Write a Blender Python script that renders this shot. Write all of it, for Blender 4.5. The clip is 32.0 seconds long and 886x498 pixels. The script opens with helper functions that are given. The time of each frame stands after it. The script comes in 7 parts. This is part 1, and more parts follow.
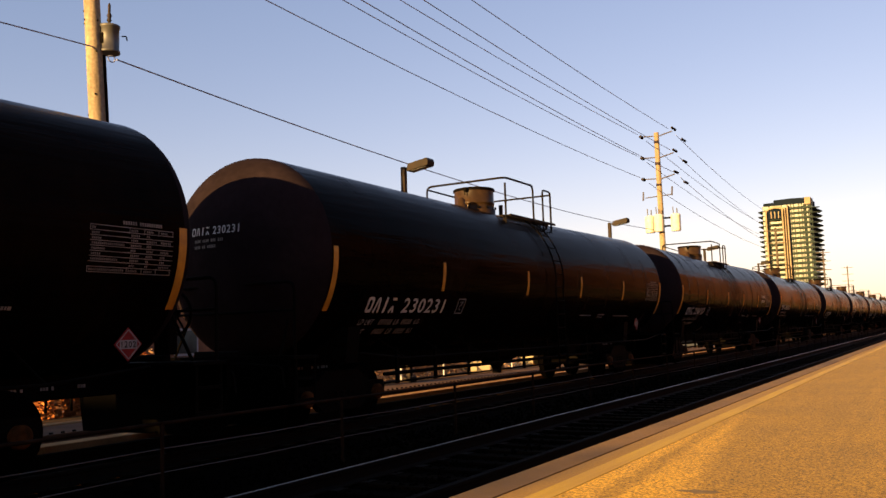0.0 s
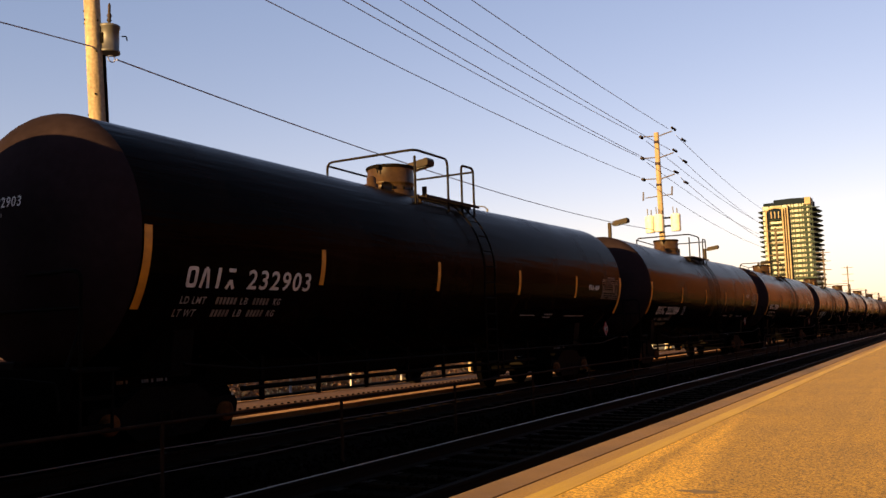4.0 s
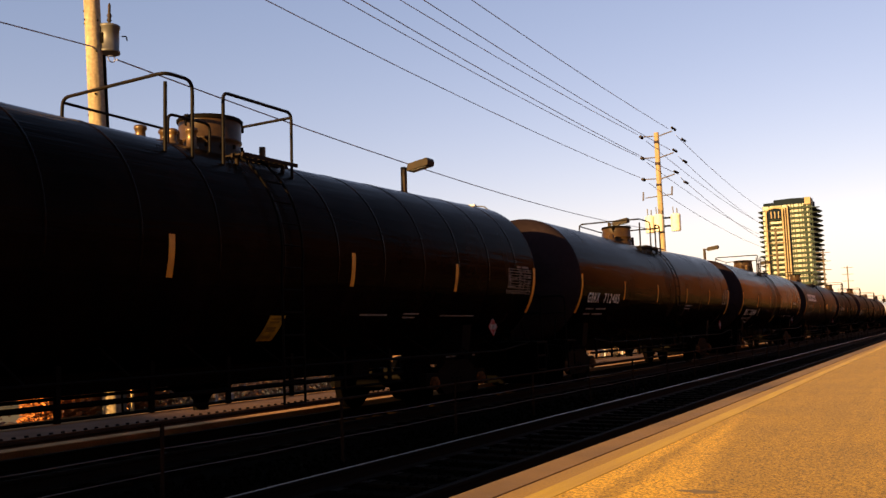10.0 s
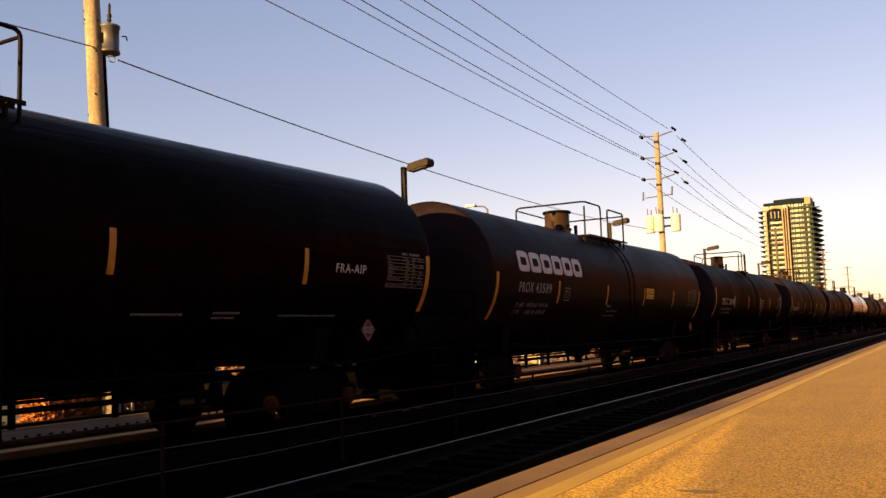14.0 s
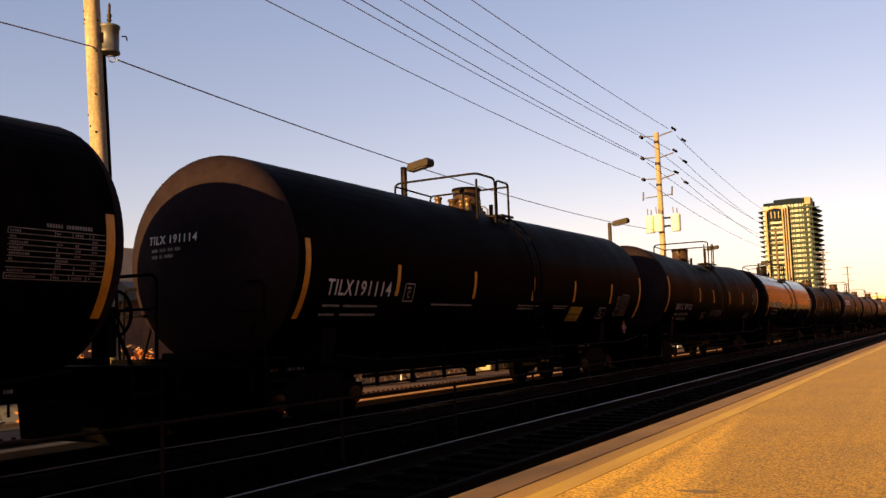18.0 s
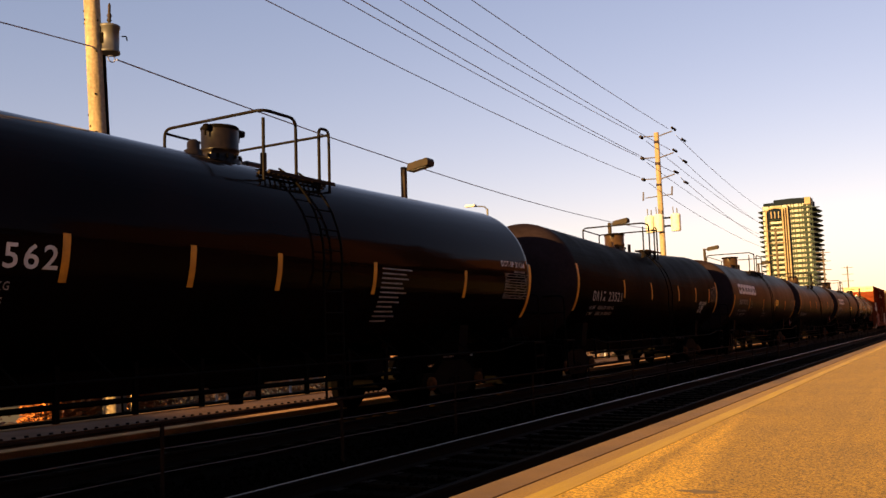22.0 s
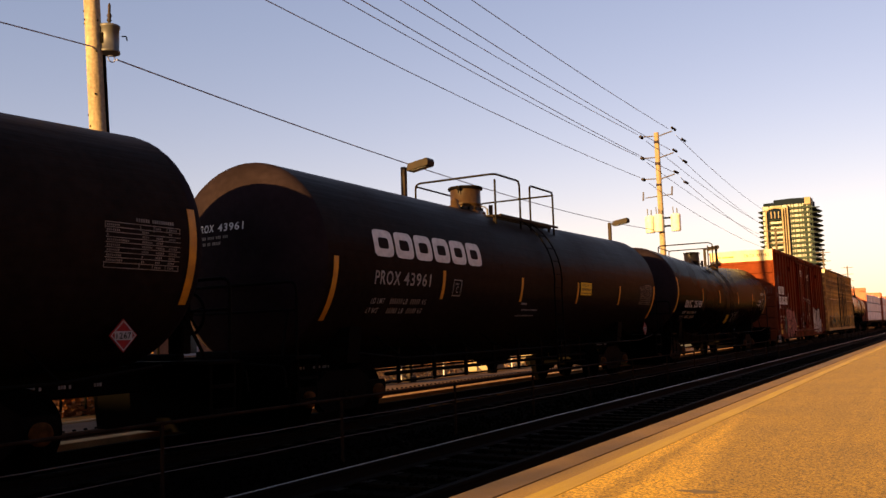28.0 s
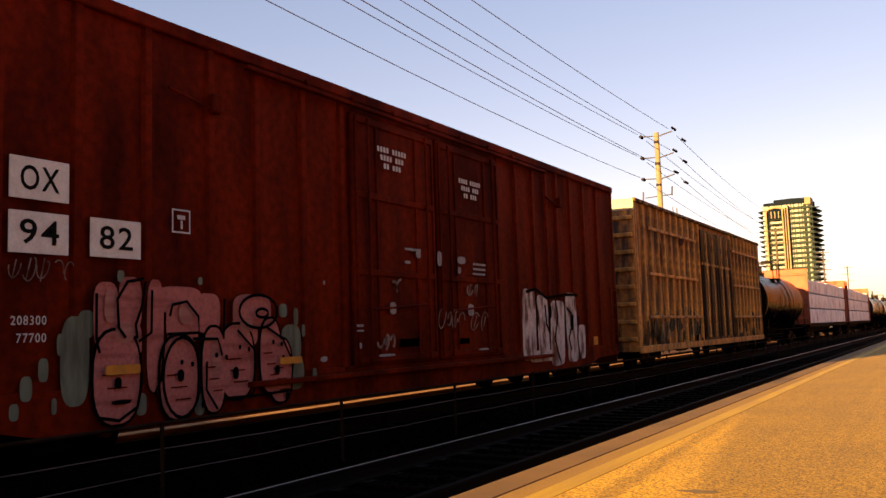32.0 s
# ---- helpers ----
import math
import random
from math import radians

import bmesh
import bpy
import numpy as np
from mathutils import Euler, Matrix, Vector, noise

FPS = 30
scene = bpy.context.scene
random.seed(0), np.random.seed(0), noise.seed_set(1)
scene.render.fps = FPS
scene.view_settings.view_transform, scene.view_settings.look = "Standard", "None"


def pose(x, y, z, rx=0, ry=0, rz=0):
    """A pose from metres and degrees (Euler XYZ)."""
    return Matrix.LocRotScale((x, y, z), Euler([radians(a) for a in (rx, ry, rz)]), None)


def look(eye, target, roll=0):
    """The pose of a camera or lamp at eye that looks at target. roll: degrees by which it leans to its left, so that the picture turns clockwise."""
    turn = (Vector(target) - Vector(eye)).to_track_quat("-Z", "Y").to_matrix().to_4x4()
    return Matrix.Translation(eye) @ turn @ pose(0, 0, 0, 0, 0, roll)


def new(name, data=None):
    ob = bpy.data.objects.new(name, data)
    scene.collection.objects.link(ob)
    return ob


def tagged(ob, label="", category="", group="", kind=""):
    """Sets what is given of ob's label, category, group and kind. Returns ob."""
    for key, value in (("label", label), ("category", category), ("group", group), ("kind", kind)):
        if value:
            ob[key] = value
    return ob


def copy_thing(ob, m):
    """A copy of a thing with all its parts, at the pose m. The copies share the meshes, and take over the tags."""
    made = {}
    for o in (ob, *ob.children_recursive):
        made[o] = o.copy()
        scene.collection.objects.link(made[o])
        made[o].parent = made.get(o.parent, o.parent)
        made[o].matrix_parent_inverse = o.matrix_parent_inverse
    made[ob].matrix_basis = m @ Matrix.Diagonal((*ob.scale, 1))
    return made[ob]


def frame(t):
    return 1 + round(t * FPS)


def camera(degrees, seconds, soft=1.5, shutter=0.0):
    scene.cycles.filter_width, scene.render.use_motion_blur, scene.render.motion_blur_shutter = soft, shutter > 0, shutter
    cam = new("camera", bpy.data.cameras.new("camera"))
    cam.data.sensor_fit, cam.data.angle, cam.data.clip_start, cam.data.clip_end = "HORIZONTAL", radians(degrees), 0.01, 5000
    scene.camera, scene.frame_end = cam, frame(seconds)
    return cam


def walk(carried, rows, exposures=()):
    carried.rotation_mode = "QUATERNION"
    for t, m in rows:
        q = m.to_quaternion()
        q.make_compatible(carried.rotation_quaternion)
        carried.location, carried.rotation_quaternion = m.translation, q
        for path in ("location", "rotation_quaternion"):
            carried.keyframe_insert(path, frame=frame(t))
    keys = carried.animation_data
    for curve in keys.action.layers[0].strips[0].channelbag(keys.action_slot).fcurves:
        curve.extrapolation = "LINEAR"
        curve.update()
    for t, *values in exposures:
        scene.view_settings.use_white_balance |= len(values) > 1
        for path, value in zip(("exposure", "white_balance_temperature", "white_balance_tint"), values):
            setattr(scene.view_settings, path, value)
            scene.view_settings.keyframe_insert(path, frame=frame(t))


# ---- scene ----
# The camera stands on the near platform; the tracks run along +y, rail tops at z = 0.
cam = camera(54.025, 32.0, soft=1.5)
EYE = (0.0, 0.0, 1.374)
YAW, PITCH, ROLL = radians(-30.178), radians(5.471), -1.815
AIM = (math.sin(YAW) * math.cos(PITCH), math.cos(YAW) * math.cos(PITCH), EYE[2] + math.sin(PITCH))
STAND = look(EYE, AIM, ROLL)

# ---- world, sun, exposure ----
SUN_WAY = Vector((0.198, 1.0, -0.166)).normalized()      # the way the light travels
SUN_UP = math.asin(-SUN_WAY.z)
world = bpy.data.worlds.new("evening_sky")
scene.world = world
world.use_nodes = True
wn, wl = world.node_tree.nodes, world.node_tree.links
sky = wn.new("ShaderNodeTexSky")
sky.sky_type = "NISHITA"
sky.sun_disc = False
sky.sun_elevation = SUN_UP
sky.sun_rotation = math.atan2(-SUN_WAY.x, -SUN_WAY.y)
sky.air_density, sky.dust_density, sky.ozone_density = 1.0, 0.25, 1.8
haze = wn.new("ShaderNodeVectorMath")       # the rosy evening haze of the whole sky
haze.operation = "MULTIPLY"
haze.inputs[1].default_value = (1.10, 0.945, 1.03)
wl.new(sky.outputs["Color"], haze.inputs[0])
veil = wn.new("ShaderNodeVectorMath")       # thin even haze that pales the clear sky
veil.operation = "MULTIPLY_ADD"
veil.inputs[1].default_value = (0.95, 0.83, 0.73)
veil.inputs[2].default_value = (0.12, 0.49, 1.07)
wl.new(haze.outputs["Vector"], veil.inputs[0])
wl.new(veil.outputs["Vector"], wn["Background"].inputs["Color"])
wn["Background"].inputs["Strength"].default_value = 0.05
sun = new("sun", bpy.data.lights.new("sun", "SUN"))
sun.data.energy = 4.6
sun.data.angle = radians(0.5)
sun.data.color = (1.0, 0.70, 0.27)
sun.matrix_world = look((0, -60, 40), Vector((0, -60, 40)) + SUN_WAY)
EXPOSURE = 2.1

TRAIN_X = -9.27           # centre line of the far track
NEAR_X = -4.82            # centre line of the near track


# ---- materials ----
def material(name, colour, rough=0.6, metal=0.0, second=None, scale=4.0, detail=6.0, low=0.35, high=0.65,
             bump=0.0, bump_scale=60.0, coat=0.0, rough_var=0.0, stretch=(1, 1, 1), fleck=0.0, fleck_scale=120.0,
             random_shade=0.0, specular=0.5, streak=0.0, streak_scale=(1.6, 0.12, 1.6), tint=(1, 1, 1)):
    """A surface with two scales of variation: broad stains between two colours, fine grain in relief and shade."""
    m = bpy.data.materials.new(name)
    m.use_nodes = True
    n, l = m.node_tree.nodes, m.node_tree.links
    b = n["Principled BSDF"]
    b.inputs["Roughness"].default_value = rough
    b.inputs["Metallic"].default_value = metal
    b.inputs["Coat Weight"].default_value = coat
    b.inputs["Specular IOR Level"].default_value = specular
    b.inputs["Specular Tint"].default_value = (*tint, 1)
    tc = n.new("ShaderNodeTexCoord")
    mp = n.new("ShaderNodeMapping")
    mp.inputs["Scale"].default_value = stretch
    l.new(tc.outputs["Object"], mp.inputs["Vector"])
    broad = n.new("ShaderNodeTexNoise")
    broad.inputs["Scale"].default_value = scale
    broad.inputs["Detail"].default_value = detail
    l.new(mp.outputs["Vector"], broad.inputs["Vector"])
    ramp = n.new("ShaderNodeMapRange")
    ramp.inputs["From Min"].default_value, ramp.inputs["From Max"].default_value = low, high
    l.new(broad.outputs["Fac"], ramp.inputs["Value"])
    mix = n.new("ShaderNodeMix")
    mix.data_type = "RGBA"
    mix.inputs["A"].default_value = (*colour, 1)
    mix.inputs["B"].default_value = (*(second or [c * 0.7 for c in colour]), 1)
    l.new(ramp.outputs["Result"], mix.inputs["Factor"])
    out = mix.outputs["Result"]
    fine = None
    if fleck or bump:
        fine = n.new("ShaderNodeTexNoise")
        fine.inputs["Scale"].default_value = fleck_scale if fleck else bump_scale
        fine.inputs["Detail"].default_value = 4
        l.new(tc.outputs["Object"], fine.inputs["Vector"])
    if fleck:
        fr = n.new("ShaderNodeMapRange")
        fr.inputs["From Min"].default_value, fr.inputs["From Max"].default_value = 0.3, 0.7
        fr.inputs["To Min"].default_value, fr.inputs["To Max"].default_value = 1 - fleck, 1 + fleck
        l.new(fine.outputs["Fac"], fr.inputs["Value"])
        mul = n.new("ShaderNodeVectorMath")
        mul.operation = "SCALE"
        l.new(out, mul.inputs[0])
        l.new(fr.outputs["Result"], mul.inputs["Scale"])
        out = mul.outputs["Vector"]
    if random_shade:
        oi = n.new("ShaderNodeObjectInfo")
        rr = n.new("ShaderNodeMapRange")
        rr.inputs["To Min"].default_value, rr.inputs["To Max"].default_value = 1 - random_shade, 1 + random_shade
        l.new(oi.outputs["Random"], rr.inputs["Value"])
        mul2 = n.new("ShaderNodeVectorMath")
        mul2.operation = "SCALE"
        l.new(out, mul2.inputs[0])
        l.new(rr.outputs["Result"], mul2.inputs["Scale"])
        out = mul2.outputs["Vector"]
    l.new(out, b.inputs["Base Color"])
    if rough_var:
        rv = n.new("ShaderNodeMapRange")
        rv.inputs["From Min"].default_value, rv.inputs["From Max"].default_value = 0.3, 0.7
        rv.inputs["To Min"].default_value, rv.inputs["To Max"].default_value = rough - rough_var, rough + rough_var
        l.new(broad.outputs["Fac"], rv.inputs["Value"])
        l.new(rv.outputs["Result"], b.inputs["Roughness"])
    if bump:
        bp = n.new("ShaderNodeBump")
        bp.inputs["Strength"].default_value = bump
        bp.inputs["Distance"].default_value = 0.01
        l.new(fine.outputs["Fac"], bp.inputs["Height"])
        l.new(bp.outputs["Normal"], b.inputs["Normal"])
    if streak:
        # long shallow dents along the sheet, which break up what it mirrors
        ms = n.new("ShaderNodeMapping")
        ms.inputs["Scale"].default_value = streak_scale
        l.new(tc.outputs["Object"], ms.inputs["Vector"])
        ns = n.new("ShaderNodeTexNoise")
        ns.inputs["Scale"].default_value, ns.inputs["Detail"].default_value, ns.inputs["Roughness"].default_value = 4.0, 3.0, 0.6
        l.new(ms.outputs["Vector"], ns.inputs["Vector"])
        bs = n.new("ShaderNodeBump")
        bs.inputs["Strength"].default_value = streak
        bs.inputs["Distance"].default_value = 0.02
        l.new(ns.outputs["Fac"], bs.inputs["Height"])
        if bump:
            l.new(bp.outputs["Normal"], bs.inputs["Normal"])
        l.new(bs.outputs["Normal"], b.inputs["Normal"])
    return m


M_TANK = material("black_tank_paint", (0.0018, 0.0010, 0.0008), 0.22, second=(0.0045, 0.0020, 0.0012), scale=0.9, rough_var=0.08,
                  bump=0.05, bump_scale=4.0, stretch=(1, 1.2, 0.5), specular=0.0085, fleck=0.3, fleck_scale=5, streak=0.9, tint=(1.0, 0.84, 0.78))
M_TANK_WORN = material("dusty_black_tank_paint", (0.0016, 0.0010, 0.0009), 0.42, second=(0.0036, 0.0019, 0.0015), scale=1.1, rough_var=0.08,
                       bump=0.05, bump_scale=5.0, stretch=(1, 1.4, 0.4), specular=0.0028, fleck=0.35, fleck_scale=6, streak=0.6, tint=(1.0, 0.84, 0.78))
M_TANK_GLOSS = material("glossy_black_tank_paint", (0.0022, 0.0015, 0.0013), 0.10, second=(0.0045, 0.002, 0.0016), scale=0.9, rough_var=0.05, bump=0.12, bump_scale=2.2, specular=0.026, streak=0.25, tint=(0.66, 0.66, 1.0))
M_TANK_GREY = material("charcoal_tank_paint", (0.0085, 0.0058, 0.0052), 0.38, second=(0.0125, 0.0078, 0.0064), scale=0.7, rough_var=0.06,
                       bump=0.03, bump_scale=5.0, stretch=(1, 1.2, 0.6), specular=0.009, fleck=0.25, fleck_scale=7, streak=0.6, tint=(1.0, 0.86, 0.8))
M_TANK_SEMI = material("half_gloss_black_tank_paint", (0.0020, 0.0013, 0.0012), 0.26, second=(0.0042, 0.0020, 0.0016), scale=0.9, rough_var=0.05, bump=0.10, bump_scale=2.2, specular=0.0025, streak=0.5, tint=(0.66, 0.66, 1.0))
M_HEAD = material("brown_dusted_tank_paint", (0.0150, 0.0098, 0.0112), 0.65, second=(0.0095, 0.0062, 0.0070), scale=1.2, fleck=0.16, fleck_scale=10, specular=0.008)
M_STEEL = material("black_grimy_steel", (0.0015, 0.0012, 0.001), 0.7, second=(0.0035, 0.0025, 0.0018), scale=5, bump=0.15, specular=0.02)
M_RAILING = material("black_pipe_paint", (0.0024, 0.0018, 0.0016), 0.5, second=(0.006, 0.0042, 0.0034), scale=6, specular=0.04)
M_DOME = material("brown_black_dome_paint", (0.038, 0.0205, 0.009), 0.38, second=(0.017, 0.009, 0.0045), scale=1.6, rough_var=0.10, specular=0.12, fleck=0.2, fleck_scale=14)
M_DOMEDARK = material("dark_dome_paint", (0.0085, 0.0062, 0.0062), 0.36, second=(0.004, 0.003, 0.003), scale=2.4, rough_var=0.10, specular=0.10, fleck=0.3, fleck_scale=9)
M_WALK = material("brown_walkway_steel", (0.013, 0.0072, 0.0042), 0.7, second=(0.006, 0.0035, 0.0022), scale=5, specular=0.08)
M_BRASS = material("dull_brass_fitting", (0.10, 0.055, 0.022), 0.4, 0.5, second=(0.05, 0.028, 0.012), scale=9)
M_YELLOW = material("yellow_reflective_tape", (0.52, 0.205, 0.008), 0.55, second=(0.36, 0.135, 0.008), scale=6)
M_WHITE = material("white_stencil_paint", (0.50, 0.48, 0.45), 0.6, second=(0.38, 0.36, 0.34), scale=8)
M_GREYWHITE = material("faded_stencil_paint", (0.26, 0.25, 0.24), 0.7, second=(0.15, 0.14, 0.14), scale=8)
M_RED = material("red_placard", (0.22, 0.012, 0.012), 0.6, second=(0.14, 0.012, 0.012), scale=10, specular=0.1)
M_CAP = material("orange_bearing_cap", (0.075, 0.026, 0.008), 0.8, second=(0.026, 0.010, 0.003), scale=10, specular=0.02)
# darker copy of the pole wood: distant shade and haze are in its colour
M_POLESHADED = material("shaded_pole_wood", (0.075, 0.055, 0.036), 0.85, second=(0.05, 0.036, 0.024), scale=1.2, stretch=(6, 6, 0.35))
M_RAILTOP = material("worn_rail_steel", (0.38, 0.315, 0.26), 0.32, 1.0, second=(0.20, 0.165, 0.135), scale=3, stretch=(1, 0.1, 1))
M_RAILDULL = material("dull_rail_steel", (0.007, 0.0055, 0.0045), 0.85, 0.0, second=(0.0035, 0.0028, 0.0022), scale=3, specular=0.03, stretch=(1, 0.1, 1))
M_STAIN = material("dried_oil_stain", (0.13, 0.072, 0.014), 0.75, second=(0.20, 0.115, 0.02), scale=9)
M_RAILSIDE = material("rusty_rail_steel", (0.0045, 0.003, 0.002), 0.8, second=(0.0025, 0.0017, 0.0012), scale=5, specular=0.05)
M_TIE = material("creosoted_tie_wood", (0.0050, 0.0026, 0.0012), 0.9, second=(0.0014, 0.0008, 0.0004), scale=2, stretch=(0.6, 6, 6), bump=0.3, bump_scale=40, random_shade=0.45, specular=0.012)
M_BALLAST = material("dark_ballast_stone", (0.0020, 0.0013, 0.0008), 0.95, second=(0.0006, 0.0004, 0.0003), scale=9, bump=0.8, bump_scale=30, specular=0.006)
M_GROUND = material("dry_ground", (0.06, 0.051, 0.033), 0.95, second=(0.042, 0.042, 0.024), scale=0.15, bump=0.3, bump_scale=8)
M_COPING = material("pinkish_concrete", (0.190, 0.089, 0.017), 0.85, second=(0.14, 0.066, 0.014), scale=1.5, bump=0.25, bump_scale=90, fleck=0.2, fleck_scale=140)
M_FARLEDGE = material("pale_ledge_concrete", (0.40, 0.205, 0.088), 0.85, second=(0.28, 0.14, 0.06), scale=2, bump=0.2, bump_scale=70, fleck=0.15, fleck_scale=50, specular=0.03)
M_FARSLAB = material("grey_platform_asphalt", (0.13, 0.072, 0.046), 0.9, second=(0.090, 0.050, 0.032), scale=1.5, bump=0.25, bump_scale=90, fleck=0.12, fleck_scale=60, specular=0.03)
M_MARGIN = material("worn_margin_asphalt", (0.36, 0.185, 0.022), 0.85, second=(0.29, 0.145, 0.022), scale=1.2, stretch=(4, 0.3, 1), bump=0.4, bump_scale=70, fleck=0.35, fleck_scale=60)
M_BARK_SOIL = material("bare_brown_soil", (0.055, 0.033, 0.02), 0.95, second=(0.03, 0.02, 0.012), scale=3, bump=0.5, bump_scale=25, fleck=0.3, fleck_scale=20, specular=0.03)
M_TACTILE = material("worn_yellow_paint", (0.55, 0.315, 0.014), 0.7, second=(0.42, 0.225, 0.016), scale=2.0, low=0.35, high=0.7, stretch=(6, 0.35, 1), bump=0.2, bump_scale=80, fleck=0.12)
M_ASPHALT = material("tan_platform_asphalt", (0.42, 0.215, 0.014), 0.85, second=(0.36, 0.185, 0.015), scale=0.8, bump=0.3, bump_scale=60, fleck=0.85, fleck_scale=52)
M_WOOD = material("pole_wood", (0.245, 0.185, 0.115), 0.85, second=(0.115, 0.080, 0.046), scale=1.6, low=0.3, high=0.75, stretch=(7, 7, 0.30), bump=0.6, bump_scale=30, fleck=0.28, fleck_scale=16)
M_GREYBOX = material("grey_equipment_paint", (0.058, 0.056, 0.055), 0.5, second=(0.036, 0.034, 0.034), scale=4)
M_LAMP = material("bronze_lamp_paint", (0.020, 0.012, 0.0075), 0.6, second=(0.012, 0.008, 0.005), scale=4, specular=0.1)
M_ARM = material("grey_bracket_metal", (0.06, 0.052, 0.055), 0.7, second=(0.04, 0.036, 0.038), scale=4, specular=0.2)
M_WIRE = material("dark_cable", (0.23, 0.215, 0.245), 0.7, scale=3)
M_INSUL = material("dark_insulator_glaze", (0.03, 0.022, 0.02), 0.7, scale=6, specular=0.1)
M_FENCE = material("weathered_fence_pipe", (0.020, 0.0105, 0.0062), 0.9, second=(0.009, 0.0045, 0.0026), scale=5, specular=0.02)
M_FENCEWIRE = material("dull_fence_wire", (0.11, 0.095, 0.085), 0.7, second=(0.05, 0.043, 0.038), scale=2, specular=0.05, stretch=(1, 0.3, 1))


# ---- mesh helpers ----
class Shape:
    """Vertices and faces of one part."""

    def __init__(self):
        self.v, self.f, self.smooth = [], [], []

    def add(self, verts, faces, smooth=False):
        k = len(self.v)
        self.v += [tuple(p) for p in verts]
        self.f += [tuple(i + k for i in f) for f in faces]
        self.smooth += [smooth] * len(faces)
        return self

    def box(self, c, s, bevel=0.0):
        x, y, z = c
        a, b, d = s[0] / 2, s[1] / 2, s[2] / 2
        if bevel <= 0:
            vs = [(x + i * a, y + j * b, z + k * d) for i in (-1, 1) for j in (-1, 1) for k in (-1, 1)]
            return self.add(vs, [(0, 1, 3, 2), (4, 6, 7, 5), (0, 4, 5, 1), (2, 3, 7, 6), (0, 2, 6, 4), (1, 5, 7, 3)])
        e = min(bevel, a * 0.9, b * 0.9, d * 0.9)
        vs, faces, idx = [], [], {}
        for i in (-1, 1):
            for j in (-1, 1):
                for k in (-1, 1):
                    for ax in range(3):
                        p = [x + i * (a - e), y + j * (b - e), z + k * (d - e)]
                        p[ax] = (x, y, z)[ax] + (i, j, k)[ax] * (a, b, d)[ax]
                        idx[i, j, k, ax] = len(vs)
                        vs.append(tuple(p))
        g = lambda i, j, k, ax: idx[i, j, k, ax]
        for s1 in (-1, 1):
            faces.append((g(s1, -1, -1, 0), g(s1, 1, -1, 0), g(s1, 1, 1, 0), g(s1, -1, 1, 0))[::s1])
            faces.append((g(-1, s1, -1, 1), g(-1, s1, 1, 1), g(1, s1, 1, 1), g(1, s1, -1, 1))[::s1])
            faces.append((g(-1, -1, s1, 2), g(1, -1, s1, 2), g(1, 1, s1, 2), g(-1, 1, s1, 2))[::s1])
            for s2 in (-1, 1):
                faces.append((g(s1, s2, -1, 0), g(s1, s2, 1, 0), g(s1, s2, 1, 1), g(s1, s2, -1, 1)))
                faces.append((g(s1, -1, s2, 0), g(s1, 1, s2, 0), g(s1, 1, s2, 2), g(s1, -1, s2, 2)))
                faces.append((g(-1, s1, s2, 1), g(1, s1, s2, 1), g(1, s1, s2, 2), g(-1, s1, s2, 2)))
                for s3 in (-1, 1):
                    faces.append((g(s1, s2, s3, 0), g(s1, s2, s3, 1), g(s1, s2, s3, 2)))
        return self.add(vs, faces)

    def rod(self, p, q, r, n=8, r2=None, caps=True):
        p, q = Vector(p), Vector(q)
        w = (q - p).normalized()
        u = w.orthogonal().normalized()
        t = w.cross(u)
        r2 = r if r2 is None else r2
        vs = []
        for i in range(n):
            a = 2 * math.pi * i / n
            d = u * math.cos(a) + t * math.sin(a)
            vs += [p + d * r, q + d * r2]
        self.add(vs, [(2 * i, 2 * ((i + 1) % n), 2 * ((i + 1) % n) + 1, 2 * i + 1) for i in range(n)], True)
        if caps:
            self.add([vs[2 * i] for i in range(n)][::-1], [tuple(range(n))])
            self.add([vs[2 * i + 1] for i in range(n)], [tuple(range(n))])
        return self

    def pipe(self, pts, r, n=8):
        pts = [Vector(p) for p in pts]
        rings, u = [], None
        for i, p in enumerate(pts):
            w = ((pts[i + 1] - p) if i + 1 < len(pts) else (p - pts[i - 1])).normalized()
            if 0 < i < len(pts) - 1:
                w = (w + (p - pts[i - 1]).normalized()).normalized()
            u = w.orthogonal().normalized() if u is None else (u - w * u.dot(w)).normalized()
            t = w.cross(u)
            rings.append([p + (u * math.cos(2 * math.pi * k / n) + t * math.sin(2 * math.pi * k / n)) * r for k in range(n)])
        vs = [q for ring in rings for q in ring]
        fs = [(a * n + k, a * n + (k + 1) % n, (a + 1) * n + (k + 1) % n, (a + 1) * n + k) for a in range(len(pts) - 1) for k in range(n)]
        self.add(vs, fs, True)
        self.add(rings[0][::-1], [tuple(range(n))])
        return self.add(rings[-1], [tuple(range(n))])

    def turn(self, profile, c, axis="y", n=32, smooth=True, close=True):
        """A body of revolution: profile rows (along, radius) about an axis through c."""
        vs, fs = [], []
        for s, r in profile:
            for k in range(n):
                a = 2 * math.pi * k / n
                x, y = r * math.cos(a), r * math.sin(a)
                vs.append({"y": (c[0] + x, c[1] + s, c[2] + y), "z": (c[0] + x, c[1] + y, c[2] + s), "x": (c[0] + s, c[1] + x, c[2] + y)}[axis])
        for i in range(len(profile) - 1):
            for k in range(n):
                q = (i * n + k, i * n + (k + 1) % n, (i + 1) * n + (k + 1) % n, (i + 1) * n + k)
                fs.append(q if axis == "z" or axis == "x" else q[::-1])
        self.add(vs, fs, smooth)
        if close:
            self.add(vs[:n][::-1] if axis != "y" else vs[:n], [tuple(range(n))])
            self.add(vs[-n:] if axis != "y" else vs[-n:][::-1], [tuple(range(n))])
        return self

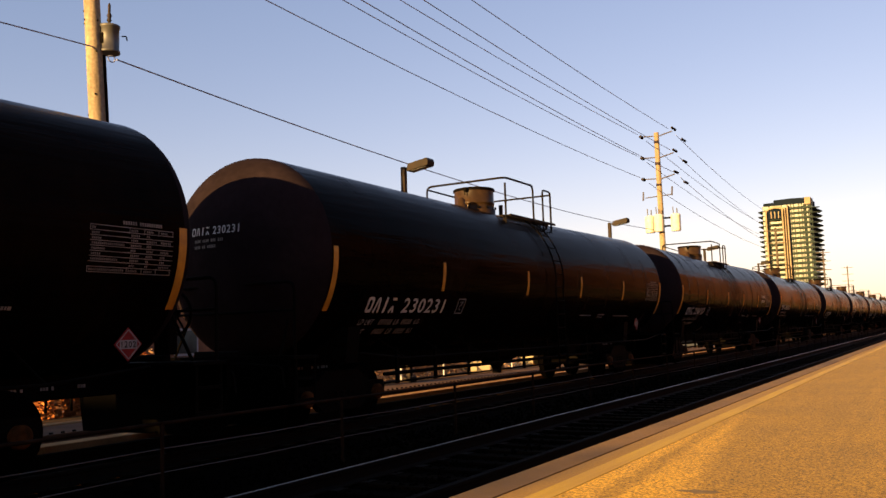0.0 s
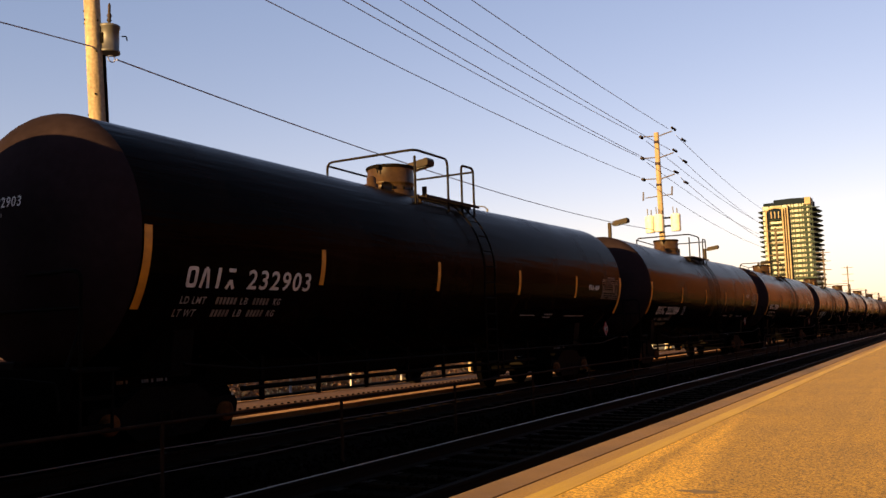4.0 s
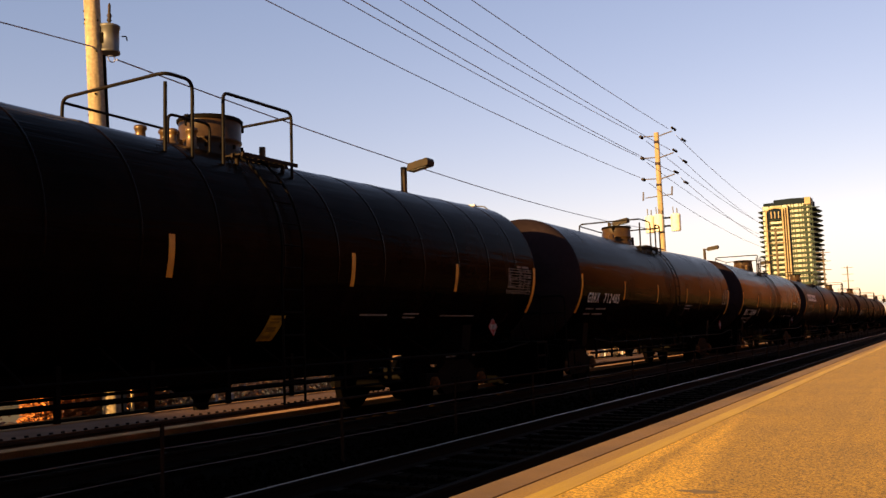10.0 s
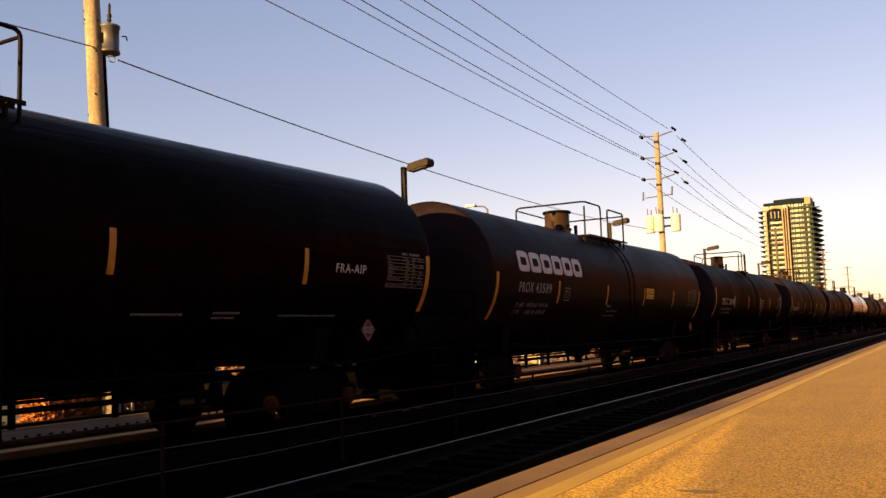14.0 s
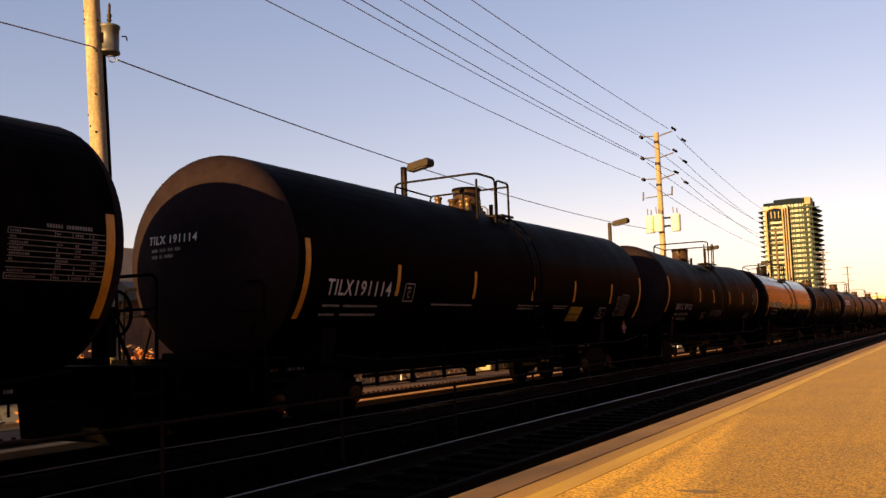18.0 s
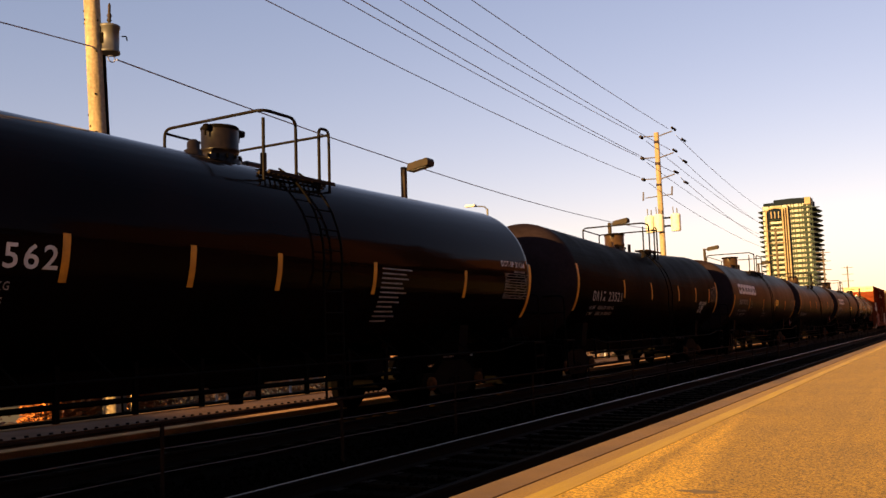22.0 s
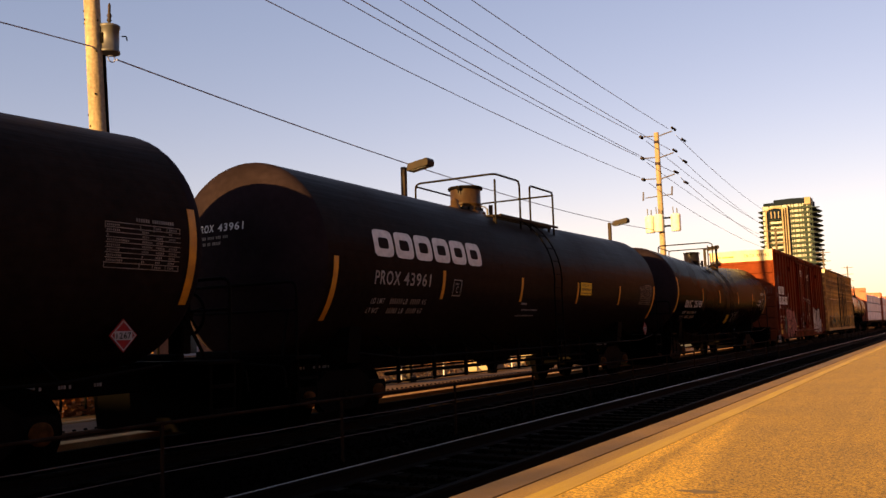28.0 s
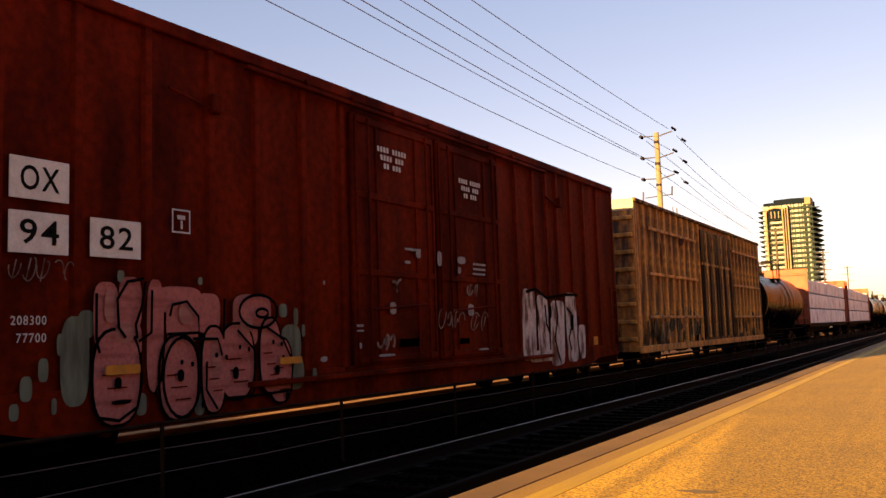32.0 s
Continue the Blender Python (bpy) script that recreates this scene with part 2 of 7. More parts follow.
    def prism(self, outline, axis, a, b):
        """An outline (pairs) swept along an axis from a to b: x takes (y, z), y takes (x, z), z takes (x, y)."""
        place = {"x": lambda p, s: (s, p[0], p[1]), "y": lambda p, s: (p[0], s, p[1]), "z": lambda p, s: (p[0], p[1], s)}[axis]
        n = len(outline)
        vs = [place(p, a) for p in outline] + [place(p, b) for p in outline]
        return self.add(vs, [tuple(range(n))[::-1], tuple(range(n, 2 * n))] + [(i, (i + 1) % n, (i + 1) % n + n, i + n) for i in range(n)])

    def mesh(self, name, mat):
        me = bpy.data.meshes.new(name)
        me.from_pydata(self.v, [], self.f)
        me.polygons.foreach_set("use_smooth", self.smooth)
        if mat:
            me.materials.append(mat)
        me.update()
        return me


def right(me):
    """Turns all faces of a closed mesh outwards."""
    bm = bmesh.new()
    bm.from_mesh(me)
    bmesh.ops.recalc_face_normals(bm, faces=bm.faces)
    bm.to_mesh(me)
    bm.free()
    return me


def part(name, shape, mat, parent=None, label="", at=None):
    me = shape if isinstance(shape, bpy.types.Mesh) else right(shape.mesh(name, mat))
    ob = new(name, me)
    if parent is not None:
        ob.parent = parent
    if at is not None:
        ob.matrix_basis = at
    return tagged(ob, label) if label else ob


def empty(name, label, category, group="", m=None):
    ob = new(name)
    ob.empty_display_size = 0.2
    if m is not None:
        ob.matrix_basis = m
    return tagged(ob, label, category, group)


LETTERS = {}


def letters(text):
    """The outline of a text in the built-in font as 2D vertices and faces, one unit high, starting at 0."""
    if text not in LETTERS:
        cu = bpy.data.curves.new("lettering", "FONT")
        cu.body, cu.size, cu.resolution_u, cu.offset, cu.space_character = text, 1.0, 3, 0.012, 1.16
        ob = new("lettering", cu)
        me = bpy.data.meshes.new_from_object(ob.evaluated_get(bpy.context.evaluated_depsgraph_get()))
        bpy.data.objects.remove(ob)
        bpy.data.curves.remove(cu)
        vs = [tuple(v.co[:2]) for v in me.vertices]
        fs = [tuple(p.vertices) for p in me.polygons]
        bpy.data.meshes.remove(me)
        x0, x1 = min(v[0] for v in vs), max(v[0] for v in vs)
        y0, y1 = min(v[1] for v in vs), max(v[1] for v in vs)
        LETTERS[text] = ([((x - x0) / (y1 - y0), (y - y0) / (y1 - y0)) for x, y in vs], fs, (x1 - x0) / (y1 - y0))
    return LETTERS[text]


def flat_text(text, u, v, width, height):
    vs, fs, w = letters(text)
    return [(u + x * width / w, v + y * height) for x, y in vs], fs


def flat_bars(rows):
    """Plain bars for writing too small to read: rows of (u, v, width, height)."""
    vs, fs = [], []
    for u, v, w, h in rows:
        k = len(vs)
        vs += [(u, v), (u + w, v), (u + w, v + h), (u, v + h)]
        fs.append((k, k + 1, k + 2, k + 3))
    return vs, fs


def ring_mark(u, v, w, h, t):
    """A plain upright frame, which stands for one character of a maker's mark."""
    return flat_bars([(u, v, t, h), (u + w - t, v, t, h), (u + t, v, w - 2 * t, t), (u + t, v + h - t, w - 2 * t, t)])


def mark_shape(kind, u, v, w, h, t):
    """One plain shape of a maker's mark: a round-cornered ring, an arch, a post or a roof with a bar."""
    if kind == 0:
        n, outer, inner = 20, [], []
        for k in range(n):
            a = math.tau * (k + 0.5) / n
            c, s_ = math.cos(a), math.sin(a)
            p, q = math.copysign(abs(c) ** 0.4, c), math.copysign(abs(s_) ** 0.4, s_)
            outer.append((u + w / 2 + p * w / 2, v + h / 2 + q * h / 2))
            inner.append((u + w / 2 + p * (w / 2 - t), v + h / 2 + q * (h / 2 - t)))
        return outer + inner, [(k, (k + 1) % n, n + (k + 1) % n, n + k) for k in range(n)]
    if kind == 1:
        ends = [(u + t / 2, v), (u + w * 0.38, v + h - t / 2), (u + w * 0.62, v + h - t / 2), (u + w - t / 2, v)]
        return joined(*[stroke_line(ends[k], ends[k + 1], t) for k in range(3)])
    if kind == 2:
        return flat_bars([(u + w * 0.34, v, w * 0.32, h)])
    ends = [(u + t / 2, v), (u + w * 0.5, v + h * 0.42), (u + w - t / 2, v)]
    return joined(stroke_line(ends[0], ends[1], t), stroke_line(ends[1], ends[2], t), flat_bars([(u + t / 2, v + h - t, w - t, t)]))


def joined(*flats):
    vs, fs = [], []
    for v, f in flats:
        k = len(vs)
        vs += v
        fs += [tuple(i + k for i in q) for q in f]
    return vs, fs


def laid(flat, where, mat, name, parent, label="", cuts=0.1):
    """Lays flat writing on a surface: where(u, v) gives the place. Long faces are cut so that they follow a round wall."""
    bm = bmesh.new()
    vs = [bm.verts.new((u, v, 0)) for u, v in flat[0]]
    for f in flat[1]:
        try:
            bm.faces.new([vs[i] for i in f])
        except ValueError:
            pass
    lo, hi = min(v for _, v in flat[0]), max(v for _, v in flat[0])
    z = lo + cuts
    while cuts and z < hi:
        bmesh.ops.bisect_plane(bm, geom=bm.verts[:] + bm.edges[:] + bm.faces[:], plane_co=(0, z, 0), plane_no=(0, 1, 0))
        z += cuts
    for v in bm.verts:
        v.co = where(v.co.x, v.co.y)
    me = bpy.data.meshes.new(name)
    bm.to_mesh(me)
    bm.free()
    me.materials.append(mat)
    ob = part(name, me, mat, parent, label)
    return tagged(ob, kind="stuff") if name in ("graffiti_tag", "rust_mottling", "stencil") else ob


# ---- ground, tracks, platforms ----
def build_ground():
    g = Shape().add([(-900, -300, -0.42), (900, -300, -0.42), (900, 2500, -0.42), (-900, 2500, -0.42)], [(0, 1, 2, 3)])
    tagged(part("ground", g, M_GROUND), "dry grassy ground beside the railway", "ground", kind="structure")
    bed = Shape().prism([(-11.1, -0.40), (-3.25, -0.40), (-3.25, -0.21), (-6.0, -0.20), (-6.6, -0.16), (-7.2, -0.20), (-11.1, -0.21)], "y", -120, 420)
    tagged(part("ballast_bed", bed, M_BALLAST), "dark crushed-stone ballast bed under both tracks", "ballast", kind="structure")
    rnd = random.Random(4)
    st = Shape()
    for k in range(9000):
        y = 3.5 + 38 * rnd.random() ** 1.7
        x = rnd.uniform(-7.6, -3.4)
        r = rnd.uniform(0.018, 0.045)
        z = -0.19 + 0.02 * rnd.random() + (0.03 if -7.0 < x < -6.1 else 0)
        if abs(abs(x - NEAR_X) - 0.755) < 0.09:
            continue
        vs = []
        for d in ((1, 0, 0), (-1, 0, 0), (0, 1, 0), (0, -1, 0), (0, 0, 1), (0, 0, -1)):
            q = r * rnd.uniform(0.6, 1.3)
            vs.append((x + d[0] * q + rnd.uniform(-r, r) * 0.4, y + d[1] * q + rnd.uniform(-r, r) * 0.4, z + d[2] * q * 0.8))
        st.add(vs, [(0, 2, 4), (2, 1, 4), (1, 3, 4), (3, 0, 4), (2, 0, 5), (1, 2, 5), (3, 1, 5), (0, 3, 5)])
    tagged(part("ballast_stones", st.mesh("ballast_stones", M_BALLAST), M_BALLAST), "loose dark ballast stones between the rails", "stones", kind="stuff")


RAIL = [(-0.075, -0.17), (0.075, -0.17), (0.075, -0.155), (0.012, -0.135), (0.012, -0.045), (0.036, -0.035), (0.036, -0.006), (0.028, -0.002),
        (-0.028, -0.002), (-0.036, -0.006), (-0.036, -0.035), (-0.012, -0.045), (-0.012, -0.135), (-0.075, -0.155)]


def build_track(x, ties_from, ties_to, label):
    track = tagged(empty("railway_track", label, "track"), kind="structure")
    for s in (-1, 1):
        cx = x + s * 0.755
        rail = part("rail", Shape().prism([(cx + a, b) for a, b in RAIL], "y", -120, 420), M_RAILSIDE, track)
        part("running_surface", Shape().prism([(cx - 0.016, -0.003), (cx + 0.016, -0.003), (cx + 0.012, 0.0015), (cx - 0.012, 0.0015)], "y", -120, 420),
             M_RAILTOP if s < 0 and x == NEAR_X else M_RAILDULL, rail, "polished steel running surface")
    tie = right(Shape().box((0, 0, -0.215), (2.6, 0.23, 0.09), 0.015).mesh("tie", M_TIE))
    plate = right(Shape().box((-0.755, 0, -0.166), (0.36, 0.19, 0.014)).box((0.755, 0, -0.166), (0.36, 0.19, 0.014)).mesh("tie_plate", M_RAILSIDE))
    y = ties_from
    while y < ties_to:
        m = pose(x + random.uniform(-0.03, 0.03), y, random.uniform(-0.008, 0.006), 0, 0, random.uniform(-0.8, 0.8))
        t = part("tie", tie, None, track, at=m)
        if y < 30:
            part("tie_plate", plate, None, t)
        y += 0.53
    return track


def build_platforms():
    near = tagged(empty("platform_near", "sunlit tan asphalt platform with a concrete edge and worn yellow line", "platform"), kind="structure")
    part("concrete_coping", Shape().prism([(-3.21, -0.40), (-2.905, -0.40), (-2.905, 0.2), (-3.195, 0.2), (-3.21, 0.185)], "y", -120, 420), M_COPING, near, "pinkish concrete platform edge")
    part("joint_filler", Shape().box((-2.895, 150, 0.06), (0.022, 540, 0.21)), M_STEEL, near, "dark recessed joint")
    part("asphalt_margin", Shape().box((-2.786, 150, 0.076), (0.192, 540, 0.246)), M_MARGIN, near, "worn brown asphalt beside the joint")
    part("yellow_line", Shape().box((-2.60, 150, 0.078), (0.18, 540, 0.25)), M_TACTILE, near, "worn yellow safety line")
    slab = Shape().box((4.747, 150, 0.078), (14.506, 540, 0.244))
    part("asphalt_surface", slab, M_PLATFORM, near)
    rnd = random.Random(7)
    pts = [(0.17 * math.cos(k / 18 * math.tau) * rnd.uniform(0.6, 1.1), 0.09 * math.sin(k / 18 * math.tau) * rnd.uniform(0.5, 1.2)) for k in range(18)]
    part("oil_stain", Shape().prism(pts, "z", 0, 0.0025), M_STAIN, near, "small dark oil stain", at=pose(-1.62, 6.28, 0.2005))
    far = tagged(empty("platform_far", "sunlit concrete platform behind the train", "platform"), kind="structure")
    part("concrete_slab", Shape().prism([(-12.94, -0.40), (-12.8, -0.40), (-12.8, -0.10), (-11.68, -0.10), (-11.68, 0.04), (-12.94, 0.04)], "y", -120, 420), M_FARSLAB, far)
    part("verge", Shape().prism([(-14.7, -0.40), (-13.18, -0.40), (-13.18, 0.02), (-14.6, 0.0)], "y", -120, 420), M_BARK_SOIL, far, "bare brown soil behind the platform slab")
    part("ledge", Shape().box((-11.18, 150, -0.085), (0.34, 540, 0.106), 0.01), M_FARLEDGE, far, "narrow concrete ledge below the platform edge")
    # near-black fill: the shade of the recess below the slab is its colour
    part("retaining_wall", Shape().box((-11.86, 150, -0.27), (1.76, 540, 0.26)), M_BALLAST, far, "near-black fill that puts shade under the platform's edge")
    part("back_kerb", Shape().box((-13.06, 150, 0.0), (0.24, 540, 0.13), 0.01), M_FARLEDGE, far, "low pale kerb behind the platform slab")
    stud = right(Shape().box((0, 0, 0.012), (0.04, 0.05, 0.03), 0.006).mesh("edge_stud", M_STEEL))
    for k in range(140):
        part("edge_stud", stud, None, far, at=pose(-11.76, 5 + 0.2 * k, 0.04))


def build_fence():
    fence = tagged(empty("track_fence", "low rusty pipe and wire fence between the two tracks", "fence"), kind="")
    post = right(Shape().rod((0, 0, -0.2), (0, 0, 0.60), 0.021, 8).box((0, 0, 0.603), (0.05, 0.05, 0.02)).mesh("post", M_FENCE))
    for k in range(-4, 36):
        part("post", post, None, fence, at=pose(-6.55, 5.86 + 2.81 * k, 0, random.uniform(-1.2, 1.2), random.uniform(-1.5, 1.0), 0))
    part("top_rail", Shape().pipe([(-6.55, -5.4 + 2.81 * k, 0.595 + 0.006 * math.sin(k * 1.7)) for k in range(38)], 0.018), M_FENCE, fence)
    for z in (0.36, 0.14):
        pts = [(-6.55, -5.4 + 1.405 * k, z - (0.012 if k % 2 else 0)) for k in range(76)]
        part("wire", Shape().pipe(pts, 0.0055, 6), M_FENCEWIRE, fence, "dull stretched wire")


# The platform surface: grainy asphalt with a paler wedge that spreads towards the building.
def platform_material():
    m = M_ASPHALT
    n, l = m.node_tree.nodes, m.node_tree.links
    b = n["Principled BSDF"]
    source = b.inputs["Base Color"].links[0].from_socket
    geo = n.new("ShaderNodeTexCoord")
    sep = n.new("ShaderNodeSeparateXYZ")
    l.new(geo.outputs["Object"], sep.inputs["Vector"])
    # distance from the slanting edge of the pale wedge
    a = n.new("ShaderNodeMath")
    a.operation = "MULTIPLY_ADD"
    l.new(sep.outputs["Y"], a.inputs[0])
    a.inputs[1].default_value = PALE_EDGE[0]
    a.inputs[2].default_value = PALE_EDGE[1]
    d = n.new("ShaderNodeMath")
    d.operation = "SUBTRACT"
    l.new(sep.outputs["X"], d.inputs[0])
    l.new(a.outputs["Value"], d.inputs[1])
    # the asphalt's colour is raised left of that edge and lowered right of it
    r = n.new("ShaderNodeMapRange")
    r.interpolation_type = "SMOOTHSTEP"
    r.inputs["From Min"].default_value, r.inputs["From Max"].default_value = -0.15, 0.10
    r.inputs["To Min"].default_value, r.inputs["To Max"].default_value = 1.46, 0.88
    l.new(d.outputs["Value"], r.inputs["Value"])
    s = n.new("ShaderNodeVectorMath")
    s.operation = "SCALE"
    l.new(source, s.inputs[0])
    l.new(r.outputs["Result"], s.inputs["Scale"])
    # a narrow darker streak beside it
    e = n.new("ShaderNodeMath")
    e.operation = "MULTIPLY_ADD"
    l.new(sep.outputs["Y"], e.inputs[0])
    e.inputs[1].default_value, e.inputs[2].default_value = DARK_STREAK
    q = n.new("ShaderNodeMath")
    q.operation = "SUBTRACT"
    l.new(sep.outputs["X"], q.inputs[0])
    l.new(e.outputs["Value"], q.inputs[1])
    h = n.new("ShaderNodeMath")
    h.operation = "ABSOLUTE"
    l.new(q.outputs["Value"], h.inputs[0])
    f = n.new("ShaderNodeMapRange")
    f.interpolation_type = "SMOOTHSTEP"
    f.inputs["From Min"].default_value, f.inputs["From Max"].default_value = 0.02, 0.13
    f.inputs["To Min"].default_value, f.inputs["To Max"].default_value = 0.70, 1.0
    l.new(h.outputs["Value"], f.inputs["Value"])
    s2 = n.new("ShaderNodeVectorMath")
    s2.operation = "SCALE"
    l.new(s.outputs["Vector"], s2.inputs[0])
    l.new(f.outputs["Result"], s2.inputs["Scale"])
    # long faint scuffs along the platform
    sc = n.new("ShaderNodeMapping")
    sc.inputs["Scale"].default_value = (5.0, 0.22, 1.0)
    sc.inputs["Rotation"].default_value = (0, 0, -0.07)
    l.new(geo.outputs["Object"], sc.inputs["Vector"])
    nz = n.new("ShaderNodeTexNoise")
    nz.inputs["Scale"].default_value, nz.inputs["Detail"].default_value = 1.6, 3.0
    l.new(sc.outputs["Vector"], nz.inputs["Vector"])
    zr = n.new("ShaderNodeMapRange")
    zr.inputs["From Min"].default_value, zr.inputs["From Max"].default_value = 0.3, 0.7
    zr.inputs["To Min"].default_value, zr.inputs["To Max"].default_value = 0.93, 1.07
    l.new(nz.outputs["Fac"], zr.inputs["Value"])
    s3 = n.new("ShaderNodeVectorMath")
    s3.operation = "SCALE"
    l.new(s2.outputs["Vector"], s3.inputs[0])
    l.new(zr.outputs["Result"], s3.inputs["Scale"])
    l.new(s3.outputs["Vector"], b.inputs["Base Color"])
    return m


PALE_EDGE, DARK_STREAK = (-0.132, -0.85), (-0.056, -1.85)
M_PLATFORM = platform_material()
build_ground()
build_track(NEAR_X, -4, 60, "near railway track with worn rails on dark wooden ties")
build_track(TRAIN_X, -4, 40, "railway track under the passing train")
build_platforms()
build_fence()


# ---- the train ----
SPEED, GAIN = 10.3528, 0.01722


def travelled(t):
    return SPEED * t + GAIN * t * t / 2


WHEELS = []       # (leading, trailing) wheelsets of each bogie
CARS = []         # (car, its place along the track at the start)


def build_bogie():
    """One two-axle bogie about its own centre, at rail level."""
    bogie = part("bogie", Shape().box((0, 0, 0.60), (2.0, 0.42, 0.22), 0.03).rod((0, 0, 0.7), (0, 0, 0.86), 0.2, 16), M_STEEL)
    for s in (-1, 1):
        side = Shape()
        x0, x1 = s * 0.93, s * 1.07
        outline = [(-1.15, 0.56), (-1.10, 0.64), (-0.72, 0.64), (-0.42, 0.84), (0.42, 0.84), (0.72, 0.64), (1.10, 0.64), (1.15, 0.56), (1.12, 0.40),
                   (0.70, 0.42), (0.48, 0.24), (-0.48, 0.24), (-0.70, 0.42), (-1.12, 0.40)]
        side.prism(outline, "x", min(x0, x1), max(x0, x1))
        part("side_frame", side, M_STEEL, bogie)
        sp = Shape()
        for y in (-0.16, 0.0, 0.16):
            for k in range(4):
                sp.rod((s * 1.03, y, 0.33 + k * 0.055), (s * 1.03, y, 0.365 + k * 0.055), 0.062, 10)
        part("spring_nest", sp, M_STEEL, bogie)
    for y in (-0.89, 0.89):
        w = Shape()
        for s in (-1, 1):
            w.turn([(0, 0.10), (0.02, 0.36), (0.035, 0.40), (0.0, 0.457), (0.11, 0.455), (0.13, 0.475), (0.145, 0.475), (0.145, 0.40), (0.12, 0.36), (0.13, 0.10)] if s < 0 else
                   [(0.0, 0.10), (0.01, 0.36), (-0.015, 0.40), (-0.015, 0.475), (0.0, 0.475), (0.02, 0.455), (0.13, 0.457), (0.095, 0.40), (0.11, 0.36), (0.13, 0.10)],
                   (s * 0.75 - 0.065, 0, 0), "x", 28)
        w.rod((-1.12, 0, 0), (1.12, 0, 0), 0.075, 14)
        part("wheelset", w, M_WHEEL, bogie, "dark steel wheels on a common axle", at=pose(0, y, 0.457))
        for s in (-1, 1):
            cap = Shape().turn([(0, 0.125), (0.06, 0.125), (0.085, 0.10), (0.095, 0.03)], (1.07, y, 0.457), "x", 18) if s > 0 else \
                Shape().turn([(0, 0.03), (0.01, 0.10), (0.035, 0.125), (0.095, 0.125)], (-1.165, y, 0.457), "x", 18)
            part("bearing_cap", cap, M_CAP, bogie, "dusty orange axle bearing cap")
    return bogie


M_WHEEL = material("wheel_steel", (0.0009, 0.0006, 0.0005), 0.75, 0.0, second=(0.0005, 0.0004, 0.0003), scale=4, specular=0.01)
BOGIE = None


def add_bogies(car, ys):
    global BOGIE
    for y in ys:
        if BOGIE is None:
            BOGIE = build_bogie()
            b = BOGIE
        else:
            b = copy_thing(BOGIE, pose(0, 0, 0))
        b.parent = car
        b.matrix_basis = pose(0, y, 0)
        WHEELS.append([o for o in b.children if o.name.startswith("wheelset")])


MESHES = {}


def shared(key, make, mat):
    """One mesh for alike parts of several cars."""
    if key not in MESHES:
        MESHES[key] = right(make().mesh(key[0], mat))
    return MESHES[key]


def barrel_z(spec, y):
    """Height of the barrel's axis: the two halves of a sloped tank fall to the middle."""
    mid = spec["length"] / 2
    return spec["zc"] - spec["slope"] * (1 - abs(y - mid) / mid)


def tank_shape(spec, head=""):
    """The barrel, or the rounded near or far head on its own, which starts a little past the barrel's seam."""
    L, r = spec["length"], spec["r"]
    sh = Shape()
    if head:
        over, deep = spec["over"] if head == "near" else spec["over_far"]
        side = -1 if head == "near" else 1
        prof = [((0 if head == "near" else L) + side * (over + deep * math.cos(math.pi / 2 * k / 14)), max(r * math.sin(math.pi / 2 * k / 14), 0.02)) for k in range(15)]
    else:
        prof = [(y, r) for y in [-spec["over"][0], L * 0.25, L / 2 - 0.06, L / 2 + 0.06, L * 0.75, L + spec["over_far"][0]]]
    n = 56
    vs, fs = [], []
    for y, q in prof:
        z = barrel_z(spec, min(max(y, 0), L))
        for k in range(n):
            a = 2 * math.pi * k / n
            vs.append((q * math.cos(a), y, z + q * math.sin(a)))
    for i in range(len(prof) - 1):
        fs += [(i * n + k, i * n + (k + 1) % n, (i + 1) * n + (k + 1) % n, (i + 1) * n + k) for k in range(n)]
    sh.add(vs, fs, True)
    return sh.add(vs[:n], [tuple(range(n))]) if head else sh


def on_tank(spec, lift=0.008):
    r = spec["r"] + lift

    def where(u, v):
        z0 = barrel_z(spec, min(max(u, 0), spec["length"]))
        s = max(-0.999, min(0.999, (v - z0) / r))
        return (r * math.sqrt(1 - s * s), u, v)
    return where


def on_head(spec, lift=0.02):
    """Places on the rounded near head: u across (towards +x), v up."""
    r, (over, deep) = spec["r"], spec["over"]

    def where(u, v):
        q = min(0.97, math.hypot(u, v - spec["zc"]) / r)
        return (u, -over - deep * math.sqrt(1 - q * q) - lift, v)
    return where


def band_on_tank(spec, y, width, z0, z1, mat, parent, name, label, bow=0.0):
    sh = Shape()
    n = 10
    vs, fs = [], []
    zc = barrel_z(spec, y)
    for lift in (0.004, 0.010):
        r = spec["r"] + lift
        for k in range(n + 1):
            v = z0 + (z1 - z0) * k / n
            s = max(-0.99, min(0.99, (v - zc) / r))
            off = -bow * (1 - k / n) ** 2
            for w in (-width / 2, width / 2):
                vs.append((r * math.sqrt(1 - s * s), y + w + off, v))
    m = 2 * (n + 1)
    for k in range(n):
        a = 2 * k
        fs += [(m + a, m + a + 1, m + a + 3, m + a + 2), (a, a + 2, m + a + 2, m + a), (a + 1, m + a + 1, m + a + 3, a + 3)]
    sh.add(vs, fs)
    return part(name, sh.mesh(name, mat), mat, parent, label)


def bend(pts, r=0.07, n=4):
    """A pipe's path with its inner corners rounded."""
    pts = [Vector(p) for p in pts]
    out = [pts[0]]
    for a, b, c in zip(pts, pts[1:], pts[2:]):
        u, w = (a - b).normalized(), (c - b).normalized()
        d = min(r, (a - b).length * 0.45, (c - b).length * 0.45)
        for k in range(n + 1):
            t = k / n
            out.append((b + u * d) * (1 - t) ** 2 + b * 2 * t * (1 - t) + (b + w * d) * t * t)
    return out + [pts[-1]]


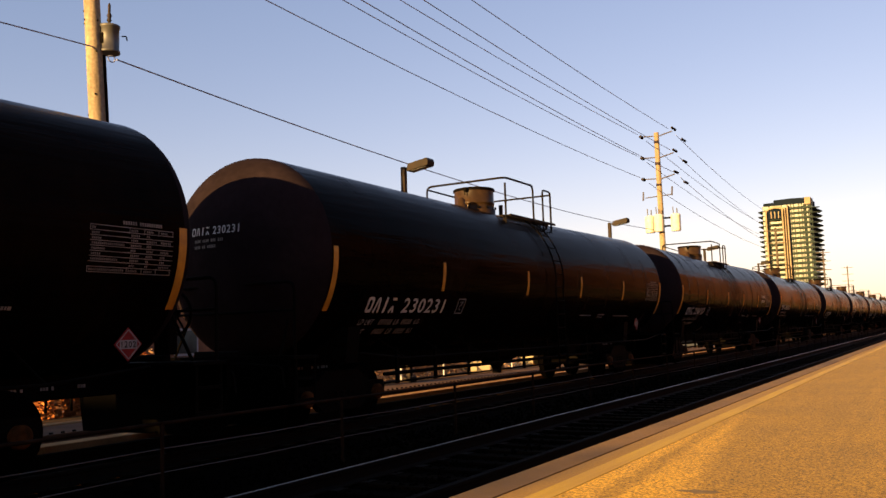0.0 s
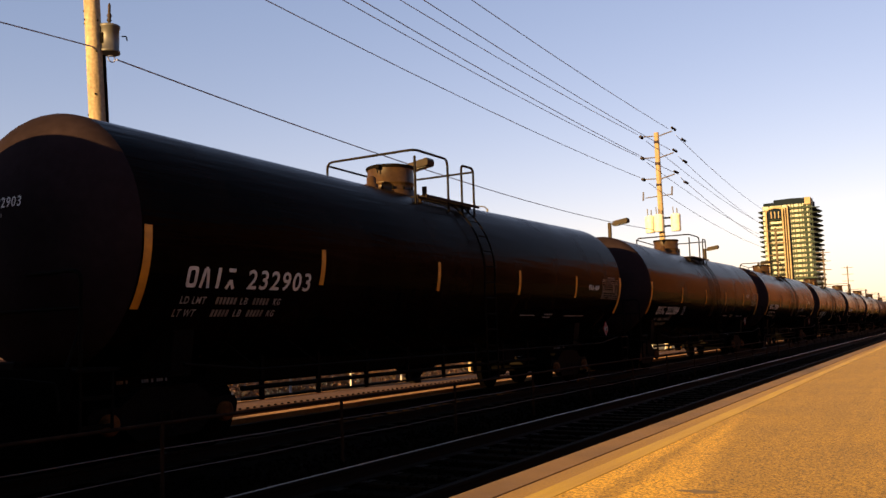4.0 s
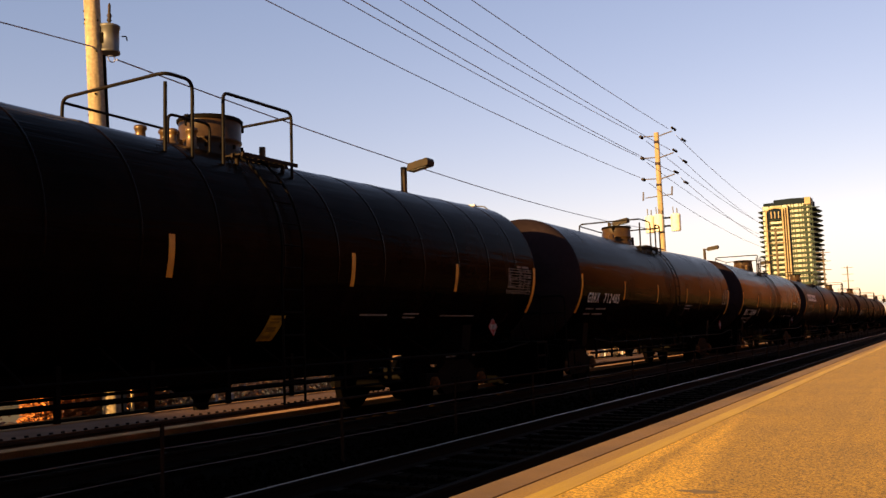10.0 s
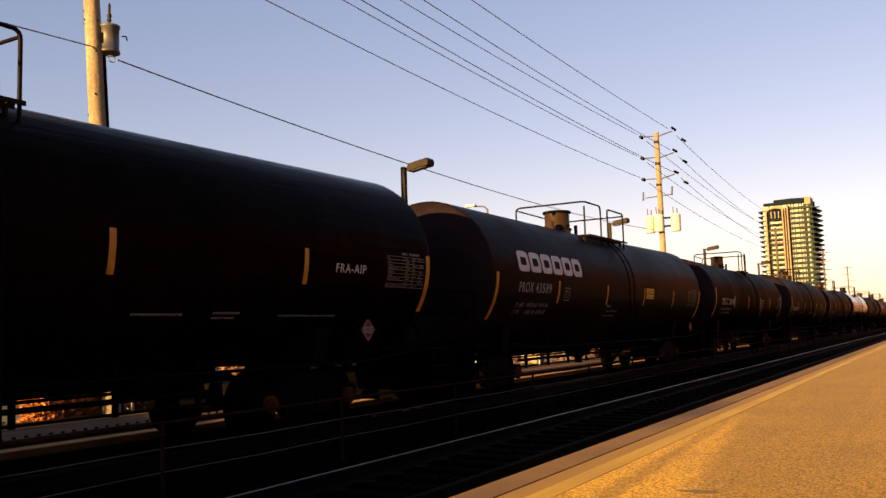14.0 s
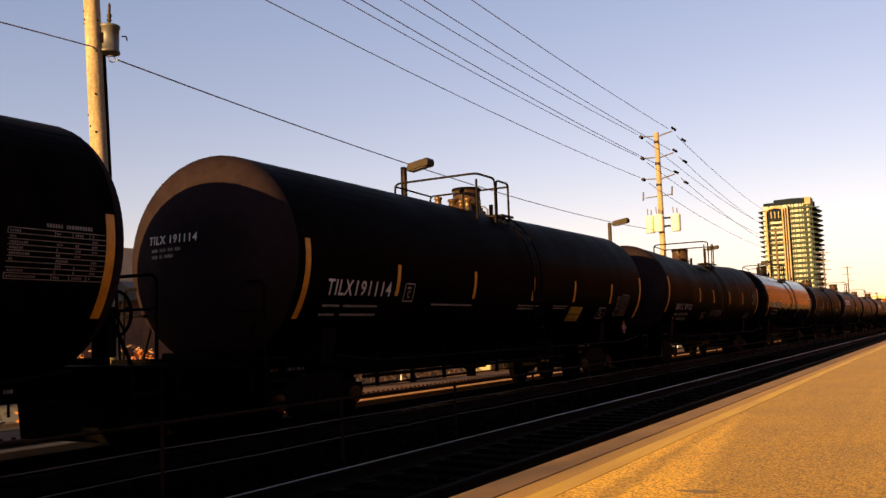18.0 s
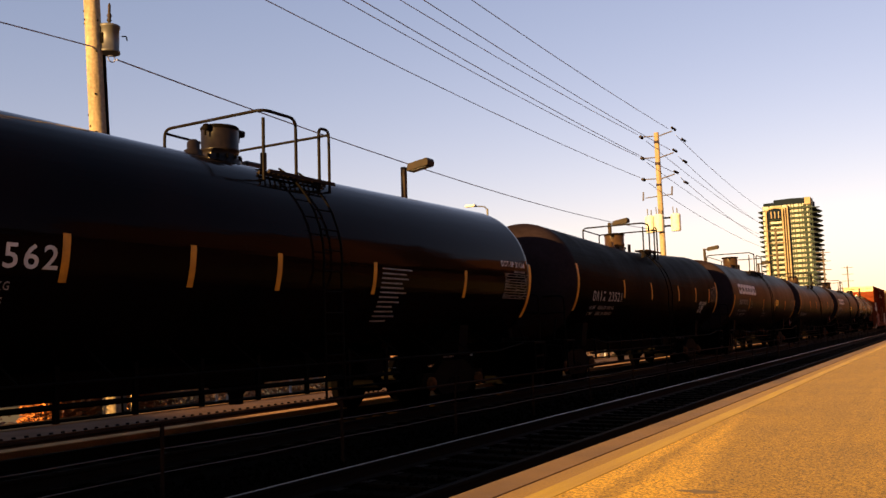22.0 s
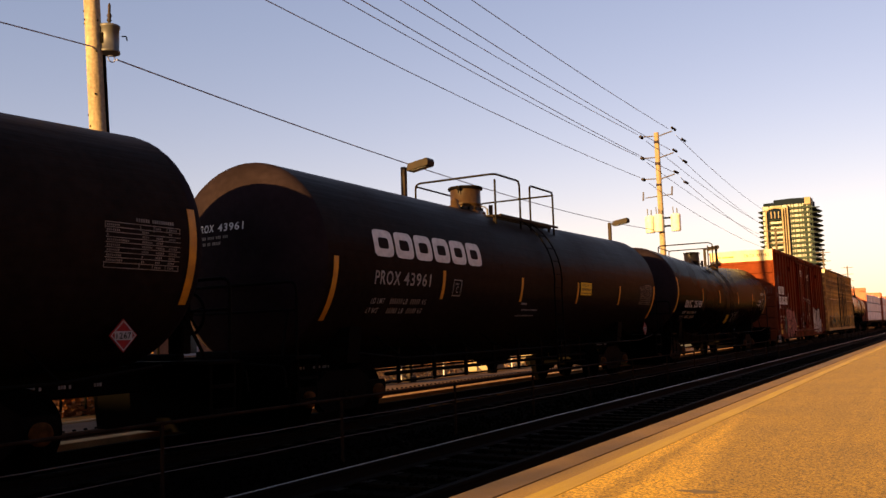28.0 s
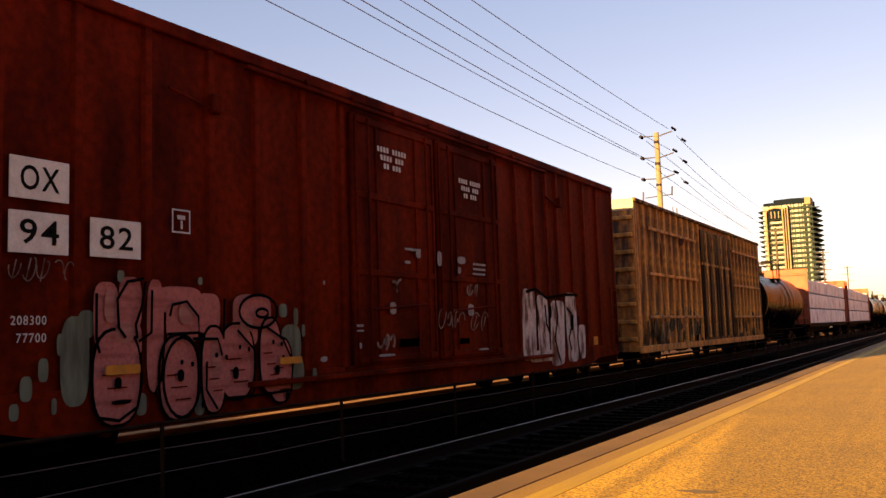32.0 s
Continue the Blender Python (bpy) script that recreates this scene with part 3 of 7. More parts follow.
def stroke_line(a, b, t):
    """A straight painted line of the width t."""
    d = (Vector(b) - Vector(a)).normalized() * t / 2
    return [(a[0] - d.y, a[1] + d.x), (a[0] + d.y, a[1] - d.x), (b[0] + d.y, b[1] - d.x), (b[0] - d.y, b[1] + d.x)], [(0, 1, 2, 3)]


def rows_of_blocks(width):
    """A short row of small painted blocks for writing too small to read."""
    sh = Shape()
    n = max(3, int(width / 0.035))
    for k in range(n):
        if k % 5 != 3:
            sh.box((0, -width / 2 + (k + 0.5) * width / n, 0), (0.006, width / n * 0.72, 0.042))
    return sh


def tank_car(spec, place):
    L, r, zc = spec["length"], spec["r"], spec["zc"]
    car = empty("tank_car", spec["label"], "tank car", "cars of the freight train")
    car.matrix_basis = pose(TRAIN_X, place, 0)
    CARS.append((car, place))
    paint = spec["paint"]
    key = (L, r, zc, spec["slope"], spec["over"], spec["over_far"], paint.name)
    tank = part("tank", shared(("tank", *key), lambda: tank_shape(spec), paint), None, car, spec.get("tank_label", ""))
    head_paint = spec.get("head_paint", paint if paint is M_TANK_GLOSS else M_HEAD)
    for end in ("near", "far"):
        part("tank_head", shared(("tank_head", end, *key), lambda: tank_shape(spec, end), head_paint), None, tank, "rounded dust-brown tank head")
    # weld rings
    for y in spec.get("rings", ()):
        part("weld_ring", shared(("weld_ring", y, *key), lambda: Shape().turn([(y - 0.03, r - 0.01), (y - 0.02, r + 0.006), (y + 0.02, r + 0.006), (y + 0.03, r - 0.01)], (0, 0, barrel_z(spec, y)), "y", 56, close=False), paint), None, tank)
    # reflective tape
    z0 = spec["tape"]
    for y in (0.0, L):
        band_on_tank(spec, y, 0.11, z0 - 0.62, z0 + spec.get("tape_top", 0.32), M_YELLOW, car, "reflective_tape", "tall yellow reflective tape at the tank's end")
    for y in spec["stripes"]:
        band_on_tank(spec, y, 0.09, z0 - 0.26, z0 + 0.24, M_YELLOW, car, "reflective_tape", "short yellow reflective tape")
    bogies = (0.76, L - 2.6)
    add_bogies(car, bogies)
    # stub sills, bolsters, couplers
    bot = zc - r
    for y, s in ((0, -1), (L, 1)):
        part("draft_sill", shared(("draft_sill", s), lambda: Shape().box((0, s * -0.9, 0.90), (0.36, 3.5, 0.34), 0.02).box((0, s * 0.78, 0.95), (0.9, 0.14, 0.5), 0.02), M_STEEL), None, car, at=pose(0, y, 0))
        for dy, wd in ((0.3, 0.16), (0.78, 0.18), (1.18, 0.20), (1.42, 0.18)):
            part("sill_stencil", shared(("sill_stencil", wd), lambda: rows_of_blocks(wd), M_GREYWHITE), None, car, "small white stencil on the sill", at=pose(0.20, y - s * dy, 0.87))["kind"] = "stuff"
        # the plate below the sill is added to keep the coupler gap black
        part("end_sill", shared(("end_sill", s), lambda: Shape().prism([(-1.42, 1.12), (1.42, 1.12), (1.42, 0.80), (1.30, 0.17), (-1.30, 0.17), (-1.42, 0.80)], "y", s * 0.88 - 0.03, s * 0.88 + 0.03), M_WHEEL), None, car, "end sill with an added black plate closing the view below", at=pose(0, y, 0))
        part("air_hose", shared(("air_hose", s), lambda: Shape().pipe(bend([(0.35, s * 0.9, 0.75), (0.38, s * 1.15, 0.55), (0.3, s * 1.36, 0.38), (0.2, s * 1.45, 0.36)], 0.15), 0.03), M_STEEL), None, car, "black rubber air hose", at=pose(0, y, 0))
        part("cut_lever", shared(("cut_lever", s), lambda: Shape().pipe(bend([(0.1, s * 1.2, 1.05), (0.7, s * 1.0, 1.02), (1.38, s * 1.0, 0.98), (1.42, s * 1.0, 0.7)], 0.08), 0.016, 6), M_STEEL), None, car, at=pose(0, y, 0))
        part("coupler", shared(("coupler", s), lambda: Shape().box((0, s * 1.08, 0.86), (0.16, 0.7, 0.18), 0.03).box((0.05, s * 1.36, 0.86), (0.3, 0.22, 0.28), 0.05), M_STEEL), None, car, at=pose(0, y, 0))
        part("bolster", shared(("bolster", s, round(bot, 2)), lambda: Shape().prism([(-1.25, 0.95), (1.25, 0.95), (1.32, 1.5), (0.8, bot + 0.45), (-0.8, bot + 0.45), (-1.32, 1.5)], "y", -0.16, 0.16), M_STEEL), None, car, at=pose(0, bogies[0 if s < 0 else 1], 0))
        # end platform with hand rails and steps
        part("end_platform", shared(("end_platform", s), lambda: Shape().box((0, s * 0.55, 1.09), (2.9, 0.55, 0.05), 0.01).box((1.42, s * 0.55, 0.8), (0.05, 0.4, 0.04)).box((1.42, s * 0.55, 0.5), (0.05, 0.4, 0.04))
             .rod((1.42, s * 0.35, 0.45), (1.42, s * 0.35, 1.1), 0.018).rod((1.42, s * 0.75, 0.45), (1.42, s * 0.75, 1.1), 0.018)
             .rod((-1.42, s * 0.35, 0.45), (-1.42, s * 0.35, 1.1), 0.018).rod((-1.42, s * 0.75, 0.45), (-1.42, s * 0.75, 1.1), 0.018), M_STEEL), None, car, at=pose(0, y, 0))
        part("hand_rail", shared(("hand_rail", s), lambda: Shape().pipe(bend([(1.38, s * 0.72, 1.1), (1.38, s * 0.72, 2.15), (-1.38, s * 0.72, 2.15), (-1.38, s * 0.72, 1.1)], 0.14), 0.022)
             .rod((1.38, s * 0.72, 1.75), (-1.38, s * 0.72, 1.75), 0.018), M_STEEL), None, car, at=pose(0, y, 0))
    for s_ in (-1, 1):
        part("end_brace", Shape().rod((s_ * 1.05, -0.65, 1.1), (s_ * 1.0, -0.28 - spec["over"][0], 1.75), 0.022, 6), M_STEEL, car)
        part("end_brace", Shape().rod((s_ * 1.05, L + 0.65, 1.1), (s_ * 1.0, L + 0.28 + spec["over_far"][0], 1.75), 0.022, 6), M_STEEL, car)
    brake = Shape().pipe([(0.55 + 0.27 * math.cos(k * math.pi / 12), L + 0.83, 1.72 + 0.27 * math.sin(k * math.pi / 12)) for k in range(25)], 0.022, 6)
    for k in range(5):
        a = k * math.tau / 5 + 0.3
        brake.rod((0.55, L + 0.83, 1.72), (0.55 + 0.27 * math.cos(a), L + 0.83, 1.72 + 0.27 * math.sin(a)), 0.014, 6)
    brake.rod((0.55, L + 0.6, 1.72), (0.55, L + 0.85, 1.72), 0.06, 10).box((0.55, L + 0.66, 1.5), (0.28, 0.16, 0.6), 0.02)
    part("brake_wheel", brake, M_STEEL, car, "black brake hand wheel and its housing")
    # side hand rail along the tank, low
    rail = Shape().pipe([(r + 0.02, 0.5 + (L - 1.0) * k / 12, 0.98 if 0 < k < 12 else 1.1) for k in range(13)], 0.020)
    for k in range(1, 12):
        y = 0.5 + (L - 1.0) * k / 12
        rail.rod((r + 0.02, y, 0.98), (math.sqrt(max(0.0, r * r - (1.35 - zc) ** 2)), y, 1.36), 0.014, 6)
    part("side_rail", rail, M_STEEL, car, "thin black safety rail along the tank's foot")
    low = Shape().rod((0.87, 2.2, 0.70), (0.87, L - 4.2, 0.70), 0.034, 6).rod((0.87, 2.2, 0.55), (0.87, L - 4.2, 0.55), 0.020, 6)
    for k in range(8):
        y = 2.6 + (L - 7.2) * k / 7
        low.box((0.87, y, 0.83), (0.05, 0.06, 0.62))
    part("brake_rigging", low, M_STEEL, car, "black pipes and hangers under the tank")
    # ladder up the side
    yl = spec["ladder"]
    lad = Shape()
    zt = spec["deck"]
    for dy in (-0.21, 0.21):
        pts = [(r + 0.10, yl + dy, 0.45)]
        for k in range(9):
            a = -0.15 + (1.05 + 0.15) * k / 8
            pts.append(((r + 0.10) * math.cos(a), yl + dy, barrel_z(spec, yl) + (r + 0.10) * math.sin(a)))
        lad.pipe(pts, 0.018, 6)
    z = 0.5
    while z < zt - 0.2:
        s = (z - barrel_z(spec, yl)) / (r + 0.10)
        x = (r + 0.10) * math.sqrt(max(0.0, 1 - s * s)) if s > -0.15 else r + 0.10
        lad.rod((x, yl - 0.21, z), (x, yl + 0.21, z), 0.013, 6)
        z += 0.3
    part("ladder", lad, M_STEEL, car)
    # top deck, dome and railings
    yd, y1, y2, y3 = spec["dome"], spec["rail"][0], spec["rail"][1], spec["rail"][2]
    top = barrel_z(spec, yd) + r
    yw = max(y1, yd - 0.5)
    for x0, x1, a, b in ((0.72, 1.10, yw, y3), (-1.10, -0.72, yw, y3)):
        deck = Shape()
        for x in (x0, (x0 + x1) / 2, x1):
            deck.box((x, (a + b) / 2, zt), (0.03, b - a, 0.05))
        for k in range(int((b - a) / 0.11)):
            deck.box(((x0 + x1) / 2, a + 0.05 + k * 0.11, zt + 0.01), (x1 - x0, 0.022, 0.022))
        for y in (a + 0.1, b - 0.1):
            xm = (x0 + x1) / 2
            deck.rod((xm, y, zt), (xm, y, zc + math.sqrt(max(0.05, r * r - xm * xm)) - 0.2), 0.03, 6)
        part("walkway", deck, M_WALK, car, "brown-black steel grating walkway")
    rt, X = spec["rail_top"], 1.0
    foot = lambda x: zc + math.sqrt(max(0.05, r * r - x * x)) - 0.12
    rails = Shape()
    if y2 - y1 > 0.3:
        rails.pipe(bend([(X, y2, foot(X)), (X, y2, rt), (X, y1, rt), (-X, y1, rt), (-X, y1, foot(X))], 0.14), 0.024)
        rails.rod((X, y1, foot(X)), (X, y1, rt - 0.12), 0.024)
    else:
        rails.pipe(bend([(X, y1, foot(X)), (X, y1, rt), (-X, y1, rt), (-X, y1, foot(X))], 0.14), 0.026)
        rails.rod((X, y2, foot(X)), (X, y2, rt - 0.25), 0.024)
    a_ = y2 + 0.55 if y3 - y2 > 0.75 else y2 + 0.06
    rails.pipe(bend([(X, a_, foot(X)), (X, a_, rt - 0.03), (X, y3, rt - 0.03), (X, y3, foot(X))], 0.10), 0.024)
    rails.pipe(bend([(X, y3, rt - 0.10), (-X, y3, rt - 0.10), (-X, y3, foot(X))], 0.09), 0.022)
    rails.rod((-X, y1, rt - 0.06), (-X, y3, rt - 0.10), 0.021)
    part("railing", rails, M_RAILING, car, "black pipe railing round the top deck")
    dr, dh = spec["dome_size"]
    lip = spec.get("lip", 0.055)
    dome = Shape().turn([(-0.15, dr + 0.03), (0.03, dr + 0.03), (0.04, dr), (0.16, dr), (0.17, dr + 0.012), (0.20, dr + 0.012), (0.21, dr), (dh - 0.06, dr)], (0, yd, top), "z", 32)
    dome_paint = spec.get("dome_paint", M_DOME)
    manway = part("manway", dome, dome_paint, car, "round brown-black manway housing")
    lid = Shape().turn([(dh - 0.06, dr + lip - 0.005), (dh - 0.02, dr + lip), (dh, dr + lip - 0.02), (dh + 0.02, dr * 0.6), (dh + 0.03, 0.04)], (0, yd, top), "z", 32)
    part("lid", lid, M_STEEL, manway, "flat black manway lid")
    bolts = Shape()
    for k in range(14):
        a = k * math.tau / 14
        c, s_ = (dr + 0.03) * math.cos(a), yd + (dr + 0.03) * math.sin(a)
        bolts.rod((c, s_, top + 0.04), (c, s_, top + 0.10), 0.022, 6)
    tagged(part("flange_bolts", bolts, M_STEEL, manway), kind="stuff")
    for dy in (-1, 1):
        part("lid_clamp", Shape().box((0.05, yd + dy * (dr + 0.05), top + dh - 0.06), (0.09, 0.08, 0.10), 0.02).rod((0.05, yd + dy * (dr + 0.07), top + dh - 0.18), (0.05, yd + dy * (dr + 0.07), top + dh - 0.05), 0.015, 6), M_STEEL, manway)
    part("hinge", Shape().box((0, yd + dr + 0.1, top + dh - 0.03), (0.16, 0.2, 0.10), 0.02), M_STEEL, manway)
    part("safety_valve", Shape().turn([(-0.1, 0.13), (0.08, 0.13), (0.10, 0.09), (0.2, 0.09), (0.24, 0.05)], (0.1, yd - dr - 0.35, top), "z", 14), dome_paint, car)
    if spec.get("valves"):
        for k, (dx, dy, q, tall) in enumerate(((0.30, -0.20, 0.07, 0.26), (0.05, -0.42, 0.09, 0.20), (0.36, -0.60, 0.06, 0.17), (-0.15, -0.70, 0.07, 0.24))):
            y = yd - dr + dy
            zs = barrel_z(spec, y) + math.sqrt(r * r - dx * dx) - 0.05
            part("valve", Shape().turn([(0, q * 1.5), (0.06, q * 1.5), (0.07, q), (tall, q), (tall + 0.02, q * 1.3), (tall + 0.06, q * 1.2), (tall + 0.08, q * 0.4)], (dx, y, zs), "z", 12), M_BRASS if k != 1 else M_DOME, car, "small dull brass valve beside the manway")
        y = yd - dr - 0.85
        part("valve_guard", Shape().pipe(bend([(0.55, y, foot(0.55)), (0.55, y, foot(0.55) + 0.42), (0.55, y + 0.75, foot(0.55) + 0.42), (0.55, y + 0.75, foot(0.55))], 0.1), 0.02), M_RAILING, car, "low pipe hoop over the valves")
    part("vent_box", Shape().box((-0.2, yd + dr + 0.55, top + 0.06), (0.3, 0.4, 0.2), 0.03), dome_paint, car)
    part("vent_pipe", Shape().rod((0.25, yd + dr + 0.4, top - 0.05), (0.25, yd + dr + 0.4, top + 0.24), 0.05, 10), dome_paint, car)
    part("heater_channel", Shape().prism([(-0.55, bot + 0.14), (0.55, bot + 0.14), (0.40, spec["belly"]), (-0.40, spec["belly"])], "y", 1.95, L - 3.9), M_STEEL, car, "black heater channel along the tank's belly")
    # bottom outlet with its skid, brake gear
    out = Shape().turn([(-0.05, 0.42), (-0.2, 0.40), (-0.32, 0.20), (-0.45, 0.11), (-0.58, 0.11)][::-1], (0, L / 2, barrel_z(spec, L / 2) - r + 0.05), "z", 18)
    out.prism([(L / 2 - 0.6, bot - 0.12), (L / 2 - 0.22, bot - 0.40), (L / 2 + 0.22, bot - 0.40), (L / 2 + 0.6, bot - 0.12)], "x", -0.25, 0.25)
    part("bottom_outlet", out, M_STEEL, car, "black bottom outlet valve and skid")
    gear = Shape().rod((0.25, L * 0.30, bot - 0.02), (0.25, L * 0.30 + 1.0, bot - 0.02), 0.2, 14).box((0.5, L * 0.68, bot - 0.2), (0.4, 0.5, 0.3), 0.03)
    gear.rod((0.1, 2.0, bot - 0.28), (0.1, L - 4.0, bot - 0.28), 0.022, 6).rod((-0.2, 2.0, bot - 0.15), (-0.2, L - 4.0, bot - 0.15), 0.018, 6)
    for k in range(5):
        y = 2.4 + (L - 6.8) * k / 4
        gear.box((0.1, y, bot - 0.14), (0.06, 0.05, 0.32))
    part("brake_gear", gear, M_STEEL, car, "black brake reservoir, rods and hangers")
    # writing
    w = on_tank(spec)
    for text, u, v, wd, h, mat in spec.get("texts", ()):
        row = laid(flat_text(text, u, v, wd, h), w, mat, "lettering", car, "white stencilled lettering")
        if h < 0.16:
            tagged(row, kind="stuff")
    for marks in spec.get("marks", ()):
        u, v, wd, h, count, t, mat = marks
        cell = wd / count
        for k in range(count):
            laid(mark_shape(0 if count > 4 else k, u + k * cell, v, cell * (0.90 if count > 4 else 0.78), h, t), w, mat, "plain_mark", car, "plain white mark shape")
    for figures in spec.get("digits", ()):
        if figures:
            laid(flat_bars(figures), w, M_FAINT, "stencil", car, "faded stencil figures", 0)
    for rows in spec.get("bars", ()):
        for row in rows:
            words, at_u = [], row[0]
            rnd = random.Random(int(row[0] * 91 + row[1] * 57))
            while at_u < row[0] + row[2] - 0.02:
                wl_ = rnd.uniform(0.03, 0.06)
                words.append((at_u, row[1], wl_ * 0.72, row[3] * 0.72))
                at_u += wl_
            tagged(laid(flat_bars(words), w, M_GREYWHITE, "stencil", car, "row of small faded stencil writing", 0), kind="stuff")
    for u, v, wide in spec.get("tables", ()):
        rows = [(u, v + 0.055 * k, wide, 0.009) for k in range(10)] + [(u + c * wide, v, 0.009, 0.5) for c in (0, 0.45, 0.63, 0.81, 0.992)]
        rnd = random.Random(int(u * 7))
        for k in range(9):
            for c0, c1 in ((0.02, 0.42), (0.47, 0.61), (0.66, 0.79), (0.84, 0.97)):
                at_u, to_u = u + c0 * wide, u + (c0 + (c1 - c0) * rnd.uniform(0.3, 1.0)) * wide
                while at_u < to_u and rnd.random() < 0.9:
                    rows.append((at_u, v + 0.055 * k + 0.018, 0.014, 0.024))
                    at_u += 0.025
        rows += [(u + 0.42 + 0.032 * k, v + 0.53, 0.022, 0.04) for k in range(17) if k != 6]
        laid(flat_bars(rows), w, M_FAINT, "data_table", car, "white ruled table of small stencil writing", 0)
    for seed, u, v, wd, h, n in spec.get("tags", ()):
        laid(scribble(seed, u, v, wd, h, n, 0.022), on_tank(spec, 0.012), M_GREYWHITE, "graffiti_tag", car, "thin grey scribbled tag", 0)
    if "placard" in spec:
        u, v, num = spec["placard"]
        flat = lambda lift: (lambda p, q: (1.24 + lift, p, q))
        diamond = lambda d: ([(u, v - d), (u + d, v), (u, v + d), (u - d, v)], [(0, 1, 2, 3)])
        pl = part("hazard_placard", Shape().prism([(u, v - 0.19), (u + 0.19, v), (u, v + 0.19), (u - 0.19, v)], "x", 1.225, 1.24), M_RED, car, "red diamond hazard placard")
        part("bracket", Shape().rod((0.95, u, v + 0.10), (1.225, u, v + 0.10), 0.014, 6).rod((0.85, u, v - 0.10), (1.225, u, v - 0.10), 0.014, 6), M_STEEL, pl)
        laid(joined(*[stroke_line(diamond(0.165)[0][k], diamond(0.165)[0][(k + 1) % 4], 0.012) for k in range(4)]), flat(0.004), M_GREYWHITE, "border", pl, "thin white border", 0)
        laid(flat_bars([(u - 0.12, v - 0.05, 0.24, 0.10)]), flat(0.004), M_GREYWHITE, "number_panel", pl, "white panel", 0)
        laid(flat_text(num, u - 0.10, v - 0.035, 0.20, 0.07), flat(0.008), M_STEEL, "number", pl, "dark number", 0)
    for u, v, wd, h in spec.get("panels", ()):
        pn = laid(flat_bars([(u, v, wd, h)]), on_tank(spec, 0.010), spec.get("sign", M_YELLOWSIGN), "yellow_sign", car, "yellow sign with dark rows of writing")
        for k, (q, t_) in enumerate(((0.10, 0.10), (0.36, 0.20), (0.70, 0.08), (0.84, 0.06))):
            words, at_u = [], u + 0.05
            while at_u < u + wd - 0.08:
                words.append((at_u, v + h * q, wd * 0.07, h * t_))
                at_u += wd * 0.1
            tagged(laid(flat_bars(words), on_tank(spec, 0.016), M_SIGNINK, "writing_bar", pn, "dark row of writing", 0), kind="stuff")
    for u, v, wd, h in spec.get("frames", ()):
        laid(joined(ring_mark(u, v, wd, h, 0.018), flat_bars([(u + 0.08 + 0.03 * k, v + h * 0.68, 0.02, 0.035) for k in range(4)]), flat_text("C", u + wd * 0.36, v + 0.06, wd * 0.28, h * 0.4)), w, M_GREYWHITE, "stencil_frame", car, "small white stencil frame")
    if spec.get("head_text"):
        mark, num = spec["head_text"]
        hw = on_head(spec)
        hu, hv = spec.get("head_at", (-0.56, 0.34))
        z = zc + hv
        laid(joined(*[mark_shape(k, hu + 0.105 * k, z, 0.085, 0.12, 0.020) for k in range(4)]) if mark is None else flat_text(mark, hu, z, 0.38, 0.12), hw, M_WHITE, "lettering", tank, "white stencilled mark on the tank's head", 0)
        laid(flat_text(num, hu + 0.47, z, 0.5, 0.12), hw, M_WHITE, "lettering", tank, "white stencilled number on the tank's head", 0)
        small = [(hu + 0.08 + 0.036 * k, z - 0.11, 0.025, 0.045) for k in range(17) if k not in (4, 9, 13)] + [(hu + 0.08 + 0.036 * k, z - 0.20, 0.025, 0.045) for k in range(13) if k not in (4, 7)]
        laid(flat_bars(small), hw, M_FAINT, "stencil", tank, "small faded stencil writing", 0)
    return car


M_FAINT = material("faint_stencil_paint", (0.17, 0.145, 0.125), 0.7, second=(0.075, 0.062, 0.052), scale=6)
M_YELLOWSIGN = material("yellow_sign_paint", (0.70, 0.44, 0.015), 0.5, second=(0.60, 0.37, 0.015), scale=5)
M_DIRTYSIGN = material("dirty_yellow_sign_paint", (0.390, 0.247, 0.018), 0.6, second=(0.16, 0.10, 0.010), scale=7)
M_SIGNINK = material("brown_sign_ink", (0.12, 0.06, 0.01), 0.6, scale=5)


# ---- box cars and lumber cars ----
M_BOXRED = material("oxide_red_paint", (0.118, 0.0092, 0.0013), 0.6, second=(0.040, 0.0035, 0.0008), scale=1.6, low=0.38, high=0.66, rough_var=0.08, stretch=(1, 1, 0.22), fleck=0.30, fleck_scale=9, specular=0.025)
# the sides' red again for the car's ends, with sunlight put into the colour
M_BOXRED_END = material("sunlit_oxide_red_paint", (0.118, 0.025, 0.0100), 0.65, second=(0.088, 0.018, 0.0075), scale=1.0, fleck=0.12, fleck_scale=9, specular=0.01)
M_BAND = material("pale_yellow_paint", (0.3844, 0.3472, 0.2232), 0.6, second=(0.3224, 0.2852, 0.1736), scale=2)
M_BOXTAN = material("faded_yellow_brown_paint", (0.66, 0.285, 0.050), 0.65, second=(0.10, 0.034, 0.009), scale=2.8, stretch=(1, 1.5, 0.3), low=0.42, high=0.70, fleck=0.35, fleck_scale=9, random_shade=0.25)
M_BOXTAN_DARK = material("sooty_door_paint", (0.035, 0.016, 0.007), 0.75, second=(0.30, 0.16, 0.06), scale=3.0, stretch=(1, 1.7, 0.16), low=0.44, high=0.66, specular=0.1)
M_BOXTAN_BODY = material("rusty_brown_panel_paint", (0.44, 0.168, 0.028), 0.7, second=(0.035, 0.012, 0.005), scale=3.4, stretch=(1, 1.6, 0.18), low=0.40, high=0.62, fleck=0.4, fleck_scale=9)
M_GRIME = material("dark_green_grime", (0.030, 0.022, 0.012), 0.85, second=(0.075, 0.045, 0.018), scale=5, specular=0.05)
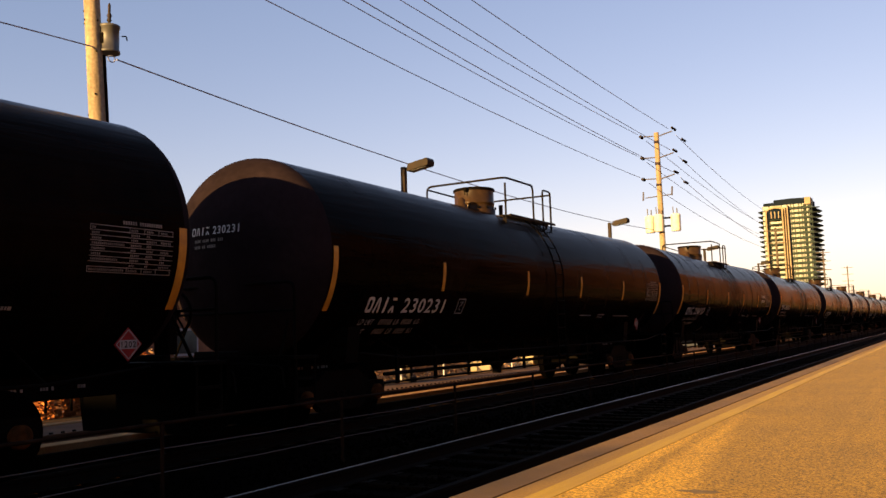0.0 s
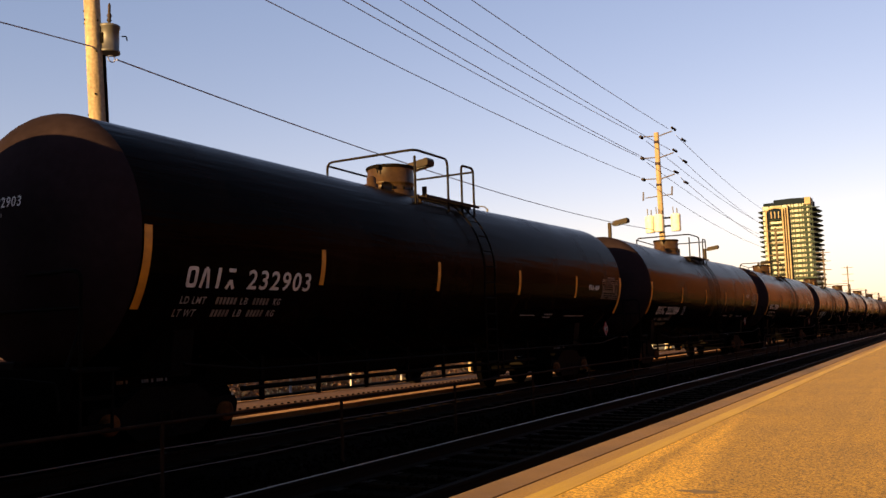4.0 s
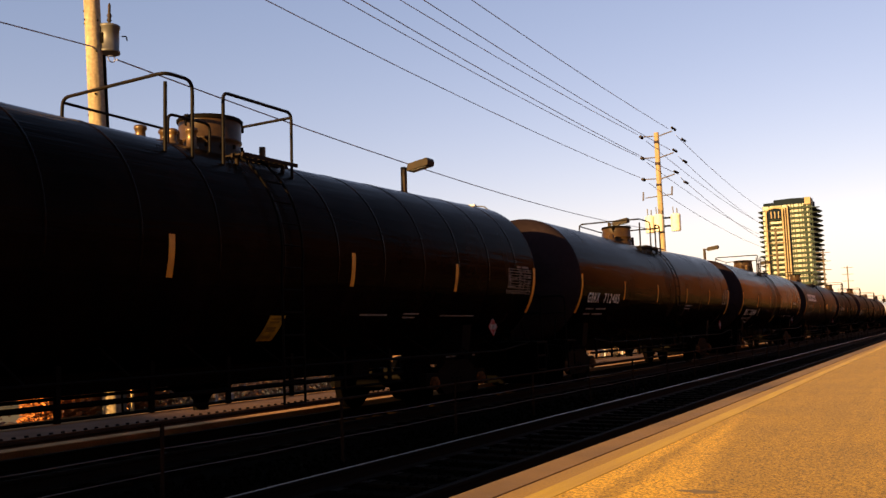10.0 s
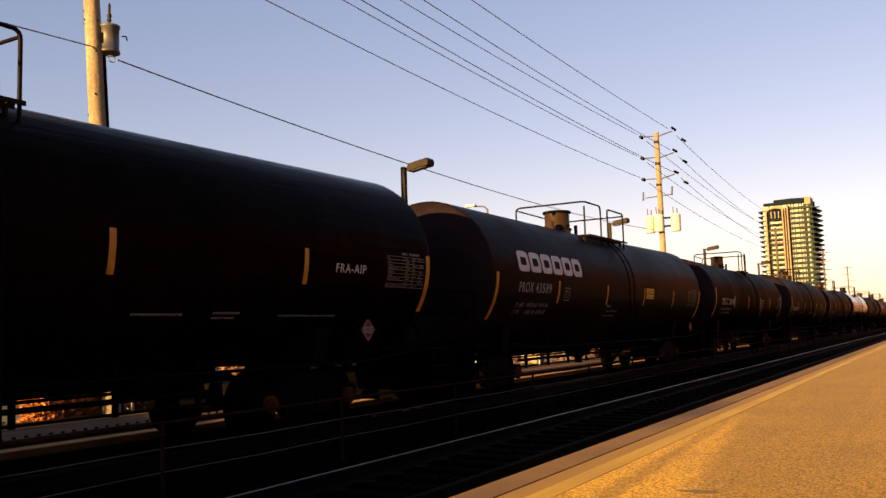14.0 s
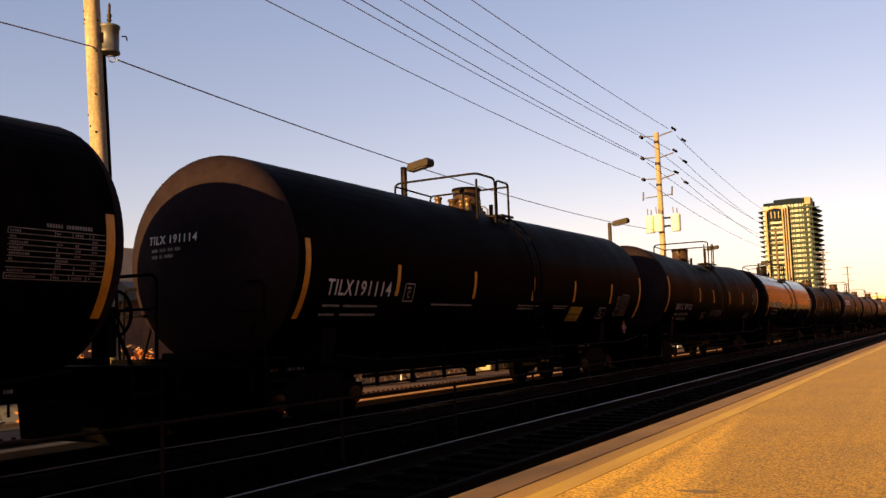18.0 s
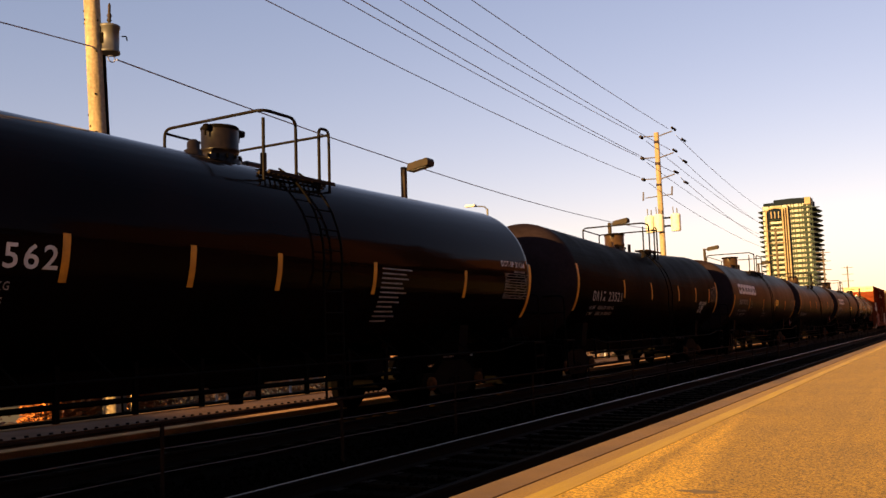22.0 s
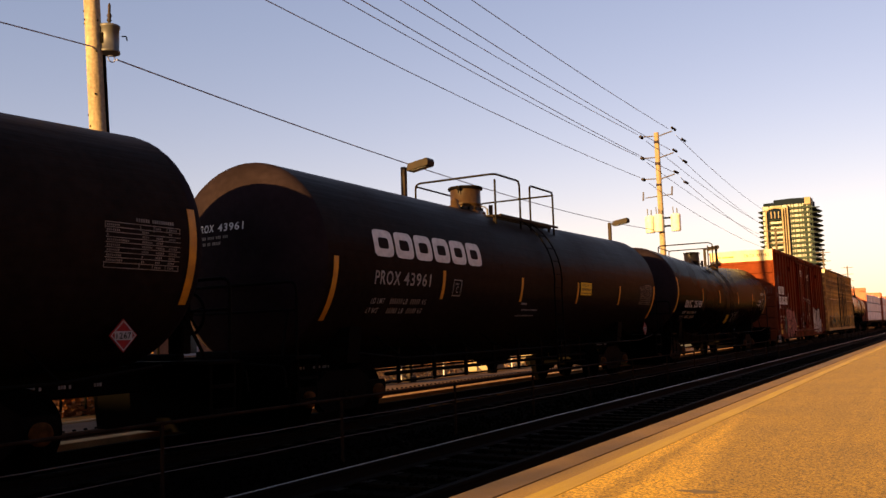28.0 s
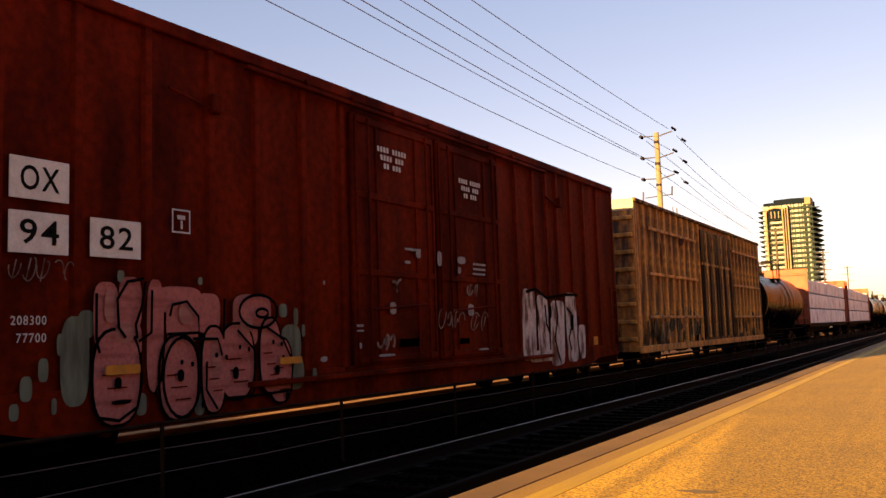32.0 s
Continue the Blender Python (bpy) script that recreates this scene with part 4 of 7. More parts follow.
M_RUSTMARK = material("dark_red_rust", (0.085, 0.016, 0.008), 0.85, second=(0.04, 0.010, 0.006), scale=7, specular=0.1)
M_ROOF = material("galvanised_roof", (0.216, 0.204, 0.186), 0.55, 0.3, second=(0.15, 0.126, 0.102), scale=2)
M_PINK = material("pink_spray_paint", (0.37, 0.120, 0.100), 0.65, second=(0.20, 0.045, 0.034), scale=2.0, stretch=(1, 0.35, 5), low=0.50, high=0.80, fleck=0.18, fleck_scale=22, specular=0.1)
M_TEAL = material("pale_teal_spray_paint", (0.135, 0.165, 0.115), 0.65, second=(0.075, 0.085, 0.06), scale=3, stretch=(1, 3, 0.6), specular=0.1)
M_PINKPALE = material("pale_pink_spray_paint", (0.38, 0.165, 0.135), 0.65, second=(0.26, 0.10, 0.08), scale=3, stretch=(1, 0.4, 4), specular=0.1)
M_OUTLINE = material("black_spray_paint", (0.003, 0.002, 0.002), 0.8, scale=4, specular=0.02)
M_SILVER = material("worn_silver_spray_paint", (0.42, 0.37, 0.34), 0.6, second=(0.055, 0.016, 0.010), scale=3.6, low=0.46, high=0.60, stretch=(1, 1.4, 0.5), fleck=0.25, fleck_scale=14)
M_PANEL = material("white_number_panel", (0.62, 0.585, 0.52), 0.6, second=(0.52, 0.48, 0.42), scale=6, fleck=0.08, fleck_scale=30)
M_BLACK = material("black_stencil_paint", (0.005, 0.005, 0.005), 0.7, scale=6, specular=0.05)
M_WRAP = material("white_lumber_wrap", (0.85, 0.80, 0.78), 0.5, second=(0.48, 0.41, 0.41), scale=1.3, low=0.45, high=0.70, bump=0.5, bump_scale=4)
M_SCRATCH = material("worn_pale_scribble", (0.16, 0.115, 0.095), 0.7, second=(0.05, 0.014, 0.008), scale=6, low=0.4, high=0.6)
M_DULLTAPE = material("dull_orange_tape", (0.22, 0.10, 0.02), 0.6, second=(0.12, 0.05, 0.012), scale=8)
M_ORANGE = material("orange_bulkhead_paint", (0.34, 0.050, 0.008), 0.6, second=(0.2, 0.032, 0.007), scale=2)


def blob(u, v, w, h, power=2.6, n=22, lean=0.0):
    """A rounded patch of paint."""
    pts = []
    for k in range(n):
        a = math.tau * k / n
        c, s = math.cos(a), math.sin(a)
        x = math.copysign(abs(c) ** (2 / power), c) * w / 2
        y = math.copysign(abs(s) ** (2 / power), s) * h / 2
        pts.append((u + x + lean * y, v + y))
    return pts, [tuple(range(n))]


def stroke(points, t):
    """A line of paint of the width t along points."""
    vs, fs = [], []
    for k, p in enumerate(points):
        a = Vector(points[max(0, k - 1)])
        b = Vector(points[min(len(points) - 1, k + 1)])
        d = (b - a).normalized() if (b - a).length > 0 else Vector((1, 0))
        vs += [(p[0] - d.y * t / 2, p[1] + d.x * t / 2), (p[0] + d.y * t / 2, p[1] - d.x * t / 2)]
        if k:
            i = 2 * k
            fs.append((i - 2, i - 1, i + 1, i))
    return vs, fs


def scribble(seed, u, v, w, h, count, t=0.03):
    """A spray-can scribble of plain loops and strokes."""
    rnd = random.Random(seed)
    out = []
    for k in range(count):
        cx = u + w * (k + 0.5) / count
        a0, turn_ = rnd.uniform(0, 6), rnd.choice((2.2, 3.4, 4.6))
        rw, rh = w / count * rnd.uniform(0.35, 0.6), h * rnd.uniform(0.3, 0.55)
        out.append(stroke([(cx + rw * math.cos(a0 + turn_ * i / 9) + 0.1 * rw * i / 9, v + h / 2 + rh * math.sin(a0 + turn_ * i / 9 * 1.2)) for i in range(10)], t))
        if rnd.random() < 0.7:
            out.append(stroke([(cx - rw * 0.4, v + h * rnd.uniform(0, 0.3)), (cx + rw * 0.3, v + h * rnd.uniform(0.7, 1.0))], t))
    return joined(*out)


def boxcar_frame(name, label, place, L):
    car = empty(name, label, "box car", "cars of the freight train")
    car.matrix_basis = pose(TRAIN_X, place, 0)
    CARS.append((car, place))
    add_bogies(car, (2.4, L - 2.4))
    for y, s in ((0, -1), (L, 1)):
        part("coupler", Shape().box((0, y + s * 0.5, 0.86), (0.2, 1.2, 0.22), 0.03).box((0.05, y + s * 0.98, 0.86), (0.3, 0.24, 0.28), 0.05), M_STEEL, car)
    under = Shape().box((0, L / 2, 0.80), (0.5, L, 0.3), 0.02)
    under.rod((0.6, L * 0.4, 0.6), (0.6, L * 0.4 + 0.9, 0.6), 0.17, 12)
    for k in range(12):
        under.box((0, L * (k + 0.5) / 12, 0.88), (2.9, 0.14, 0.2))
    part("underframe", under, M_STEEL, car)
    return car


def car_ladder(car, y, z0, z1, x, mat, width=0.42, rungs=0.38):
    lad = Shape()
    for dy in (0, width):
        lad.box((x + 0.05, y + dy, (z0 + z1) / 2), (0.03, 0.05, z1 - z0))
    z = z0 + 0.05
    while z < z1:
        lad.rod((x + 0.07, y, z), (x + 0.07, y + width, z), 0.012, 6)
        z += rungs
    return part("ladder", lad, mat, car)


def boxcar_red(place):
    L, W, z0, z1 = 19.1, 1.57, 0.66, 5.08
    car = boxcar_frame("box_car", "oxide red high box car covered in pink and silver graffiti", place, L)
    part("body", Shape().box((0, L / 2, (z0 + z1) / 2), (2 * W - 0.06, L - 0.1, z1 - z0), 0.02), M_BOXRED, car)
    part("side_sill", Shape().prism([(0.1, 0.66), (0.1, 0.92), (L - 0.1, 0.92), (L - 0.1, 0.66), (L - 1.5, 0.62), (L - 2.2, 0.47), (2.2, 0.47), (1.5, 0.62)], "x", W - 0.05, W + 0.02), M_BOXRED, car)
    part("top_chord", Shape().box((W + 0.005, L / 2, 5.02), (0.09, L, 0.16), 0.015).box((-W - 0.005, L / 2, 5.02), (0.09, L, 0.16), 0.015), M_BOXRED, car)
    roof = Shape().prism([(-W - 0.02, 5.08), (W + 0.02, 5.08), (0, 5.115)], "y", 0.02, L - 0.02)
    for k in range(15):
        roof.prism([(-W, 5.085), (W, 5.085), (0, 5.135)], "y", 0.5 + k * 1.29 - 0.04, 0.5 + k * 1.29 + 0.04)
    part("roof", roof, M_ROOF, car)
    for y in (0.8, 1.70, 2.58, 3.49, 4.46, 5.28, 6.22, 7.12, 12.3, 13.13, 13.99, 14.7, 15.3, 16.13, 16.99, 17.92):
        part("side_post", shared(("side_post",), lambda: Shape().prism([(-0.07, 0.0), (-0.045, 0.05), (0.045, 0.05), (0.07, 0.0)], "z", 0.85, 4.95), M_BOXRED), None, car,
             at=Matrix.Translation((W - 0.03, y, 0)) @ Matrix.Rotation(-math.pi / 2, 4, "Z"))
    # two plug doors with frames, lock rods and rails
    for a, b in ((7.3, 9.68), (9.78, 12.15)):
        door = part("door", Shape().box((W + 0.02, (a + b) / 2, 2.83), (0.09, b - a, 3.86), 0.02), M_BOXRED, car, "oxide red plug door with lock rods")
        frame_ = Shape()
        for z in (1.0, 2.32, 3.50, 4.66):
            frame_.box((W + 0.075, (a + b) / 2, z), (0.05, b - a - 0.1, 0.10), 0.01)
        for y in (a + 0.07, b - 0.07, a + 0.62, b - 0.62):
            frame_.box((W + 0.075, y, 2.83), (0.04, 0.06, 3.7), 0.01)
        part("door_frame", frame_, M_BOXRED, door)
        for y in (a + 0.34, b - 0.34):
            part("lock_rod", Shape().rod((W + 0.12, y, 0.95), (W + 0.12, y, 4.7), 0.022, 8), M_BOXRED, door)
        part("door_lever", Shape().rod((W + 0.13, a + 0.4, 1.75), (W + 0.13, b - 0.4, 1.85), 0.018, 6), M_BOXRED, door)
    part("door_track", Shape().box((W + 0.1, 9.75, 0.80), (0.1, 9.5, 0.07), 0.01).box((W + 0.08, 9.75, 4.86), (0.09, 9.5, 0.06), 0.01), M_BOXRED, car)
    for y in (4.46, 15.3):
        part("grab_bracket", Shape().box((W + 0.07, y, 4.25), (0.12, 0.16, 0.24), 0.02).rod((W + 0.06, y - 0.05, 4.18), (W + 0.06, y - 0.72, 4.30), 0.022, 6), M_BOXRED, car)
    # corrugated ends
    for y, s in ((0, -1), (L, 1)):
        end = part("end_wall", Shape().box((0, y, (z0 + z1) / 2), (2 * W + 0.02, 0.08, z1 - z0), 0.01), M_BOXRED_END, car, "oxide red corrugated steel end")
        for k in range(7):
            zc_ = 0.70 + 0.572 * k
            part("end_rib", shared(("end_rib", s), lambda: Shape().prism([(-0.27, 0), (-0.235, s * 0.05), (0.235, s * 0.05), (0.27, 0)] if s > 0 else [(-0.27, 0), (0.27, 0), (0.235, s * 0.05), (-0.235, s * 0.05)], "x", -W + 0.06, W - 0.06), M_BOXRED_END), None, end,
                 at=Matrix.Translation((0, y + s * 0.04, zc_)) @ Matrix(((1, 0, 0, 0), (0, 0, 1, 0), (0, 1, 0, 0), (0, 0, 0, 1))))
        part("end_band", Shape().box((0, y + s * 0.045, 4.80), (2 * W - 0.02, 0.03, 0.56)), M_BAND, end, "pale yellow band along the top of the end")
        car_ladder(car, L - 0.55 if s > 0 else 0.12, 0.75, 2.4, W, M_BOXRED)
        ladder2 = Shape()
        for k in range(9):
            ladder2.rod((-W + 0.12, y + s * 0.10, 0.9 + 0.42 * k), (-W + 0.55, y + s * 0.10, 0.9 + 0.42 * k), 0.013, 6)
        ladder2.box((-W + 0.12, y + s * 0.09, 2.6), (0.04, 0.03, 3.6)).box((-W + 0.55, y + s * 0.09, 2.6), (0.04, 0.03, 3.6))
        part("end_ladder", ladder2, M_BOXRED, end)
        part("end_step", Shape().box((0, y + s * 0.45, 1.1), (2.6, 0.4, 0.05), 0.01).rod((1.3, y + s * 0.6, 1.1), (1.3, y + s * 0.6, 0.4), 0.02).rod((-1.3, y + s * 0.6, 1.1), (-1.3, y + s * 0.6, 0.4), 0.02), M_STEEL, car)
    part("stirrup_step", Shape().pipe(bend([(W + 0.02, 0.2, 0.7), (W + 0.02, 0.2, 0.32), (W + 0.02, 0.62, 0.32), (W + 0.02, 0.62, 0.7)], 0.05), 0.02), M_SILVER, car, "silver-sprayed step under the corner")
    # writing and graffiti on the near side
    at_ = lambda lift: (lambda u, v: (W + lift, u, v))
    hi = W + 0.024
    for text, u, v in (("TB", 0.92, 2.80), ("OX", 1.81, 2.80), ("88", 0.90, 2.27), ("94", 1.81, 2.27), ("82", 2.72, 2.28)):
        panel = part("number_panel", Shape().box((hi, u + 0.325, v + 0.2), (0.012, 0.65, 0.41)), M_PANEL, car, "white panel with black characters")
        laid(flat_text(text, u + 0.11, v + 0.08, 0.43, 0.25), at_(0.034), M_BLACK, "lettering", panel, "black characters", 0)
    laid(joined(ring_mark(3.84, 2.62, 0.28, 0.28, 0.02), flat_bars([(3.92, 2.78, 0.12, 0.05), (3.97, 2.67, 0.03, 0.1)])), at_(0.004), M_WHITE, "stencil_frame", car, "small white stencil frame", 0)
    laid(flat_bars([(u + j * 0.085, v - 0.13 * k, 0.06, 0.085) for u, v in ((7.9, 4.24), (10.5, 4.08)) for k in range(3) for j in range(k, 10 - k) if j != 4 + k % 2]), at_(0.115), M_WHITE, "stencil", car, "white stencil rows on the doors", 0)
    laid(flat_text("LD LMT", 1.15, 1.58, 0.38, 0.09), at_(0.004), M_WHITE, "stencil", car, "white weight stencil", 0)
    laid(flat_text("LT WT", 1.15, 1.40, 0.33, 0.09), at_(0.004), M_WHITE, "stencil", car, "white weight stencil", 0)
    laid(flat_text("208300", 1.86, 1.57, 0.38, 0.09), at_(0.004), M_WHITE, "stencil", car, "white weight stencil", 0)
    laid(flat_text("77700", 1.92, 1.40, 0.32, 0.09), at_(0.004), M_WHITE, "stencil", car, "white weight stencil", 0)
    laid(flat_bars([(0.96, 0.74, 0.5, 0.2)]), at_(0.022), M_YELLOWSIGN, "yellow_sign", car, "small yellow sign with writing rows", 0)
    laid(flat_bars([(1.0, 0.79, 0.42, 0.03), (1.0, 0.86, 0.42, 0.03)]), at_(0.026), M_SIGNINK, "writing_bar", car, "dark writing rows", 0)
    for row in ((1.0, 1.02, 0.45, 0.22), (15.6, 0.72, 0.3, 0.16), (17.3, 0.95, 0.3, 0.2)):
        laid(flat_bars([row]), at_(0.006), M_YELLOW, "reflective_tape", car, "orange reflective patch", 0)
    # every patch of paint lies a hair over the one before it
    for shapes, words in ((pink_graffiti(), "pink and teal bubble-letter graffiti"), (silver_graffiti(), "silver graffiti with black strokes")):
        lift = 0.026
        for mat, patches in shapes:
            for patch in patches:
                laid(patch, at_(lift), mat, "graffiti_patch", car, words, 0)
                lift += 0.0009
    laid(scribble(3, 0.12, 3.35, 1.15, 0.42, 5, 0.026), at_(0.03), M_SCRATCH, "graffiti_tag", car, "pale scribbled tag", 0)
    laid(scribble(5, 0.2, 3.02, 0.75, 0.28, 4, 0.026), at_(0.03), M_SCRATCH, "graffiti_tag", car, "pale scribbled tag", 0)
    laid(scribble(6, 0.1, 2.62, 0.75, 0.26, 5, 0.02), at_(0.03), M_GREYWHITE, "graffiti_tag", car, "pale scribbled tag", 0)
    laid(scribble(8, 0.85, 1.98, 0.45, 0.26, 4, 0.035), at_(0.03), M_WHITE, "graffiti_tag", car, "white scribbled tag", 0)
    laid(scribble(9, 1.8, 1.98, 0.75, 0.26, 5, 0.014), at_(0.03), M_SCRATCH, "graffiti_tag", car, "pale scribbled tag", 0)
    laid(scribble(12, 0.08, 0.72, 0.5, 0.3, 3, 0.03), at_(0.024), M_GREYWHITE, "graffiti_tag", car, "pale scribbled tag", 0)
    for u, v, w_, h_ in ((8.94, 2.61, 0.15, 0.12), (8.59, 2.5, 0.18, 0.05), (10.34, 2.59, 0.29, 0.13), (10.34, 2.41, 0.11, 0.12), (8.13, 1.68, 0.18, 0.19), (10.67, 1.66, 0.22, 0.21), (7.24, 1.49, 0.18, 0.04), (7.24, 1.42, 0.18, 0.03), (6.46, 2.09, 0.05, 0.06), (7.8, 1.03, 0.45, 0.04), (11.03, 1.02, 0.4, 0.04), (6.38, 1.02, 0.15, 0.07), (9.63, 2.51, 0.15, 0.26), (7.3, 1.17, 0.06, 0.09)):
        laid(blob(u + w_ / 2, v + h_ / 2, w_, h_, 3.5, 14), at_(0.125), M_GREYWHITE, "paint_patch", car, "small pale paint dab beside the doors", 0)
    laid(flat_bars([(u, v, 0.5, 0.04) for u, v in ((10.92, 2.59), (10.91, 2.5), (10.9, 2.41), (8.6, 2.72))]), at_(0.125), M_GREYWHITE, "stencil", car, "small white stencil rows on the door", 0)
    for seed, u, v, w_, h_, n_, t_ in ((13, 9.63, 1.44, 0.9, 0.33, 4, 0.03), (14, 10.77, 1.37, 0.72, 0.37, 2, 0.03), (15, 8.11, 2.0, 0.47, 0.24, 2, 0.045), (16, 10.65, 2.0, 0.53, 0.26, 2, 0.045), (17, 7.79, 1.15, 0.45, 0.21, 3, 0.05)):
        laid(scribble(seed, u, v, w_, h_, n_, t_), at_(0.123), M_SCRATCH, "graffiti_tag", car, "worn pale scribble on the doors", 0)
    for u, v, w_, h_ in ((8.4, 1.16, 0.57, 0.13), (10.35, 1.16, 0.34, 0.1)):
        laid(flat_bars([(u, v, w_, h_)]), at_(0.124), M_DULLTAPE, "reflective_tape", car, "dull orange reflective patch on the door", 0)
    for k in range(7):
        part("door_roller", Shape().rod((W + 0.10, 6.2 + 1.1 * k, 4.93), (W + 0.15, 6.2 + 1.1 * k, 4.93), 0.05, 10), M_BOXRED, car)
    # writing on the end
    on_end = lambda u, v: (u, -0.070, v)
    laid(flat_text("TBOX 889482", 0.15, 4.72, 1.25, 0.17), on_end, M_SIGNINK, "lettering", car, "dark number on the pale band", 0)
    laid(flat_bars([(-1.3, 4.75, 0.3, 0.08), (-0.95, 4.75, 0.6, 0.08)]), on_end, M_BOXTAN, "stencil", car, "faint stencil rows", 0)
    on_end2 = lambda u, v: (u, -0.105, v)
    laid(flat_bars([(-0.35, 4.10, 0.2, 0.06), (-0.5, 3.96, 0.2, 0.07), (-0.25, 3.96, 0.3, 0.07), (-0.5, 3.44, 0.45, 0.05), (-0.5, 3.34, 0.5, 0.05), (-0.55, 2.95, 0.6, 0.05), (-0.55, 2.85, 0.55, 0.05)]), on_end2, M_PANEL, "stencil", car, "white stencil rows on the end", 0)
    part("corner_post", Shape().box((-W + 0.03, -0.06, 4.80), (0.07, 0.06, 0.5), 0.01), M_BOXTAN, car, "brown corner bracket on the pale band")
    laid(scribble(26, 0.0, 2.42, 1.3, 0.22, 7, 0.02), on_end2, M_SCRATCH, "graffiti_tag", car, "pale scribbled tag on the end", 0)
    laid(scribble(27, 0.1, 3.18, 0.9, 0.24, 6, 0.02), on_end2, M_SCRATCH, "graffiti_tag", car, "pale scribbled tag on the end", 0)
    laid(scribble(21, 0.05, 2.75, 1.4, 0.38, 6, 0.02), on_end2, M_SCRATCH, "graffiti_tag", car, "pale scribbled tag on the end", 0)
    return car


PINK_FORMS = ((2.91, 1.66, 0.32, 0.71), (3.04, 1.01, 0.59, 0.98), (3.22, 1.79, 0.31, 0.58), (3.10, 1.38, 0.55, 0.46), (3.56, 1.44, 0.24, 1.25), (3.91, 1.84, 0.68, 0.31), (3.96, 1.58, 0.50, 0.48), (3.89, 0.96, 0.55, 0.93),
              (4.35, 1.69, 0.4, 0.47), (4.43, 1.02, 0.37, 1.0), (4.82, 1.1, 0.59, 0.9), (5.11, 1.71, 0.7, 0.44), (4.95, 1.44, 0.5, 0.35), (5.43, 1.15, 0.39, 0.94), (5.62, 0.95, 0.44, 0.81))
TEAL_FORMS = ((2.55, 1.2, 0.34, 0.91), (2.68, 1.57, 0.2, 0.29), (5.88, 1.28, 0.41, 0.53), (5.96, 0.9, 0.35, 0.45), (3.24, 1.59, 0.15, 0.37), (3.38, 0.7, 0.15, 0.24), (4.23, 0.63, 0.16, 0.26), (1.89, 0.75, 0.1, 0.16),
              (2.01, 0.96, 0.13, 0.24), (2.19, 1.13, 0.11, 0.23), (2.38, 1.37, 0.09, 0.22), (2.31, 0.77, 0.06, 0.16), (3.1, 2.08, 0.09, 0.13), (4.24, 2.07, 0.07, 0.09), (5.71, 1.73, 0.16, 0.18), (5.97, 1.65, 0.09, 0.23), (6.12, 1.46, 0.07, 0.17), (6.35, 0.87, 0.09, 0.14))


def pink_graffiti():
    """Four swollen letters, plain bubble forms: teal shade behind, pink bodies, thin black outlines, dark eyes."""
    teal = [blob(u, v, w, h, 3.0) for u, v, w, h in TEAL_FORMS]
    pink = [blob(u, v, w, h, 3.4) for u, v, w, h in PINK_FORMS]
    bubbles = [(u, v, w, h) for u, v, w, h in PINK_FORMS if v < 1.2 and h > 0.75]
    rims = [blob(u, v, w + 0.07, h + 0.07, 2.6) for u, v, w, h in bubbles]
    fills = [blob(u, v, w, h, 2.6) for u, v, w, h in bubbles]
    scuffs = [blob(u + 0.03 * k - 0.1, v + 0.1 - 0.07 * k, w * 0.45, 0.018, 8, 8) for u, v, w, h in bubbles for k in range(1, 6, 2)]
    pale = [blob(u + 0.03, v + 0.1, w * 0.45, h * 0.5, 2.4) for u, v, w, h in PINK_FORMS[::3]]
    dark = [blob(u, v, w, h) for u, v, w, h in ((3.03, 0.95, 0.09, 0.12), (3.89, 0.98, 0.1, 0.14), (4.77, 0.96, 0.1, 0.15), (5.53, 0.96, 0.09, 0.12), (3.07, 0.75, 0.25, 0.05), (5.72, 0.61, 0.09, 0.1), (4.23, 0.63, 0.07, 0.09))]
    lines = [[(3.36, 2.06), (3.14, 2.02), (3.01, 1.83), (3.03, 1.53), (3.12, 1.42)], [(3.38, 2.03), (3.33, 1.75), (3.25, 1.56), (3.27, 1.41)], [(2.75, 1.89), (2.75, 1.42), (2.79, 1.27)],
             [(3.31, 1.26), (3.33, 0.92), (3.27, 0.68), (3.04, 0.56), (2.79, 0.61)], [(3.47, 1.94), (3.46, 1.47), (3.29, 1.38)], [(3.64, 1.34), (3.6, 0.96), (3.5, 0.79)],
             [(3.72, 1.65), (3.76, 1.78), (3.97, 1.82), (4.15, 1.65), (4.16, 1.46), (3.68, 1.45)]]
    more = [[(4.06, 1.39), (4.46, 1.38), (4.53, 1.18)], [(4.28, 1.12), (4.27, 0.79), (4.45, 0.55)], [(4.79, 1.48), (5.09, 1.23), (5.08, 0.73), (4.98, 0.64)], [(4.57, 1.86), (4.55, 1.38)],
            [(5.32, 1.51), (5.62, 1.36), (5.82, 1.05), (5.78, 0.68)], [(4.59, 0.67), (5.08, 0.66), (5.78, 0.68)]]
    rings = [(3.89, 0.96, 0.28, 0.45), (5.16, 1.71, 0.35, 0.21), (5.22, 1.69, 0.11, 0.055)]
    dark += [stroke(a, 0.036) for a in lines + more]
    dark += [blob(u + 0.16 * k, v + 0.17 - 0.03 * k, 0.05, 0.06) for u, v, w, h in bubbles[1:] for k in (0, 1)]
    dark += [stroke([(u + w * math.cos(k * math.tau / 20), v + h * math.sin(k * math.tau / 20)) for k in range(21)], 0.04) for u, v, w, h in rings]
    light = [blob(3.07, 1.09, 0.45, 0.1, 8), blob(5.77, 1.07, 0.45, 0.09, 8)]
    return [(M_TEAL, teal), (M_PINK, pink), (M_OUTLINE, rims), (M_PINK, fills), (M_PINKPALE, pale), (M_BOXRED, scuffs), (M_OUTLINE, dark), (M_YELLOW, light)]


